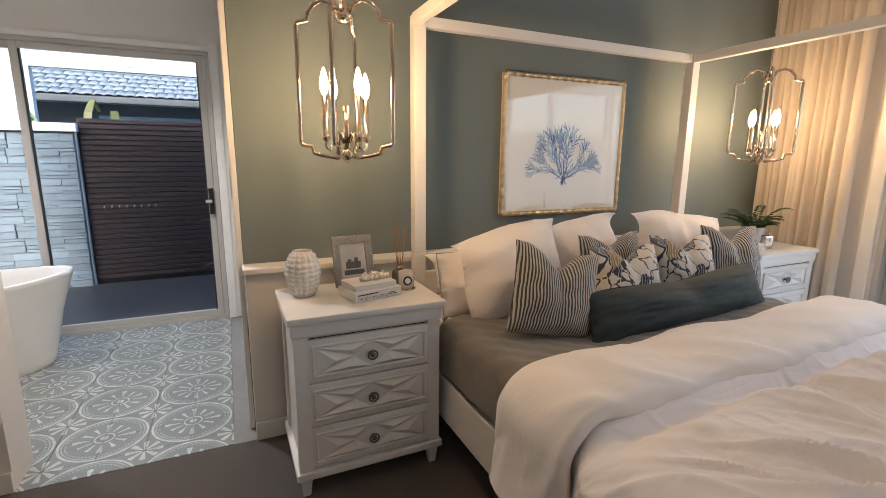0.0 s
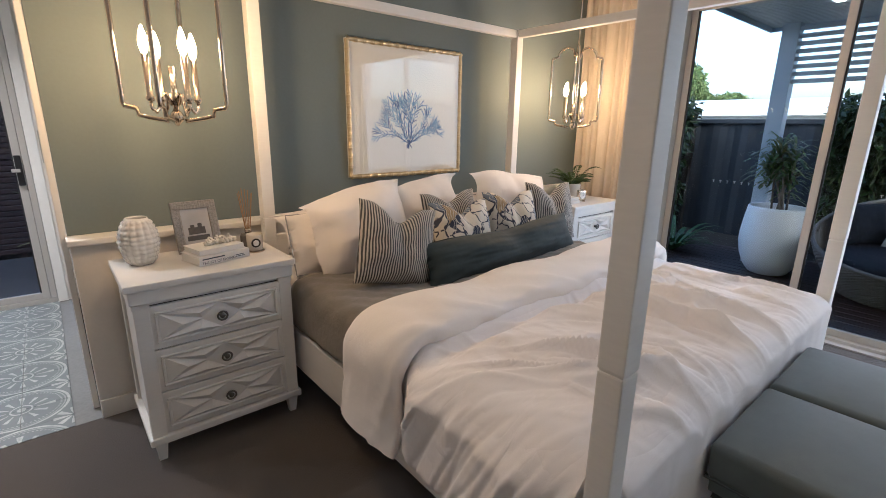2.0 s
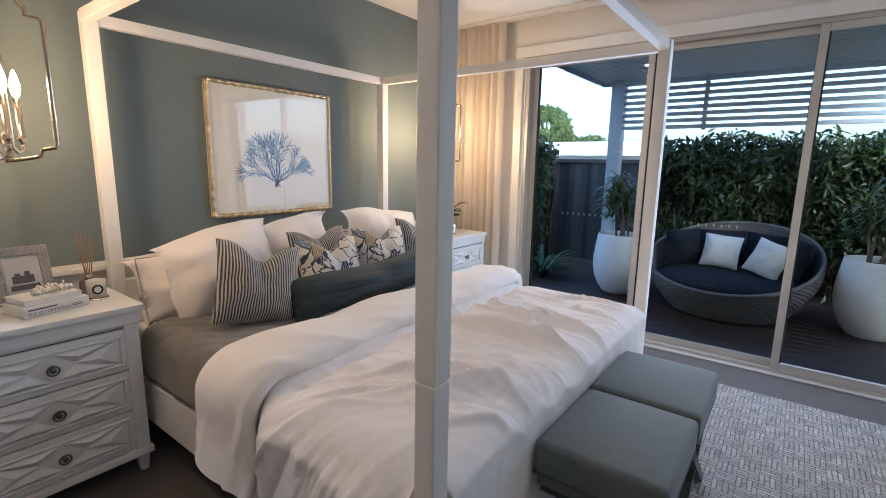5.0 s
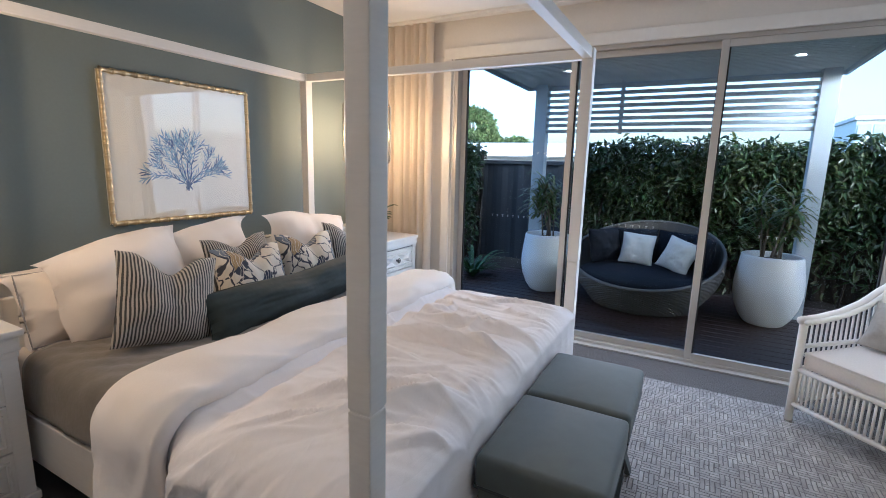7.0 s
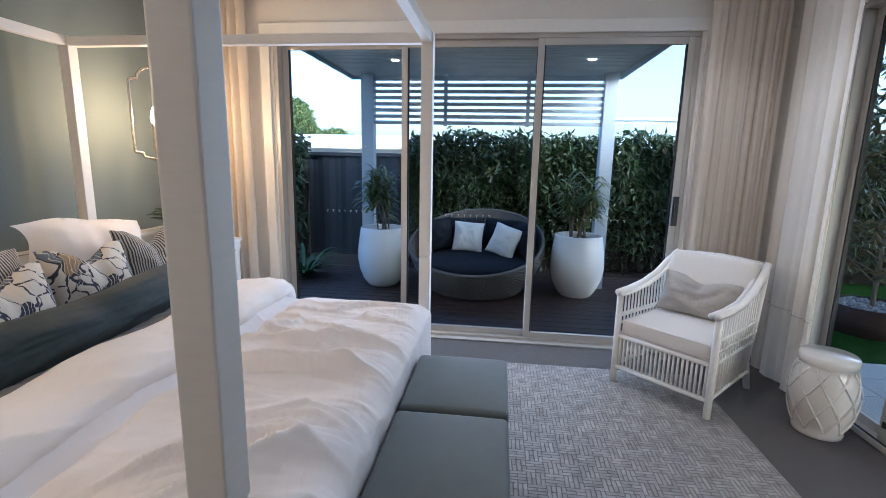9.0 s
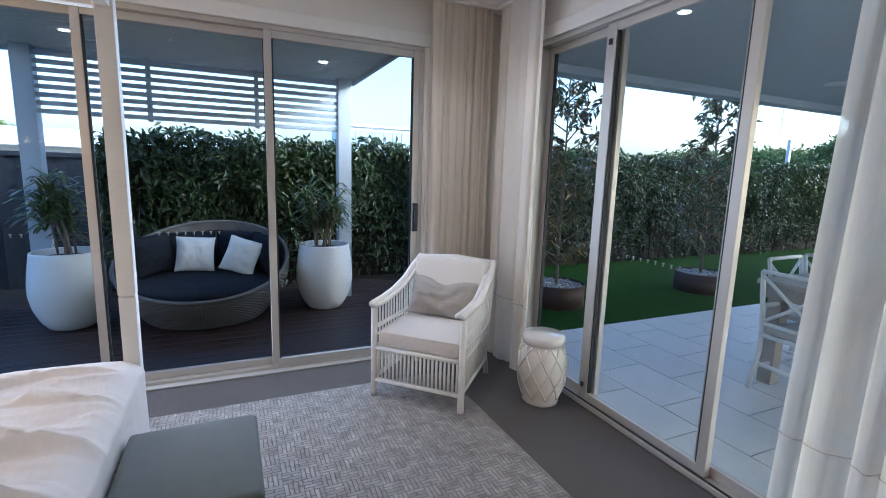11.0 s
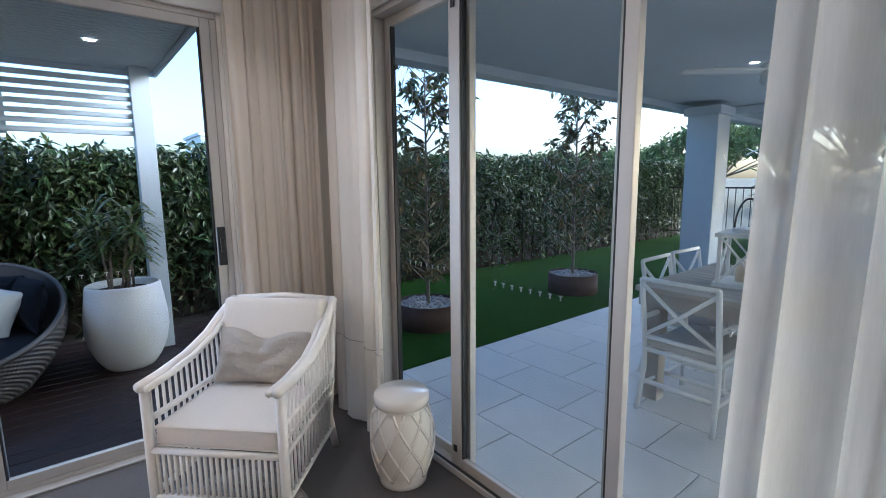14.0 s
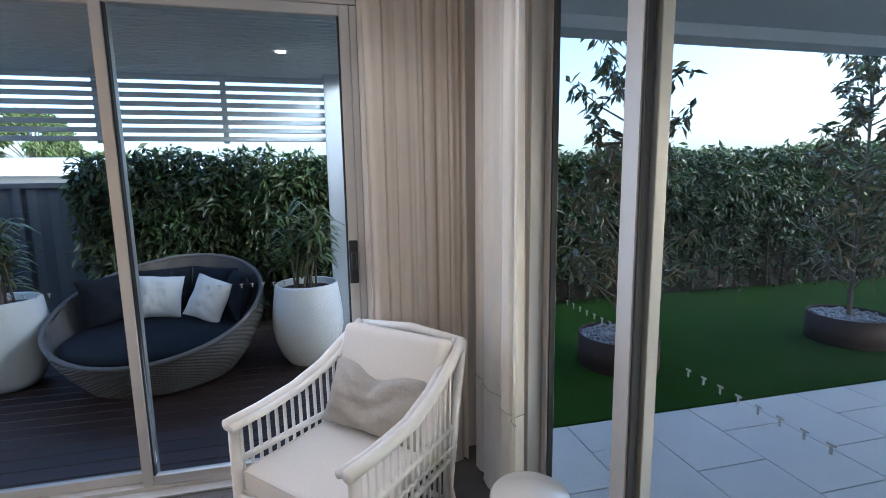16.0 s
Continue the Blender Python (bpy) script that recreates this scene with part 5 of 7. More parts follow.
# ---- cane armchair ----
chair = thing("armchair", "white painted cane armchair with cream cushions", "armchair", pose(3.455, -1.425, 0, 0, 0, -135))
CW, CD = 0.30, 0.327
for sx in (-1, 1):
    part("front_leg", tube([(sx * CW, -CD, 0.0), (sx * CW, -CD, 0.30), (sx * CW, -CD, 0.625)], 0.021, seg=12), M_CANE, chair, "", True)
    part("back_leg", tube([(sx * (CW - 0.02), CD, 0.0), (sx * (CW - 0.03), CD - 0.05, 0.20), (sx * (CW - 0.02), CD - 0.02, 0.45), (sx * (CW - 0.02), CD + 0.06, 0.82)], 0.020, seg=12), M_CANE, chair, "", True)
    armp = [(sx * CW, -CD - 0.03, 0.630), (sx * (CW + 0.008), -CD + 0.12, 0.632), (sx * (CW + 0.012), -CD + 0.30, 0.650), (sx * (CW + 0.005), -CD + 0.46, 0.700), (sx * CW, -CD + 0.58, 0.765), (sx * (CW - 0.015), CD + 0.05, 0.83)]
    part("arm_rail", tube(armp, 0.023, seg=12), M_CANE, chair, "", True)
    part("arm_rail", tube([(p[0] - sx * 0.036, p[1], p[2] - 0.004) for p in armp], 0.015, seg=10), M_CANE, chair, "", True)
    for z in (0.13, 0.335, 0.47):
        part("side_rail", tube([(sx * CW, -CD, z), (sx * (CW - 0.022), CD - 0.03, z)], 0.014, seg=8), M_CANE, chair, "", True)
    for k in range(15):
        t = (k + 0.7) / 15.5
        y = -CD + t * (2 * CD - 0.03)
        ztop = 0.61 + max(0.0, (t - 0.45)) ** 1.5 * 0.45
        part("spindle", tube([(sx * CW - sx * 0.022 * t, y, 0.14), (sx * CW - sx * 0.010 * t, y, ztop)], 0.0072, seg=6), M_CANE, chair, "", True)
    part("binding", tube([(sx * (CW + 0.006), -CD + 0.02 + 0.02 * i, 0.405 + 0.012 * (i % 2)) for i in range(30)], 0.006, seg=5), M_CANE, chair, "", True)
for z in (0.12, 0.335):
    part("front_rail", tube([(-CW, -CD, z), (CW, -CD, z)], 0.015, seg=10), M_CANE, chair, "", True)
    part("back_rail", tube([(-CW + 0.03, CD - 0.03, z), (CW - 0.03, CD - 0.03, z)], 0.013, seg=8), M_CANE, chair, "", True)
for k in range(21):
    x = -CW + 0.03 + k * (2 * CW - 0.06) / 20
    part("spindle", tube([(x, -CD, 0.125), (x, -CD, 0.33)], 0.0078, seg=6), M_CANE, chair, "", True)
for s in (-1, 1):
    part("brace", tube([(s * (CW - 0.02), -CD + 0.03, 0.33), (-s * (CW - 0.03), CD - 0.05, 0.12)], 0.010, seg=8), M_CANE, chair, "", True)
part("top_rail", tube([(-CW + 0.02, CD + 0.06, 0.82), (0, CD + 0.085, 0.835), (CW - 0.02, CD + 0.06, 0.82)], 0.022, seg=12), M_CANE, chair, "", True)
for k in range(13):
    x = -CW + 0.05 + k * (2 * CW - 0.10) / 12
    part("back_spindle", tube([(x, CD - 0.02, 0.34), (x, CD + 0.07, 0.82)], 0.0075, seg=6), M_CANE, chair, "", True)


def cushion_bm(x, y, z0, z1, dome, bev=0.028):
    bm = box(-x, x, -y, y, z0, z1, bevel=bev, seg=4)
    bmesh.ops.subdivide_edges(bm, edges=[e for e in bm.edges if e.calc_length() > 0.2], cuts=8, use_grid_fill=True)
    for v in bm.verts:
        f = max(0, 1 - (v.co.x / x) ** 2) * max(0, 1 - (v.co.y / y) ** 2)
        if v.co.z > (z0 + z1) / 2:
            v.co.z += dome * f + 0.004 * nz(v.co.x * 7, v.co.y * 7, 1)
    return bm


seat = part("seat_cushion", cushion_bm(CW - 0.025, CD - 0.015, 0.352, 0.445, 0.022), M_CREAM, chair, "cream linen seat cushion", True, pose(0, -0.015, 0))
for z in (0.358, 0.440):
    part("piping", tube([(sx * (CW - 0.029), sy * (CD - 0.019), z) for sx, sy in ((-1, -1), (1, -1), (1, 1), (-1, 1))], 0.0045, closed=True, seg=6), M_CREAM, seat)
part("back_cushion", cushion_bm(CW - 0.03, 0.215, -0.06, 0.06, 0.03, 0.035), M_CREAM, chair, "cream linen back cushion", True, pose(0, CD - 0.085, 0.645, 74, 0, 0))
cush = thing("lumbar_pillow", "beige textured oblong pillow with dented top on armchair", "pillow", pose(3.455, -1.425, 0, 0, 0, -135) @ pose(-0.01, 0.075, 0.462, -24, 2, 3))
part("cushion_cover", pillow_mesh(0.50, 0.28, 0.16, chop=0.16, seed=31), M_PLEATHER, cush, smooth=True)

# ---- glazed garden stool ----
stool = thing("garden_stool", "cream glazed ceramic drum stool with raised lattice", "stool", pose(3.0, -1.985, 0))
SP = [(0, 0.0), (0.112, 0.0), (0.120, 0.006), (0.121, 0.028), (0.118, 0.040), (0.130, 0.075), (0.148, 0.14), (0.157, 0.21), (0.158, 0.25), (0.150, 0.31), (0.137, 0.365), (0.122, 0.395), (0.124, 0.400), (0.134, 0.408), (0.138, 0.425), (0.136, 0.448), (0.128, 0.458), (0, 0.462)]
part("body", lathe(SP, 48), M_CERAMIC, stool, "", True)


def stool_r(z):
    for (r0, z0), (r1, z1) in zip(SP, SP[1:]):
        if z0 <= z <= z1 and z1 > z0:
            return r0 + (r1 - r0) * (z - z0) / (z1 - z0)
    return 0.12


for k in range(9):
    for s in (-1, 1):
        pts = []
        for i in range(25):
            z = 0.045 + 0.345 * i / 24
            a = 2 * math.pi * k / 9 + s * 1.25 * i / 24
            r = stool_r(z) + 0.001
            pts.append((r * math.cos(a), r * math.sin(a), z))
        part("lattice_rib", tube(pts, 0.0068, seg=6), M_CERAMIC, stool, "", True)


# ---- curtains ----
def curtain(label, a, b, z0, z1, folds, amp, material, seam=None, seed=0.0, flare=0.0, sharp=0.75, fine=0.3):
    a, b = Vector((*a, 0)), Vector((*b, 0))
    d = b - a
    side = Vector((-d.y, d.x, 0)).normalized()
    ob = thing("curtain", label, "curtain", None, "curtains at the glazed walls")

    def at(u, z, extra=0.0):
        h = 1 - (z - z0) / (z1 - z0)
        q = u + 0.45 / folds * nz(u * folds * 0.8, seed, 0.2) * 2
        ph = q * folds * 2 * math.pi + seed + 0.5 * nz(u * 3, z * 0.5, seed)
        s = math.sin(ph)
        w = amp * (0.75 + 0.35 * h) * (math.copysign(abs(s) ** sharp, s) + 0.30 * math.sin(ph * 2.0 + 1.3 + seed) + fine * nz(u * folds * 4.3, z * 0.35, seed)) * (1 + 0.6 * nz(u * folds * 0.6, seed + 5, 0))
        p = a + d * u + side * (w + extra) + d.normalized() * (0.014 * math.cos(ph) - flare * h * (1 - u) ** 4)
        return (p.x, p.y, z)

    n = max(120, folds * 18)
    drop = sheet(lambda u, v: at(u, z0 + (z1 - z0) * v), n, 16)
    part("drop", drop, material, ob, smooth=True)
    part("hem", tube([at(i / n, z0 + 0.003) for i in range(n + 1)], 0.003, seg=5), material, ob, smooth=True)
    if seam:
        for off in (0.004, -0.004):
            part("hem_seam", tube([at(i / n, seam, off) for i in range(n + 1)], 0.0022, seg=5), M_SEAM, ob, smooth=True)
    return ob


M_SEAM = mat("curtain_hem_stitching", (0.42, 0.38, 0.33), 0.9)
curtain("cream pleated curtain drawn back beside the deck doors", (3.945, 2.43), (3.945, 1.80), 0.012, 2.672, 8, 0.030, M_CURTAIN, seed=1, sharp=1.0)
curtain("cream pleated curtain stacked in the corner by the deck doors", (3.935, -1.55), (3.935, -2.05), 0.012, 2.672, 6, 0.020, M_CURTAIN, seed=2, sharp=0.6, fine=1.1)
curtain("white pleated curtain stacked in the corner by the patio doors", (3.88, -2.085), (3.31, -2.085), 0.012, 2.672, 3, 0.034, M_CURTAIN2, seam=0.52, seed=3, sharp=1.1)
curtain("white sheer curtain drawn across part of the patio doors", (1.555, -2.09), (-0.75, -2.09), 0.012, 2.672, 23, 0.040, M_SHEER, seam=0.52, seed=4, flare=0.07, sharp=0.9)
structure(part("trim_curtain_track_east", box(3.90, 3.99, -2.18, 2.49, 2.674, 2.699, bevel=0.004), M_TRIM), "white ceiling curtain track before the deck doors", "trim")
structure(part("trim_curtain_track_south", box(-0.9, 3.895, -2.13, -2.045, 2.674, 2.699, bevel=0.004), M_TRIM), "white ceiling curtain track before the patio doors", "trim")


# ---- recessed downlights ----
def downlight(m, power, group, z_flip=1):
    ob = thing("downlight", "round recessed white downlight in the ceiling", "downlight", m, group)
    part("bezel", lathe([(0.036, -0.002), (0.048, -0.006), (0.052, -0.001)], 28), M_TRIM, ob, "", True)
    part("lens", lathe([(0, -0.0015), (0.0355, -0.0015)], 24), M_DOWN, ob, "glowing lens")
    if power:
        lamp = new("downlight_beam", bpy.data.lights.new("downlight_beam", "SPOT"))
        lamp.data.energy, lamp.data.color, lamp.data.spot_size, lamp.data.spot_blend, lamp.data.shadow_soft_size = power, (1.0, 0.86, 0.72), radians(120), 0.8, 0.035
        lamp.matrix_world = m @ pose(0, 0, -0.02)
    return ob


for x, y, watts in ((0.2, 0.9, 1.5), (1.9, 0.3, 1.5), (3.3, 1.1, 2), (0.2, -1.5, 1), (1.8, -1.55, 2.5), (3.25, -1.45, 6)):
    downlight(pose(x, y, CEIL), watts, "downlights in the bedroom ceiling")


# ---- bathroom ----
def medallion():
    """Encaustic tile: four tiles make one rosette; pale line work on a grey-green ground."""
    m, n, l, b = nodes_of("encaustic_tile")
    geo, sep = n.new("ShaderNodeNewGeometry"), n.new("ShaderNodeSeparateXYZ")
    l.new(geo.outputs["Position"], sep.inputs[0])

    def op(kind, a, c=None, d=None):
        q = n.new("ShaderNodeMath")
        q.operation = kind
        for i, s in enumerate((a, c, d)):
            if s is None:
                continue
            if isinstance(s, (int, float)):
                q.inputs[i].default_value = s
            else:
                l.new(s, q.inputs[i])
        return q.outputs[0]

    def cell(s, c):
        return op("SUBTRACT", op("FRACT", op("ADD", op("DIVIDE", op("SUBTRACT", s, c), 0.4), 0.5 + 40)), 0.5)

    def band(r, lo, hi):
        return op("MULTIPLY", op("GREATER_THAN", r, lo), op("LESS_THAN", r, hi))

    px, py = cell(sep.outputs[0], -0.582), cell(sep.outputs[1], 2.705)
    r = op("SQRT", op("ADD", op("MULTIPLY", px, px), op("MULTIPLY", py, py)))
    th = op("ARCTAN2", py, px)
    ring = op("ADD", band(r, 0.455, 0.485), op("ADD", op("MULTIPLY", band(r, 0.425, 0.440), 0.6), band(r, 0.095, 0.115)))
    dots = op("MULTIPLY", band(r, 0.385, 0.405), op("GREATER_THAN", op("SINE", op("MULTIPLY", th, 60)), 0.0))
    width = op("MULTIPLY", op("SUBTRACT", r, 0.09), 1.9)
    petal = op("MULTIPLY", band(r, 0.14, 0.29), op("GREATER_THAN", op("COSINE", op("MULTIPLY", th, 12)), op("SUBTRACT", 0.92, width)))
    tipp = op("MULTIPLY", band(r, 0.27, 0.335), op("GREATER_THAN", op("COSINE", op("MULTIPLY", th, 4)), 0.93))
    core = op("LESS_THAN", r, 0.045)
    ax, ay = op("SUBTRACT", 0.5, op("ABSOLUTE", px)), op("SUBTRACT", 0.5, op("ABSOLUTE", py))
    q = op("SQRT", op("ADD", op("MULTIPLY", ax, ax), op("MULTIPLY", ay, ay)))
    t2 = op("ARCTAN2", ay, ax)
    corner = op("MULTIPLY", band(q, 0.03, 0.20), op("GREATER_THAN", op("ABSOLUTE", op("COSINE", op("MULTIPLY", t2, 4))), op("ADD", 0.55, op("MULTIPLY", q, 1.2))))
    fac = op("MINIMUM", op("ADD", op("ADD", ring, op("MULTIPLY", dots, 0.7)), op("ADD", op("ADD", petal, tipp), op("ADD", core, corner))), 1.0)
    wear = n.new("ShaderNodeTexNoise")
    wear.inputs["Scale"].default_value, wear.inputs["Detail"].default_value = 22, 5
    l.new(geo.outputs["Position"], wear.inputs[0])
    fac = op("MULTIPLY", fac, op("MULTIPLY_ADD", wear.outputs[0], 0.9, 0.35))
    mx = n.new("ShaderNodeMix")
    mx.data_type = "RGBA"
    mx.inputs[6].default_value, mx.inputs[7].default_value = (0.185, 0.205, 0.20, 1), (0.52, 0.53, 0.50, 1)
    l.new(fac, mx.inputs[0])
    hs, oi = n.new("ShaderNodeHueSaturation"), n.new("ShaderNodeObjectInfo")
    l.new(op("MULTIPLY_ADD", oi.outputs["Random"], 0.14, op("MULTIPLY_ADD", wear.outputs[0], 0.3, 0.78)), hs.inputs["Value"])
    l.new(mx.outputs[2], hs.inputs["Color"])
    l.new(hs.outputs[0], b.inputs["Base Color"])
    b.inputs["Roughness"].default_value = 0.38
    return m


GY = 4.45
bath_floor = structure(part("floor_bathroom", box(-2.7, 0.125, 2.386, 4.52, -0.12, -0.006), M_GROUT), "bathroom floor of patterned grey-green encaustic tiles", "tiled floor")
structure(part("wall_bathroom_east", box(0.150, 0.27, 2.622, 4.52, 0, CEIL), M_WHITE_WALL), "white bathroom side wall", "wall")
structure(part("wall_bathroom_west", box(-2.82, -2.70, 2.40, 4.52, -0.12, CEIL), M_WHITE_WALL), "white bathroom side wall", "wall")
structure(part("wall_bathroom_south", box(-2.70, -1.752, 2.50, 2.62, 0, CEIL), M_WHITE_WALL), "white bathroom wall behind the tub", "wall")
structure(part("ceiling_bathroom", box(-2.82, 0.27, 2.662, 4.62, CEIL, CEIL + 0.12), M_CEIL), "plain white bathroom ceiling", "ceiling")
structure(part("wall_bathroom_north_over", box(-2.70, 0.149, GY, GY + 0.12, 2.262, CEIL), M_WHITE_WALL), "white wall over the bathroom's glass door", "wall")
structure(part("wall_bathroom_north_end", box(0.012, 0.149, GY, GY + 0.12, 0, 2.26), M_WHITE_WALL), "white wall end beside the bathroom's glass door", "wall")
structure(part("wall_bathroom_north_west", box(-2.70, -2.45, GY, GY + 0.12, 0, 2.26), M_WHITE_WALL), "white wall beside the bathroom's glass door", "wall")
structure(part("trim_bathroom_door", box(0.014, 0.075, GY - 0.016, GY - 0.002, 0, 2.30, bevel=0.004), M_TRIM), "white architrave of the bathroom's glass door", "trim")
structure(part("trim_bathroom_blind", box(-2.45, 0.012, GY - 0.03, GY - 0.002, 2.235, 2.275, bevel=0.006), M_TRIM), "white pelmet over the bathroom's glass door", "trim")
door_b = structure(thing("door_3", "champagne aluminium sliding glass door of the bathroom", "sliding door"))
part("frame_head", box(-2.448, 0.010, GY + 0.002, GY + 0.10, 2.205, 2.258, bevel=0.004), M_ALU, door_b)
part("frame_jamb", box(-0.028, 0.010, GY + 0.002, GY + 0.10, 0.035, 2.203, bevel=0.003), M_ALU, door_b)
part("sill_track", box(-2.448, 0.010, GY + 0.002, GY + 0.10, 0.0, 0.033, bevel=0.004), M_ALU, door_b)
sliding_panel(door_b, "x", -1.255, -0.030, GY + 0.035, 0.034, 2.204, w0=0.05)
sliding_panel(door_b, "x", -2.44, -1.205, GY + 0.075, 0.034, 2.204, w1=0.05)
lb = part("handle_plate", box(-0.075, -0.036, GY - 0.012, GY + 0.014, 0.93, 1.15, bevel=0.006), M_BLACK, door_b, "black lever lock plate")
part("lever", box(-0.10, -0.05, GY - 0.03, GY - 0.013, 1.03, 1.055, bevel=0.005), M_ALU, lb)

# freestanding tub
tub = thing("bathtub", "white freestanding oval bathtub with flared sides", "bathtub", pose(-1.73, 3.92, 0, 0, 0, 0))


def tub_shell(u, v):
    a = u * 2 * math.pi
    prof = [(0.78, 0.0), (0.80, 0.02), (0.84, 0.16), (0.90, 0.34), (0.97, 0.50), (1.0, 0.565), (0.995, 0.578), (0.975, 0.58), (0.955, 0.565), (0.90, 0.40), (0.80, 0.16), (0.60, 0.10), (0.0, 0.09)]
    t = v * (len(prof) - 1)
    i = min(int(t), len(prof) - 2)
    k, z = (prof[i][j] + (prof[i + 1][j] - prof[i][j]) * (t - i) for j in (0, 1))
    return 0.80 * k * math.cos(a), 0.42 * k * math.sin(a), z * (1.03 + 0.10 * math.cos(a) ** 2)


tb = sheet(tub_shell, 56, 48)
bmesh.ops.remove_doubles(tb, verts=tb.verts[:], dist=0.0005)
part("tub_shell", tb, M_PORCELAIN, tub, "", True)
part("waste", lathe([(0, 0.094), (0.028, 0.094), (0.03, 0.098), (0, 0.10)], 20), M_NICKEL, tub, "chrome waste", True)

for x, y in ((-0.45, 3.3), (-1.7, 3.5)):
    downlight(pose(x, y, CEIL), 26, "downlights in the bathroom ceiling")

# side court behind the bathroom
structure(part("pavement_court", box(-6.0, 3.0, 4.575, 6.36, -0.25, -0.03), M_DARKPAVE), "dark paved side court", "pavement")
slat_fence = thing("slat_fence", "dark brown horizontal slat fence in the side court", "fence", pose(0, 6.36, 0))
for x in (-1.36, -0.25, 0.9, 2.0):
    part("fence_post", box(x, x + 0.05, 0.03, 0.08, -0.25, 1.80, bevel=0.003), M_SLAT, slat_fence)
sl = box(-1.34, 2.1, 0.0, 0.028, 0, 0.050, bevel=0.006, seg=1)
first = part("slat", sl, M_SLAT, slat_fence, "", False, pose(0, 0, 0.02))
for i in range(1, 31):
    o = first.copy()
    scene.collection.objects.link(o)
    o.matrix_basis = pose(0, 0, 0.02 + i * 0.0578)
part("backing_sheet", box(-1.34, 2.1, 0.032, 0.036, -0.2, 1.78), M_BLACK, slat_fence)
stone_wall = thing("stone_wall", "blue-grey split stone wall with a white capping", "garden wall", pose(0, 6.30, 0))
part("core", box(-4.4, -1.372, 0.022, 0.35, -0.25, 1.655), M_MORTAR, stone_wall)
part("capping", box(-4.42, -1.34, -0.04, 0.40, 1.657, 1.745, bevel=0.008), M_RENDER, stone_wall, "white rendered capping")
part("end_face", box(-1.372, -1.362, 0.024, 0.35, -0.25, 1.655), M_RENDER, stone_wall)


# neighbouring house over the fence
nh = thing("neighbour_house", "neighbouring house with dark walls and grey tiled roof", "house", pose(0, 0, 0))
part("wall", box(-3.5, 6, 10.3, 14, -0.25, 2.36), M_HOUSE, nh)
part("eave_lining", box(-3.64, 6.1, 9.72, 10.32, 2.30, 2.34), M_RENDER, nh)
part("gutter", box(-3.66, 6.1, 9.62, 9.72, 2.26, 2.37, bevel=0.02), M_HOUSE, nh)
part("roof_deck", sheet(lambda u, v: (-3.64 + u * 9.7, 9.70 + v * 4.0, 2.35 + v * 1.70), 1, 1, thick=0.05), M_HOUSE, nh)
part("barge_board", sheet(lambda u, v: (-3.68 + u * 0.04, 9.66 + v * 4.04, 2.30 + v * 1.72 + u * 0.0), 1, 1, thick=0.14), M_GREYPAINT, nh, "grey barge board")
part("window", box(-1.9, 0.6, 10.26, 10.31, 1.2, 2.1), M_DARKGLASS, nh)

nb = thing("rendered_building", "white rendered neighbouring building with a grey-framed opening", "house", pose(0, 0, 0))
part("wall_pier", box(-6.0, -1.93, 7.0, 7.16, -0.25, 3.2), M_RENDER, nb)
part("wall_pier", box(1.4, 4.0, 7.0, 7.16, -0.25, 3.2), M_RENDER, nb)
part("wall_head", box(-1.928, 1.398, 7.0, 7.16, 2.46, 3.2), M_RENDER, nb)
part("wall_base", box(-1.928, 1.398, 7.0, 7.16, -0.25, 1.55), M_RENDER, nb)
part("frame_jamb", box(-1.927, -1.87, 7.01, 7.12, 1.55, 2.458, bevel=0.004), M_GREYPAINT, nb, "grey window frame")
part("frame_head", box(-1.869, 1.397, 7.01, 7.12, 2.40, 2.458, bevel=0.004), M_GREYPAINT, nb, "grey window frame")


def strap_plant(label, m, n, length, width, material, spread=1.0, seed=1, up=1.3):
    """A clump of arching strap leaves."""
    ob = thing("garden_plant", label, "plant", m)
    rnd = random.Random(seed)
    vs, fs = [], []
    for k in range(n):
        a, ln, rise = rnd.uniform(0, 2 * math.pi), length * rnd.uniform(0.6, 1.1), up * rnd.uniform(0.5, 1.2)
        d = Vector((math.cos(a), math.sin(a), 0))
        s = Vector((-d.y, d.x, 0))
        b0 = len(vs)
        for i in range(6):
            t = i / 5
            p = d * (ln * t * spread * 0.8 + 0.02) + Vector((0, 0, ln * rise * (t - 0.62 * t * t)))
            w = width * (0.35 + 0.65 * math.sin(math.pi * min(0.12 + t * 0.88, 1)))
            vs += [tuple(p - s * w / 2), tuple(p + s * w / 2)]
        fs += [(b0 + 2 * i, b0 + 2 * i + 1, b0 + 2 * i + 3, b0 + 2 * i + 2) for i in range(5)]
    mesh_from("leaves", vs, fs, material, ob)
    return ob


for i, x in enumerate((-1.05, -0.35, 0.25, -1.5)):
    strap_plant("bright green broad-leaved plants behind the slat fence", pose(x, 6.75, -0.26), 18, 2.5, 0.11, M_PALM, 0.22, 40 + i, 2.1)
strap_plant("green arching plant beside the bathroom's glass door", pose(0.28, 5.4, 0.0), 26, 0.75, 0.05, M_PALM, 0.8, 47, 2.0)


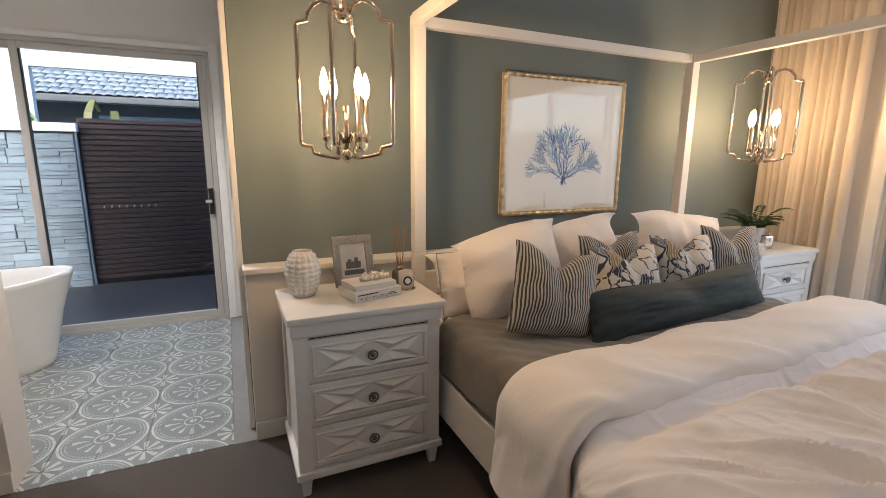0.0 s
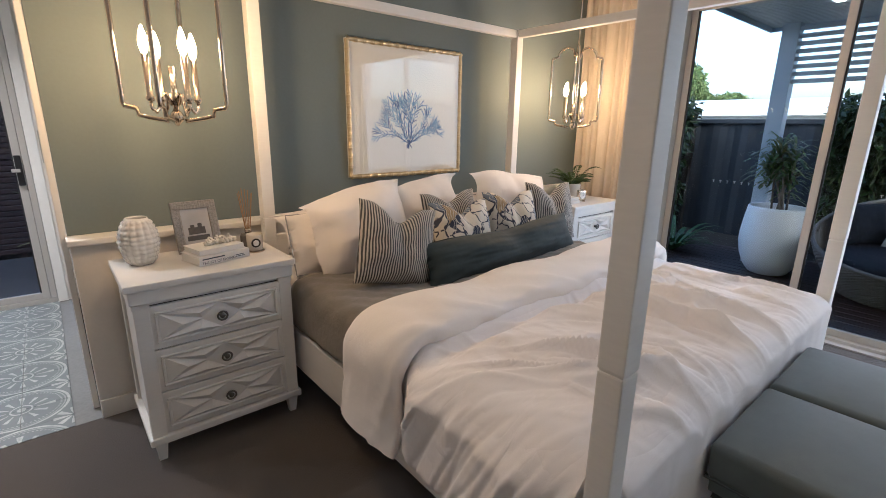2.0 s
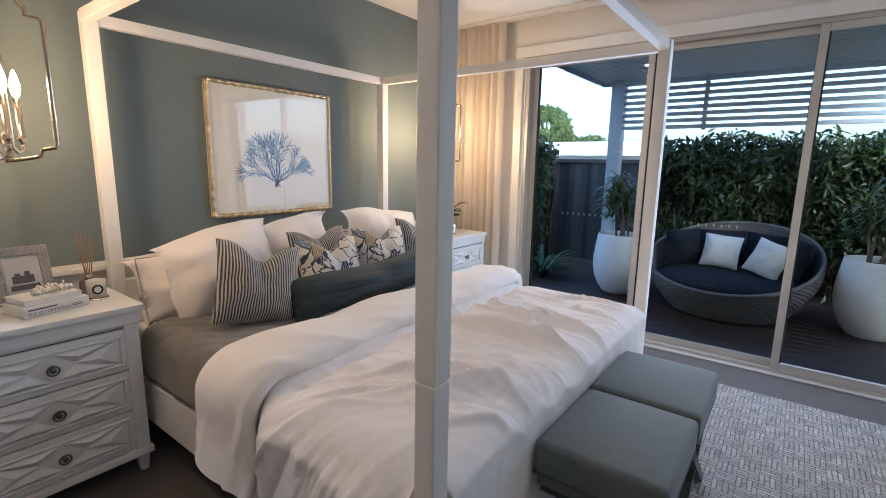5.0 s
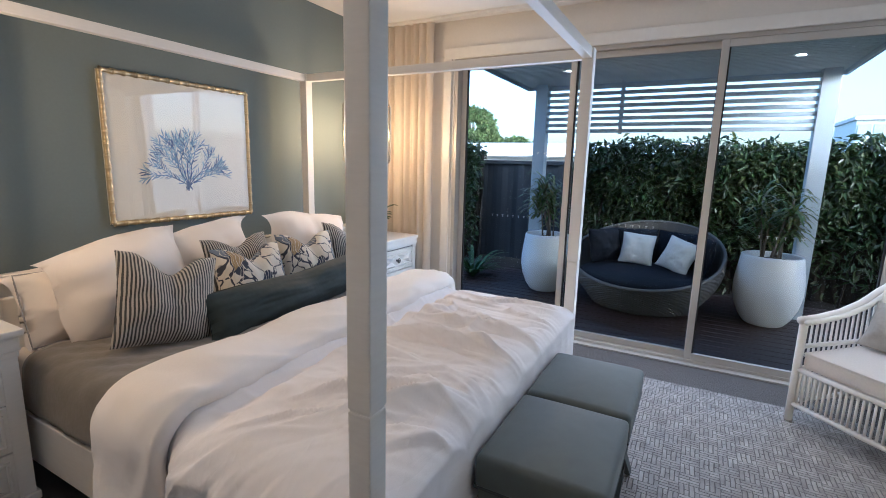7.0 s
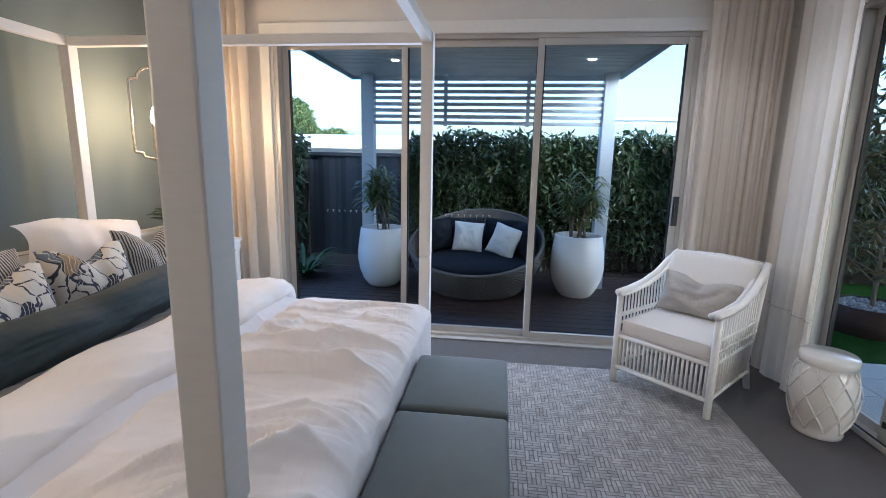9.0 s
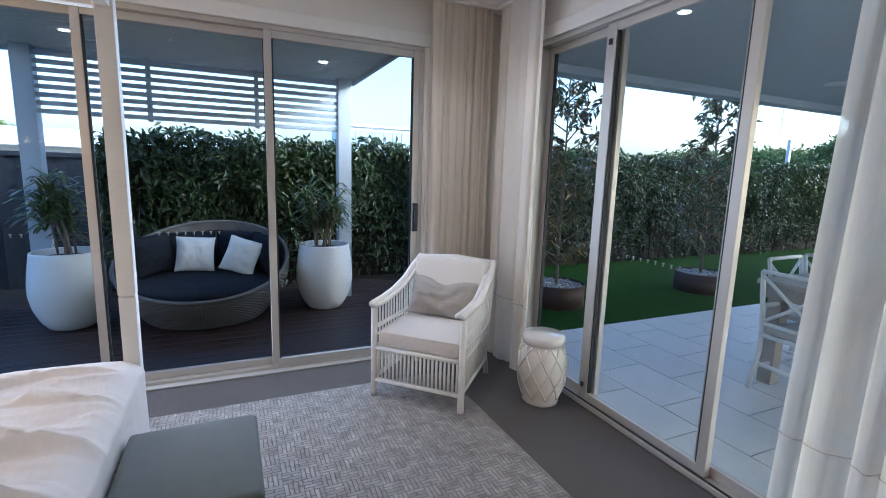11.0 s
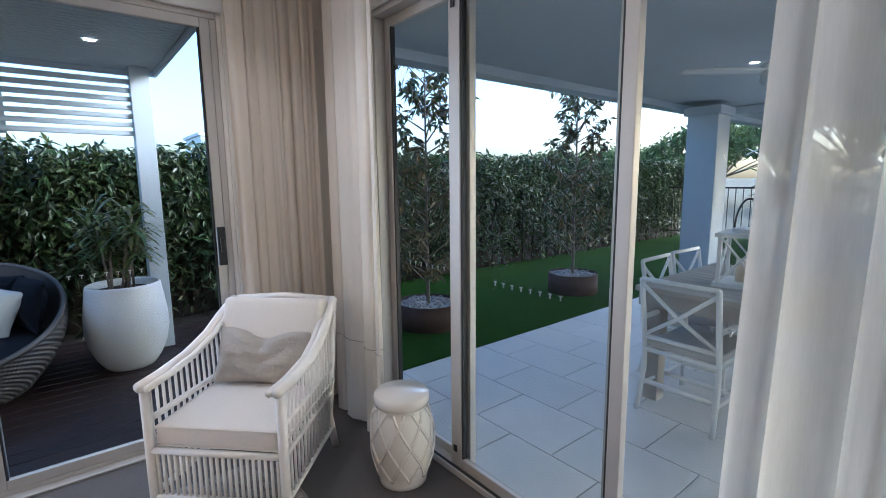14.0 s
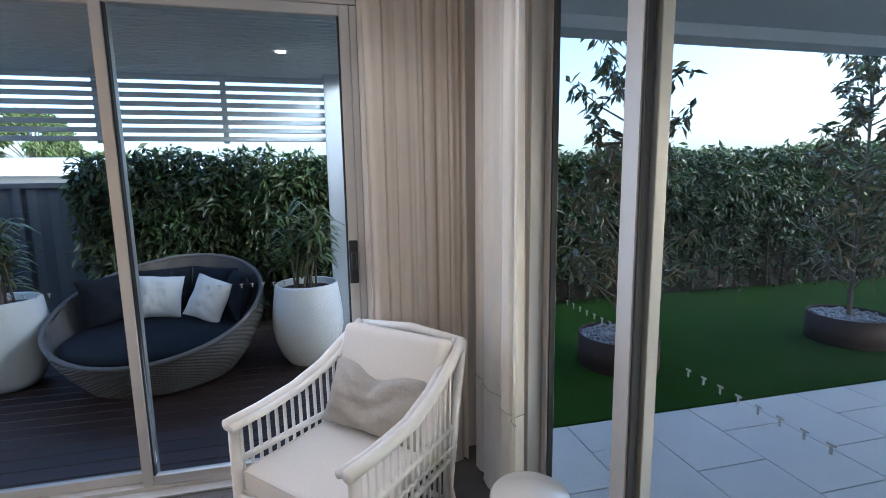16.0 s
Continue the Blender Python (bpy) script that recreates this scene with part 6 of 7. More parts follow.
# ---- ground and deck ----
structure(part("ground", box(-900, 900, -900, 900, -0.40, -0.26), M_GROUND), "bare ground that runs to the horizon", "ground")
deck = structure(thing("deck", "dark red-brown timber deck boards outside the sliding doors", "deck"))
part("deck_frame", box(4.202, 7.04, -2.38, 3.6, -0.25, -0.128), M_MULCH_SHADE, deck)
structure(part("bed_mulch", box(7.05, 8.6, -14, 6, -0.25, -0.12), M_MULCH_SHADE), "dark mulched planting bed along the fence", "ground")
structure(part("lawn", box(4.22, 7.048, -14, -2.385, -0.25, -0.055), M_GRASS), "short green artificial lawn beside the patio", "lawn")
structure(part("patio", box(-4, 4.20, -14, -2.312, -0.25, -0.062), M_GROUT), "pale grey porcelain paved patio", "patio")

# ---- pergola over the deck ----
perg = thing("pergola", "pale grey deck roof on square posts with slatted screen", "pergola", pose(0, 0, 0))
RY0, RY1, RX1, RZ = -1.56, 1.76, 6.50, 2.50
part("roof_slab", box(4.202, RX1, RY0, RY1, RZ + 0.016, RZ + 0.20), M_SOFFIT, perg)
for a in ((RX1, RX1 + 0.03, RY0 - 0.03, RY1 + 0.03), (4.202, RX1, RY0 - 0.03, RY0 - 0.001), (4.202, RX1, RY1 + 0.001, RY1 + 0.03)):
    part("fascia", box(*a, RZ - 0.035, RZ + 0.22, bevel=0.004), M_GREYPAINT, perg)
x = 4.24
while x < RX1 - 0.06:
    part("soffit_rib", box(x, x + 0.048, RY0 + 0.01, RY1 - 0.01, RZ, RZ + 0.015, bevel=0.004, seg=1), M_SOFFIT, perg)
    x += 0.068
for y in (-1.50, 1.445):
    part("post", box(6.27, 6.42, y, y + 0.155, -0.10, RZ - 0.001, bevel=0.006), M_GREYPAINT, perg)
for i in range(8):
    z = 1.895 + i * 0.0745
    part("screen_slat", box(6.300, 6.330, -1.344, 1.444, z, z + 0.043, bevel=0.005, seg=1), M_GREYPAINT, perg)
for y in (-0.49, 0.52):
    part("screen_batten", box(6.332, 6.362, y, y + 0.045, 1.88, 2.498, bevel=0.003, seg=1), M_GREYPAINT, perg)
for y in (1.0, -1.05):
    downlight(pose(5.55, y, RZ - 0.001), 0, "downlights under the outdoor roofs")

# ---- fence, neighbours, far things ----
fence = thing("steel_fence", "charcoal ribbed steel fence behind the hedge", "fence", pose(0, 0, 0))
vs, fs = [], []
ys = np.arange(-14, 6.01, 0.095)
for i, y in enumerate(ys):
    xx = 7.85 + (0.03 if i % 4 in (1, 2) else 0.0)
    vs += [(xx, float(y), -0.3), (xx, float(y), 1.50)]
fs = [(2 * i, 2 * i + 1, 2 * i + 3, 2 * i + 2) for i in range(len(ys) - 1)]
mesh_from("ribbed_sheet", vs, fs, M_FENCE, fence)
part("top_rail", box(7.82, 7.90, -14, 6, 1.50, 1.56, bevel=0.006), M_FENCE, fence)
for y in range(-13, 6, 3):
    part("fence_post", box(7.80, 7.835, y, y + 0.06, -0.3, 1.52), M_FENCE, fence)
side_fence = thing("steel_fence", "charcoal steel return fence beside the deck", "fence", pose(0, 0, 0))
part("return_sheet", box(4.6, 7.84, 5.9, 5.95, -0.3, 1.5), M_FENCE, side_fence)

low = thing("neighbour_shed", "long low neighbouring building with pale metal roof", "building", pose(0, 0, 0))
part("wall", box(15.2, 21, -0.2, 16, -0.25, 1.9), M_RENDER, low)
part("roof", sheet(lambda u, v: (14.6 + u * 3.6, -0.4 + v * 16.8, 1.85 + u * 0.55), 8, 1, thick=0.06), M_NEIGH, low)
far = thing("office_building", "distant pale blue glass office building", "building", pose(0, 0, 0))
part("wall", box(58, 66, -22.5, -12.8, -0.3, 6.6), M_FARBLD, far)
for k in range(8):
    part("window", box(57.9, 57.99, -22.2 + k * 1.18, -21.2 + k * 1.18, 4.6, 6.2), M_DARKGLASS, far)
part("parapet", box(57.7, 66.2, -22.7, -12.6, 6.6, 6.9), M_RENDER, far)


# ---- foliage ----
def leaf_cloud(points, normals, size, rng, name, material, parent, long=1.0):
    """Many small creased leaves at the given points, loosely facing the given ways: one mesh."""
    n = len(points)
    d = normals + rng.normal(0, 0.75, (n, 3))
    d /= np.linalg.norm(d, axis=1)[:, None]
    t = np.cross(d, rng.normal(0, 1, (n, 3)))
    t[:, 2] -= 0.5
    t /= np.linalg.norm(t, axis=1)[:, None]
    s = np.cross(d, t)
    ln = size * rng.uniform(0.6, 1.25, n)[:, None]
    a = points
    b = points + t * ln * 0.5 * long + s * ln * 0.19 + d * ln * 0.05
    c = points + t * ln * long - d * ln * 0.10
    e = points + t * ln * 0.5 * long - s * ln * 0.19 + d * ln * 0.05
    vs = np.stack([a, b, c, e], 1).reshape(-1, 3)
    i = np.arange(n)[:, None] * 4
    fs = np.concatenate([i + [[0, 1, 2]], i + [[0, 2, 3]]], 0)
    return mesh_from(name, vs.tolist(), fs.tolist(), material, parent)


def hedge(label, x0, x1, y0, y1, top, count, seed, size=0.118):
    rng = np.random.default_rng(seed)
    ob = tagged(thing("hedge", label, "hedge"), kind="stuff")
    y = rng.uniform(y0, y1, count)
    z = -0.12 + (top + 0.12) * rng.uniform(0, 1, count) ** 0.42
    bulge = np.array([0.16 * nz(float(b) * 1.6, float(c) * 1.9, seed) + 0.07 * nz(float(b) * 5, float(c) * 5, seed + 3) for b, c in zip(y, z)])
    crest = np.array([0.10 * nz(float(b) * 1.3, 2.0, seed) + 0.08 * nz(float(b) * 4.1, 7.0, seed) for b in y])
    z = np.where(z > 0.4, z + crest * (z / top), z)
    depth = rng.exponential(0.07, count)
    over = np.clip((z - top + 0.25) / 0.3, 0, 1)
    x = x0 - bulge + depth + over * rng.uniform(0, 0.35, count)
    z = z + over * rng.uniform(-0.05, 0.14, count)
    nrm = np.stack([-0.45 + over * 0.3, rng.normal(0, 0.35, count), 1.0 + over * 0.3], 1)
    leaf_cloud(np.stack([x, y, z], 1), nrm, size, rng, "leaves", M_LEAF, ob)
    # Dark sheet added behind the leaves: paints the shade deep in the hedge.
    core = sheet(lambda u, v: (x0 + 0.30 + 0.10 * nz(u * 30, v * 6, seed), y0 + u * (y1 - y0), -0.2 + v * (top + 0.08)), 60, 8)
    part("inner_shade_sheet", core, M_MULCH_SHADE, ob)
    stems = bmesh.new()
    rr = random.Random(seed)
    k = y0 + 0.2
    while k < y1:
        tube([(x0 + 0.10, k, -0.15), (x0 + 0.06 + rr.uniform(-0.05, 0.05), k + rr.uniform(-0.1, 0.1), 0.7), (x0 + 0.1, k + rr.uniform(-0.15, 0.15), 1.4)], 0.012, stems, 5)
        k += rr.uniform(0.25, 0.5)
    # The stems take the sheet's dark colour, shade included.
    part("stems", stems, M_MULCH_SHADE, ob)
    return ob


hedge("dense glossy green hedge behind the deck", 7.14, 7.7, -2.6, 1.22, 1.80, 15000, 3)
hedge("dense glossy green hedge along the lawn", 6.85, 7.5, -14, -2.6, 1.82, 34000, 5)
hedge("tall glossy shrub by the fence beside the deck", 7.1, 7.6, 2.78, 3.9, 1.80, 5500, 8)


def crown_tree(label, base, height, spread, seed, size, count):
    ob = thing("tree", label, "tree", pose(*base))
    rng = np.random.default_rng(seed)
    rr = random.Random(seed)
    trunk = bmesh.new()
    tube([(0, 0, -0.3), (0.1, 0, height * 0.3), (0, 0.1, height * 0.7)], height * 0.025, trunk, 8, taper=lambda t: 1 - 0.6 * t)
    pts, nrm = [], []
    for k in range(46):
        a, e = rr.uniform(0, 2 * math.pi), rr.uniform(0.0, 1.45)
        c = Vector((math.cos(a) * math.cos(e) * spread, math.sin(a) * math.cos(e) * spread, height * 0.55 + math.sin(e) * height * 0.40)) * 1.0
        tube([(0, 0, height * 0.4), tuple(c * 0.5 + Vector((0, 0, height * 0.22))), tuple(c)], height * 0.008, trunk, 5, taper=lambda t: 1 - 0.7 * t)
        m = count // 46
        q = rng.normal(0, 1, (m, 3))
        q /= np.linalg.norm(q, axis=1)[:, None]
        pts.append(np.array(c) + q * np.array([1, 1, 0.6]) * spread * 0.26 * rng.uniform(0.5, 1, (m, 1)))
        nrm.append(q)
    part("trunk", trunk, M_BARK, ob)
    leaf_cloud(np.concatenate(pts), np.concatenate(nrm), size, rng, "crown", M_TREE, ob)
    return ob


crown_tree("broad green tree far beyond the fence", (38, 17.5, 0), 6.4, 2.4, 2, 0.42, 9000)
crown_tree("low green tree far beyond the fence", (46, 16.2, -0.5), 4.8, 2.6, 3, 0.42, 6000)
crown_tree("round green tree far beyond the hedge", (48, 2.6, -0.8), 4.9, 2.6, 4, 0.42, 5000)
for i, (x, y, h, s) in enumerate(((40, -34, 5.0, 5.5), (36, -46, 5.4, 6.5), (44, -24, 4.6, 5.0), (26, -44, 5.2, 5.5), (16, -40, 6.5, 5.0), (7, -34, 7.5, 5.0))):
    crown_tree("broad green tree far beyond the lawn", (x, y, -1.2), h, s, 60 + i, 0.55, 5200)


# ---- planters on the deck ----
def planter(label, m, seed, lean):
    ob = thing("planter", label, "planter", m, "planters on the deck")
    part("pot", lathe([(0, 0), (0.17, 0), (0.185, 0.010), (0.235, 0.08), (0.285, 0.20), (0.310, 0.33), (0.308, 0.45), (0.292, 0.58), (0.274, 0.705), (0.272, 0.722), (0.262, 0.730), (0.248, 0.722), (0.255, 0.66), (0, 0.65)], 48), M_POT, ob, "white glazed pot", True)
    part("soil", lathe([(0, 0.670), (0.253, 0.665)], 28), M_SOIL, ob)
    rr = random.Random(seed)
    vs, fs = [], []
    for k in range(9):
        a = rr.uniform(0, 2 * math.pi)
        top = Vector((rr.uniform(-0.16, 0.16) + lean, rr.uniform(-0.16, 0.16), rr.uniform(1.00, 1.36)))
        part("cane", tube([(0.10 * math.cos(a), 0.10 * math.sin(a), 0.65), tuple(top * 0.5 + Vector((0.05 * math.cos(a), 0.05 * math.sin(a), 0.40))), tuple(top)], 0.011, seg=6, taper=lambda t: 1 - 0.4 * t), M_BARK, ob, "", True)
        for q in range(30):
            b, ln, rise = rr.uniform(0, 2 * math.pi), rr.uniform(0.15, 0.29), rr.uniform(0.2, 2.0)
            d = Vector((math.cos(b), math.sin(b), 0))
            s = Vector((-d.y, d.x, 0))
            p0 = top + Vector((0, 0, rr.uniform(-0.22, 0.05)))
            b0 = len(vs)
            for i in range(5):
                t = i / 4
                p = p0 + d * ln * t + Vector((0, 0, ln * (rise * t - (0.55 + 0.4 * rise) * t * t)))
                w = 0.024 * (0.45 + 0.75 * math.sin(math.pi * (0.1 + 0.88 * t)))
                vs += [tuple(p - s * w / 2), tuple(p + s * w / 2)]
            fs += [(b0 + 2 * i, b0 + 2 * i + 1, b0 + 2 * i + 3, b0 + 2 * i + 2) for i in range(4)]
    mesh_from("leaves", vs, fs, M_PALM, ob)
    return ob


planter("tall white glazed planter with spiky green plant on the deck", pose(6.02, 1.26, -0.10), 5, 0.0)
planter("tall white glazed planter with spiky green plant on the deck", pose(5.96, -1.115, -0.10), 9, 0.03)
strap_plant("dark green cycad beside the deck", pose(6.15, 2.35, -0.10), 44, 0.62, 0.05, M_FERN, 1.0, 77, 1.25)
strap_plant("yellow-green young plant in the bed behind the daybed", pose(6.92, 0.45, -0.10), 16, 0.7, 0.06, M_PALM, 0.5, 78, 2.4)

# ---- round wicker daybed ----
bedr = thing("daybed", "round charcoal wicker daybed with navy cushion on the deck", "daybed", pose(5.98, 0.09, -0.10, 0, 0, -8))
RAD = 0.80


def rim(a):
    """Height of the shell's rim: low towards the house, high at the back."""
    back = (1 + math.cos(a)) / 2
    return 0.33 + 0.57 * back ** 1.1


def shell(u, v):
    a = u * 2 * math.pi
    h = rim(a)
    z = 0.02 + v * (h - 0.02)
    t = z / 0.8
    r = RAD * (0.66 + 0.34 * math.sin(min(1.0, t * 1.55) * math.pi / 2)) + 0.04 * max(0, t - 0.5)
    wv = 0.010 * math.sin(u * 150 * math.pi + math.pi * int(v * 25.99))
    return (r + wv) * math.cos(a), (r + wv) * math.sin(a), z


part("inner_lining", sheet(lambda u, v: tuple(c * (0.972 if i < 2 else 1) for i, c in enumerate(shell(u, v))), 96, 12), M_WICKER, bedr, "", True)
part("wicker_shell", sheet(shell, 600, 78), M_WICKER, bedr, "woven charcoal wicker", True)
part("rim", tube([(lambda p: (p[0] * 0.995, p[1] * 0.995, p[2] + 0.004))(shell(i / 72, 1.0)) for i in range(72)], 0.020, closed=True, seg=8), M_WICKER, bedr, "", True)
part("base", lathe([(0, 0.0), (0.45, 0.0), (0.47, 0.02), (0.63, 0.28), (0, 0.28)], 40), M_WICKER, bedr, "", True)
part("seat_pad", lathe([(0, 0.27), (0.67, 0.27), (0.71, 0.30), (0.71, 0.37), (0.67, 0.40), (0.35, 0.412), (0, 0.415)], 48), M_NAVY, bedr, "navy round seat pad", True)
for ang, tilt in ((-62, 4), (-22, 0), (24, 0), (64, -4)):
    a = radians(ang)
    ob = thing("back_cushion", "navy back cushion leaning inside the daybed", "cushion", pose(5.98, 0.09, -0.10, 0, 0, -8) @ pose(0.56 * math.cos(a), 0.56 * math.sin(a), 0.405, 0, 0, ang - 90) @ pose(0, 0, 0, -12), "cushions on the daybed")
    part("cushion_cover", pillow_mesh(0.54, 0.42, 0.18, seed=ang * 0.1), M_NAVY, ob, smooth=True)
for lx, ly, rr, rz in ((0.26, 0.17, 3, -84), (0.14, -0.25, 14, -112)):
    ob = thing("scatter_cushion", "pale grey square scatter cushion on the daybed", "cushion", pose(5.98, 0.09, -0.10, 0, 0, -8) @ pose(lx, ly, 0.415, 0, 0, rz) @ pose(0, 0, 0, -22, rr, 0), "cushions on the daybed")
    part("cushion_cover", pillow_mesh(0.39, 0.39, 0.15, seed=rr * 0.2), M_PALECUSH, ob, smooth=True)

# ---- covered patio ----
proof = thing("patio_roof", "pale grey roof over the patio with a deep edge beam", "patio roof", pose(0, 0, 0))
part("patio_ceiling", box(-4, 4.45, -14, -2.318, 2.52, 2.60), M_PATIOCEIL, proof)
part("edge_beam", box(4.46, 4.66, -14, -2.0, 2.44, 2.75, bevel=0.006), M_PATIOCEIL, proof)
part("edge_beam", box(-4, 4.455, -9.0, -8.75, 2.40, 2.515, bevel=0.006), M_PATIOCEIL, proof)
for x, y in ((2.93, -2.86), (2.9, -5.9), (1.2, -4.2)):
    downlight(pose(x, y, 2.519), 0, "downlights under the outdoor roofs")
col = thing("column", "wide pale blue-grey square patio column", "column", pose(4.12, -8.0, -0.062))
part("shaft", box(-0.205, 0.205, -0.205, 0.205, 0, 2.39, bevel=0.008), M_GREYPAINT, col)
part("capital", box(-0.245, 0.245, -0.245, 0.245, 2.391, 2.50, bevel=0.008), M_GREYPAINT, col)
post2 = thing("column", "slender pale patio post at the far end", "column", pose(3.9, -11.6, -0.062))
part("shaft", box(-0.11, 0.11, -0.11, 0.11, 0.90, 2.58, bevel=0.006), M_GREYPAINT, post2)
wall2 = thing("low_wall", "low pale boarded wall at the patio's far end", "garden wall", pose(2.4, -11.6, -0.062))
part("wall_body", box(-3.0, 1.75, -0.1, 0.1, 0, 0.84), M_GREYPAINT, wall2)
part("wall_cap", box(-3.05, 1.80, -0.16, 0.16, 0.842, 0.90, bevel=0.006), M_RENDER, wall2, "white capping")
rail = thing("railing", "black metal railing behind the low wall", "railing", pose(0, -12.6, -0.062))
part("rail_bar", box(-1, 7, -0.02, 0.02, 1.28, 1.32), M_BLACK, rail)
for k in range(50):
    part("baluster", box(-0.9 + k * 0.155, -0.885 + k * 0.155, -0.008, 0.008, 0.25, 1.28), M_BLACK, rail)
part("rail_bar", box(-1, 7, -0.02, 0.02, 0.22, 0.25), M_BLACK, rail)
hedge2 = strap_plant("tall broad-leaved garden plants behind the patio", pose(4.4, -14.0, -0.2), 60, 2.2, 0.22, M_PALM, 0.8, 91, 2.2)
strap_plant("tall broad-leaved garden plants behind the patio", pose(2.4, -14.3, -0.2), 60, 2.4, 0.24, M_PALM, 0.8, 92, 2.2)

fan = thing("ceiling_fan", "pale ceiling fan with broad blades under the patio roof", "ceiling fan", pose(2.38, -4.75, 0))
part("down_rod", tube([(0, 0, 2.27), (0, 0, 2.519)], 0.014, seg=10), M_OUTWHITE, fan, "", True)
part("motor", lathe([(0, 2.16), (0.07, 2.165), (0.10, 2.20), (0.09, 2.25), (0.03, 2.28), (0, 2.28)], 28), M_OUTWHITE, fan, "", True)
for k in range(3):
    a = k * 120 + 50
    part("blade", sheet(lambda u, v: (0.09 + u * 0.56, (v - 0.5) * (0.09 + 0.07 * math.sin(math.pi * min(1, u * 1.1))), 2.205 + 0.012 * (v - 0.5)), 12, 3, thick=0.008), M_OUTWHITE, fan, "", True, pose(0, 0, 0, 0, 0, a))

table = thing("outdoor_table", "weathered grey slatted timber outdoor dining table", "table", pose(1.75, -4.42, -0.062))
TW, TD = 2.10, 1.30
n = 13
for i in range(n):
    y = -TD / 2 + (i + 0.5) * TD / n
    part("top_slat", box(-TW / 2, TW / 2, y - TD / n / 2 + 0.003, y + TD / n / 2 - 0.003, 0.775, 0.812, bevel=0.003, seg=1), M_TEAK, table)
for y in (-TD / 2 + 0.02, TD / 2 - 0.05):
    part("apron", box(-TW / 2 + 0.02, TW / 2 - 0.02, y, y + 0.03, 0.68, 0.774), M_TEAK, table)
for x in (-TW / 2 + 0.02, TW / 2 - 0.05):
    part("apron", box(x, x + 0.03, -TD / 2 + 0.052, TD / 2 - 0.052, 0.68, 0.774), M_TEAK, table)
for x in (-TW / 2 + 0.06, TW / 2 - 0.16):
    for y in (-TD / 2 + 0.06, TD / 2 - 0.16):
        part("leg", box(x, x + 0.1, y, y + 0.1, 0, 0.774, bevel=0.006), M_TEAK, table)


def dining_chair(label, m):
    ob = thing("outdoor_chair", label, "chair", m, "chairs round the outdoor table")
    w, d = 0.23, 0.27
    for sx in (-1, 1):
        part("back_leg", tube([(sx * (w + 0.01), d + 0.05, 0), (sx * w, d - 0.01, 0.30), (sx * w, d, 0.46), (sx * w, d + 0.07, 0.90)], 0.017, seg=8), M_OUTWHITE, ob, "", True)
        part("front_leg", tube([(sx * w, -d, 0), (sx * w, -d, 0.62)], 0.016, seg=8), M_OUTWHITE, ob, "", True)
        part("arm", tube([(sx * w, -d - 0.02, 0.62), (sx * w, 0, 0.645), (sx * w, d + 0.025, 0.64)], 0.016, seg=8), M_OUTWHITE, ob, "", True)
        part("side_rail", tube([(sx * w, -d, 0.42), (sx * w, d, 0.42)], 0.014, seg=8), M_OUTWHITE, ob, "", True)
        part("side_rail", tube([(sx * w, -d, 0.18), (sx * w, d, 0.18)], 0.012, seg=8), M_OUTWHITE, ob, "", True)
        part("back_cross", tube([(sx * w, d + 0.068, 0.87), (0, d + 0.045, 0.68), (-sx * w, d + 0.01, 0.52)], 0.012, seg=8), M_OUTWHITE, ob, "", True)
    for y, z in ((d + 0.07, 0.90), (d + 0.008, 0.51), (d, 0.42), (-d, 0.42), (d, 0.20), (0.0, 0.18)):
        part("cross_rail", tube([(-w, y, z), (w, y, z)], 0.015, seg=8), M_OUTWHITE, ob, "", True)
    part("seat_pad", cushion_bm(w - 0.01, d - 0.01, 0.436, 0.485, 0.012, 0.015), M_SLING, ob, "pale grey seat pad", True)
    return ob


c0 = dining_chair("white metal cross-backed outdoor chair at the table", pose(2.43, -3.95, -0.062, 0, 0, -2))
for m in (pose(2.66, -4.46, -0.062, 0, 0, -88), pose(2.68, -5.00, -0.062, 0, 0, -92), pose(1.55, -3.95, -0.062, 0, 0, 3), pose(1.6, -5.05, -0.062, 0, 0, 180)):
    copy_thing(c0, m)

lan = thing("lantern", "white timber lantern with a cream candle on the table", "lantern", pose(2.32, -4.28, 0.75, 0, 0, 8))
for sx in (-1, 1):
    for sy in (-1, 1):
        part("corner_post", box(sx * 0.125 - 0.012, sx * 0.125 + 0.012, sy * 0.125 - 0.012, sy * 0.125 + 0.012, 0.03, 0.33, bevel=0.003), M_OUTWHITE, lan)
part("base", box(-0.155, 0.155, -0.155, 0.155, 0, 0.03, bevel=0.004), M_OUTWHITE, lan)
part("top", box(-0.155, 0.155, -0.155, 0.155, 0.331, 0.358, bevel=0.004), M_OUTWHITE, lan)
part("chimney", lathe([(0, 0.358), (0.085, 0.358), (0.085, 0.385), (0, 0.39)], 24), M_OUTWHITE, lan)
for k in range(4):
    for s in (-1, 1):
        part("cross_bar", tube([(s * 0.118, -0.126, 0.04), (-s * 0.118, -0.126, 0.325)], 0.008, seg=4), M_OUTWHITE, lan, "", False, pose(0, 0, 0, 0, 0, 90 * k))
part("candle", lathe([(0, 0.031), (0.05, 0.031), (0.05, 0.17), (0.045, 0.175), (0, 0.172)], 24), M_CANDLEWAX, lan, "thick cream candle", True)
part("carry_loop", tube([(0.075 * math.cos(a), 0, 0.38 + 0.20 * math.sin(a)) for a in [math.pi * i / 16 for i in range(17)]], 0.007, seg=6), M_BLACK, lan, "black carrying loop", True)


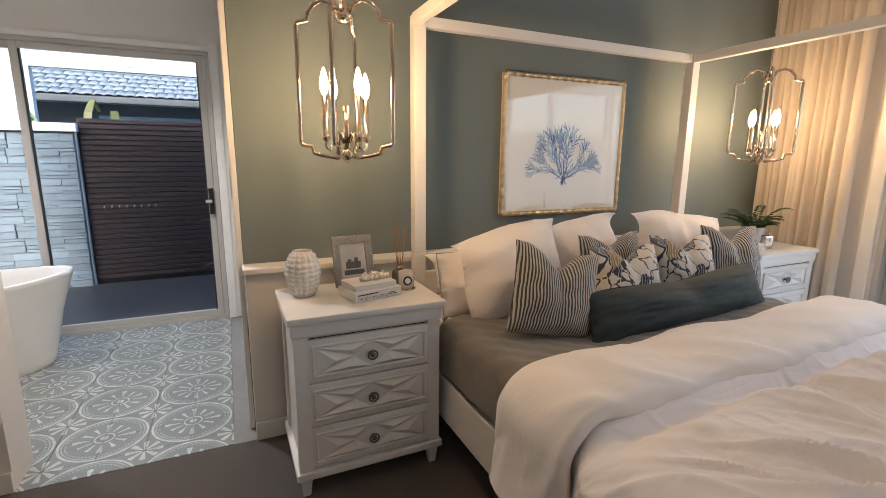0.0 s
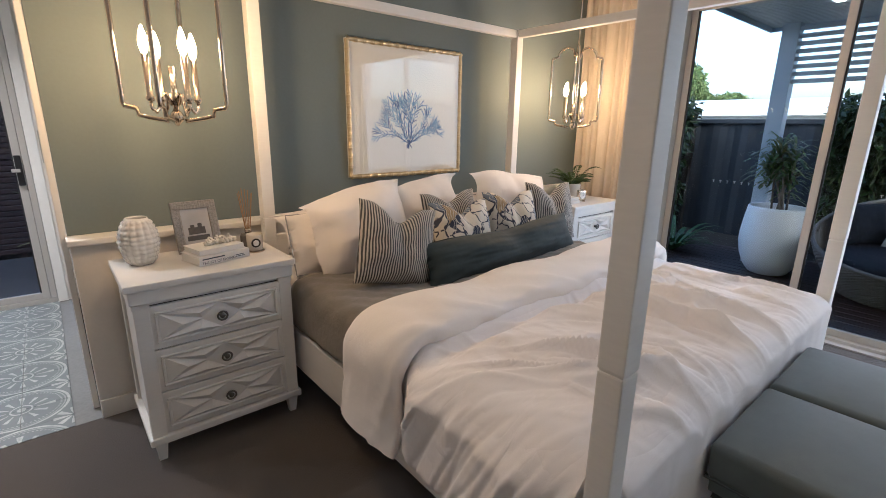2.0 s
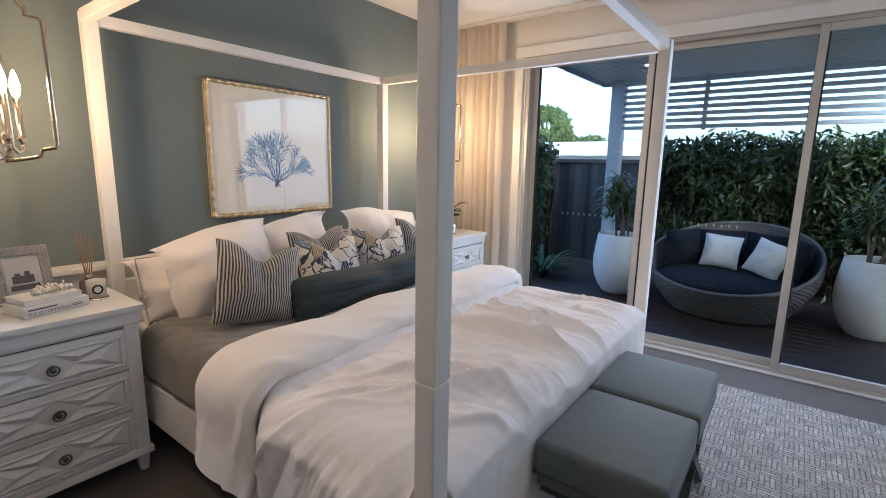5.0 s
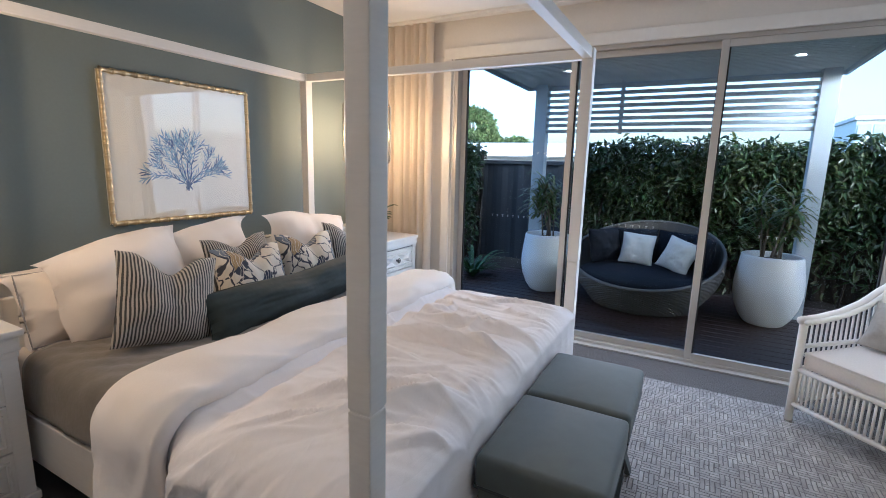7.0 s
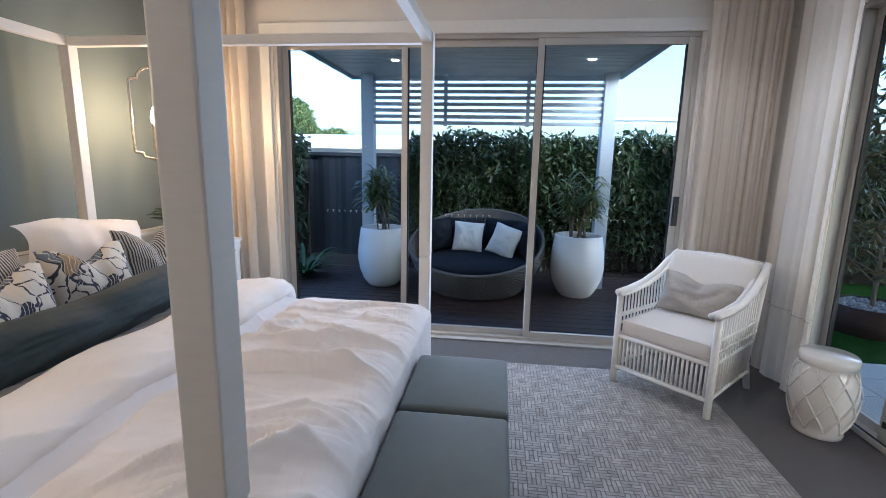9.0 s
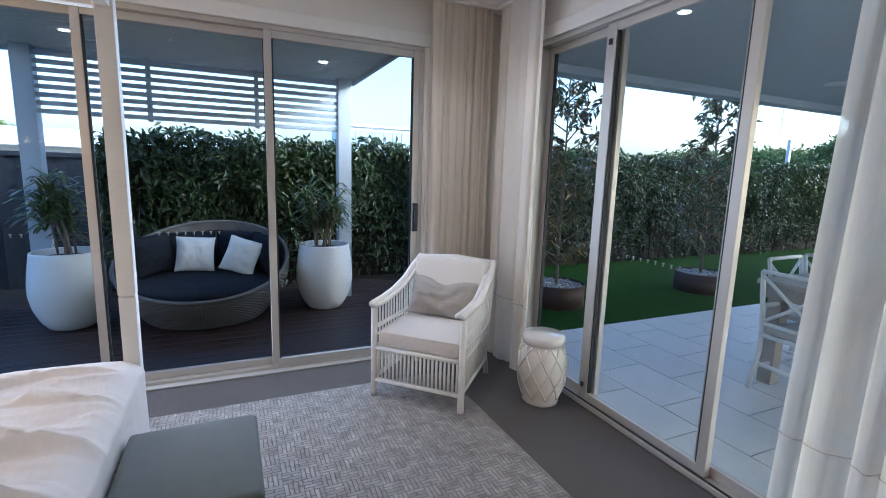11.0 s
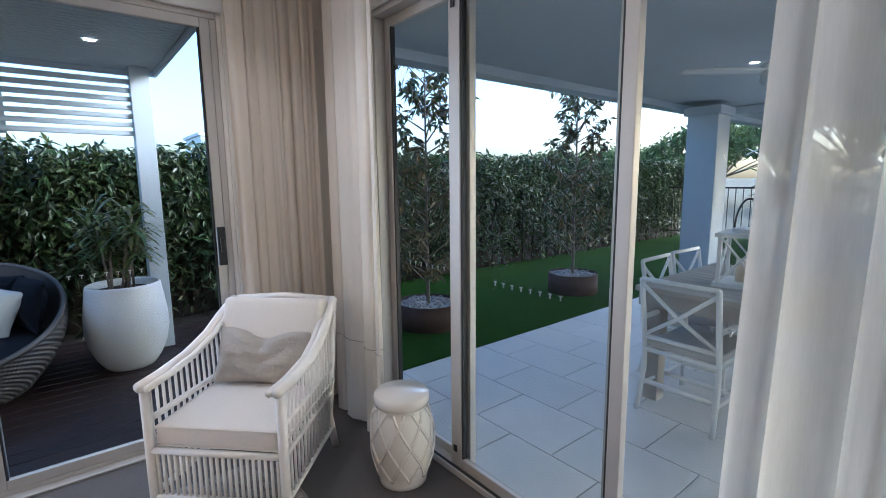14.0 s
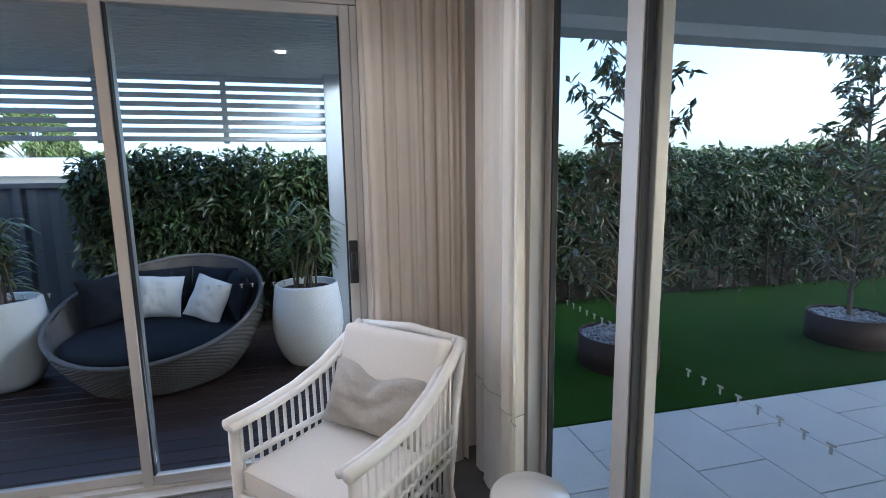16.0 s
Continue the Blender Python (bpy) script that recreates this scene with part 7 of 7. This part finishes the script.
# ---- young magnolias in steel rings on the lawn ----
def magnolia(label, m, seed, height):
    ob = thing("magnolia_tree", label, "tree", m, "trees on the lawn")
    rr = random.Random(seed)
    rng = np.random.default_rng(seed)
    part("steel_ring", lathe([(0.32, 0), (0.33, 0), (0.33, 0.26), (0.32, 0.26), (0.32, 0)], 40), M_CORTEN, ob, "rusty steel planter ring", True)
    part("pebble_bed", lathe([(0, 0.235), (0.32, 0.225)], 36), M_GRAVEL, ob)
    rocks = bmesh.new()
    for k in range(150):
        a, r = rr.uniform(0, 2 * math.pi), 0.30 * math.sqrt(rr.random())
        made = bmesh.ops.create_icosphere(rocks, subdivisions=1, radius=rr.uniform(0.012, 0.024))["verts"]
        bmesh.ops.translate(rocks, verts=made, vec=(r * math.cos(a), r * math.sin(a), 0.238))
    tagged(part("pebbles", rocks, M_GRAVEL, ob), kind="stuff")
    trunk = bmesh.new()
    main = [(0, 0, 0.2), (0.02, -0.01, height * 0.35), (-0.02, 0.02, height * 0.65), (0.01, 0, height)]
    tube(main, 0.022, trunk, 8, taper=lambda t: 1 - 0.7 * t)
    pts, nrm = [], []
    for k in range(44):
        z = 0.45 + (height - 0.5) * (k / 44) ** 1.15
        a, ln = k * 2.4 + rr.uniform(-0.4, 0.4), rr.uniform(0.25, 0.55) * (1.1 - 0.4 * z / height)
        tip = Vector((ln * math.cos(a), ln * math.sin(a), z + ln * rr.uniform(0.5, 1.0)))
        tube([(0, 0, z), tuple(Vector((0, 0, z)).lerp(tip, 0.5) + Vector((0, 0, -0.02))), tuple(tip)], 0.009, trunk, 5, taper=lambda t: 1 - 0.6 * t)
        for f in (0.55, 0.8, 1.0):
            p = Vector((0, 0, z)).lerp(tip, f)
            q = rng.normal(0, 1, (11, 3))
            q /= np.linalg.norm(q, axis=1)[:, None]
            pts.append(np.array(p) + q * 0.045)
            nrm.append(q + [0, 0, 0.6])
    part("trunk", trunk, M_BARK, ob, "", True)
    leaf_cloud(np.concatenate(pts), np.concatenate(nrm), 0.115, rng, "crown", M_LEAF2, ob, 1.0)
    return ob


magnolia("young magnolia in a rusty steel ring on the lawn", pose(5.06, -3.70, -0.055), 14, 2.75)
magnolia("young magnolia in a rusty steel ring on the lawn", pose(4.98, -6.12, -0.055), 17, 2.65)
sign = thing("street_sign", "pale sign board on a post beyond the hedge", "sign", pose(10.6, -17.5, -0.3))
part("sign_post", box(-0.05, 0.05, -0.05, 0.05, 0, 4.2), M_GREYPAINT, sign)
part("board", box(-0.08, -0.05, -0.7, 0.7, 3.2, 4.3), M_RENDER, sign)


# ---- pieces: floor tiles, stones, roof tiles, deck boards, pavers ----
def copies(source, places):
    for m in places:
        o = source.copy()
        scene.collection.objects.link(o)
        o.matrix_basis = m


T = 0.2
x0, y0 = -0.582 - 11 * T, 2.705 - 2 * T
tile = part("tile", box(0.0012, T - 0.0012, 0.0012, T - 0.0012, -0.0055, 0.001, bevel=0.0012, seg=1), medallion(), bath_floor, "", False, pose(-0.582, 2.705, 0))
copies(tile, [pose(x0 + i * T, y0 + j * T, 0) for i in range(1, 14) for j in range(1, 11) if not (i == 11 and j == 2)])
edge_tiles = bmesh.new()
for i in range(14):
    xa, xb = max(x0 + i * T, -2.69), min(x0 + (i + 1) * T, 0.122)
    if xb > xa and i not in range(1, 14):
        for j in range(1, 11):
            cube(edge_tiles, xa, xb - 0.001, y0 + j * T + 0.001, y0 + (j + 1) * T - 0.001, -0.0055, 0.001)
for i in range(14):
    xa, xb = max(x0 + i * T, -2.69), min(x0 + (i + 1) * T, 0.122)
    if xb > xa:
        cube(edge_tiles, xa, xb - 0.001, 2.388, y0 + T - 0.001, -0.0055, 0.001)
part("cut_tiles", edge_tiles, tile.data.materials[0], bath_floor)
rnd = random.Random(8)
stone_meshes = []
for w in (0.22, 0.34, 0.48):
    for h in (0.030, 0.048, 0.078):
        bm = box(0.002, w - 0.002, 0, 0.05, 0.0015, h - 0.0015, bevel=0.005, seg=1)
        for v in bm.verts:
            v.co.y += rnd.uniform(-0.004, 0.004)
        stone_meshes.append((w, h, part("stone", bm, M_STONE, stone_wall, "", False, pose(-4.2, 0.06, 0.2))))
z = -0.08
while z < 1.63:
    x = -4.4 + rnd.uniform(0, 0.2)
    band = min(0.156, 1.65 - z)
    while x < -1.40:
        w = rnd.choice((0.22, 0.34, 0.48))
        if x + w > -1.375:
            w = 0.22
            x = min(x, -1.595)
        hs = rnd.choice(((0.078, 0.078), (0.048, 0.030, 0.078), (0.030, 0.048, 0.078), (0.078, 0.048, 0.030)))
        zz = z
        for h in hs:
            if zz + h <= 1.652:
                src = next(o for a, b, o in stone_meshes if a == w and b == h)
                copies(src, [pose(x, rnd.uniform(-0.016, 0.002), zz)])
            zz += h
        x += w
        if x > -1.376:
            break
    z += 0.156
for a, b, o in stone_meshes:
    o.matrix_basis = pose(-4.4 + 0.0, 0.1, rnd.uniform(0.1, 1.2))
bm = sheet(lambda u, v: (u * 0.30, v * 0.26, 0.012 + 0.022 * abs(math.sin(u * 2 * math.pi)) + 0.115 * v - 0.012 * v), 12, 1, thick=0.012)
rt = part("roof_tile", bm, M_ROOFTILE, nh, "", True, pose(-3.62, 9.66, 2.38))
copies(rt, [pose(-3.62 + i * 0.298 + 0.1 * (j % 2), 9.66 + j * 0.235, 2.38 + j * 0.100) for i in range(18) for j in range(16) if i + j])
bd = part("deck_board", box(0, 0.132, -2.38, 3.58, -0.128, -0.10, bevel=0.004, seg=1), M_DECK, deck, "", False, pose(4.206, 0, 0))
copies(bd, [pose(4.206 + i * 0.1385, 0, 0) for i in range(1, 20)])
PX, PY = 0.60, 0.45
patio = bpy.data.objects["patio"]
pv = part("paver", box(0.003, PX - 0.003, 0.003, PY - 0.003, -0.0615, -0.05, bevel=0.002, seg=1), M_PAVER, patio, "", False, pose(3.598, -2.765, 0))
rows = []
for j in range(20):
    for i in range(9):
        x = 4.198 - PX - i * PX - (PX / 2 if j % 2 else 0)
        if i + j:
            rows.append(pose(x, -2.765 - j * PY, 0))
copies(pv, rows)
half = part("paver", box(0.003, PX / 2 - 0.003, 0.003, PY - 0.003, -0.0615, -0.05, bevel=0.002, seg=1), M_PAVER, patio, "", False, pose(4.198 - PX / 2, -2.765 - PY, 0))
copies(half, [pose(4.198 - PX / 2, -2.765 - j * PY, 0) for j in range(3, 20, 2)])
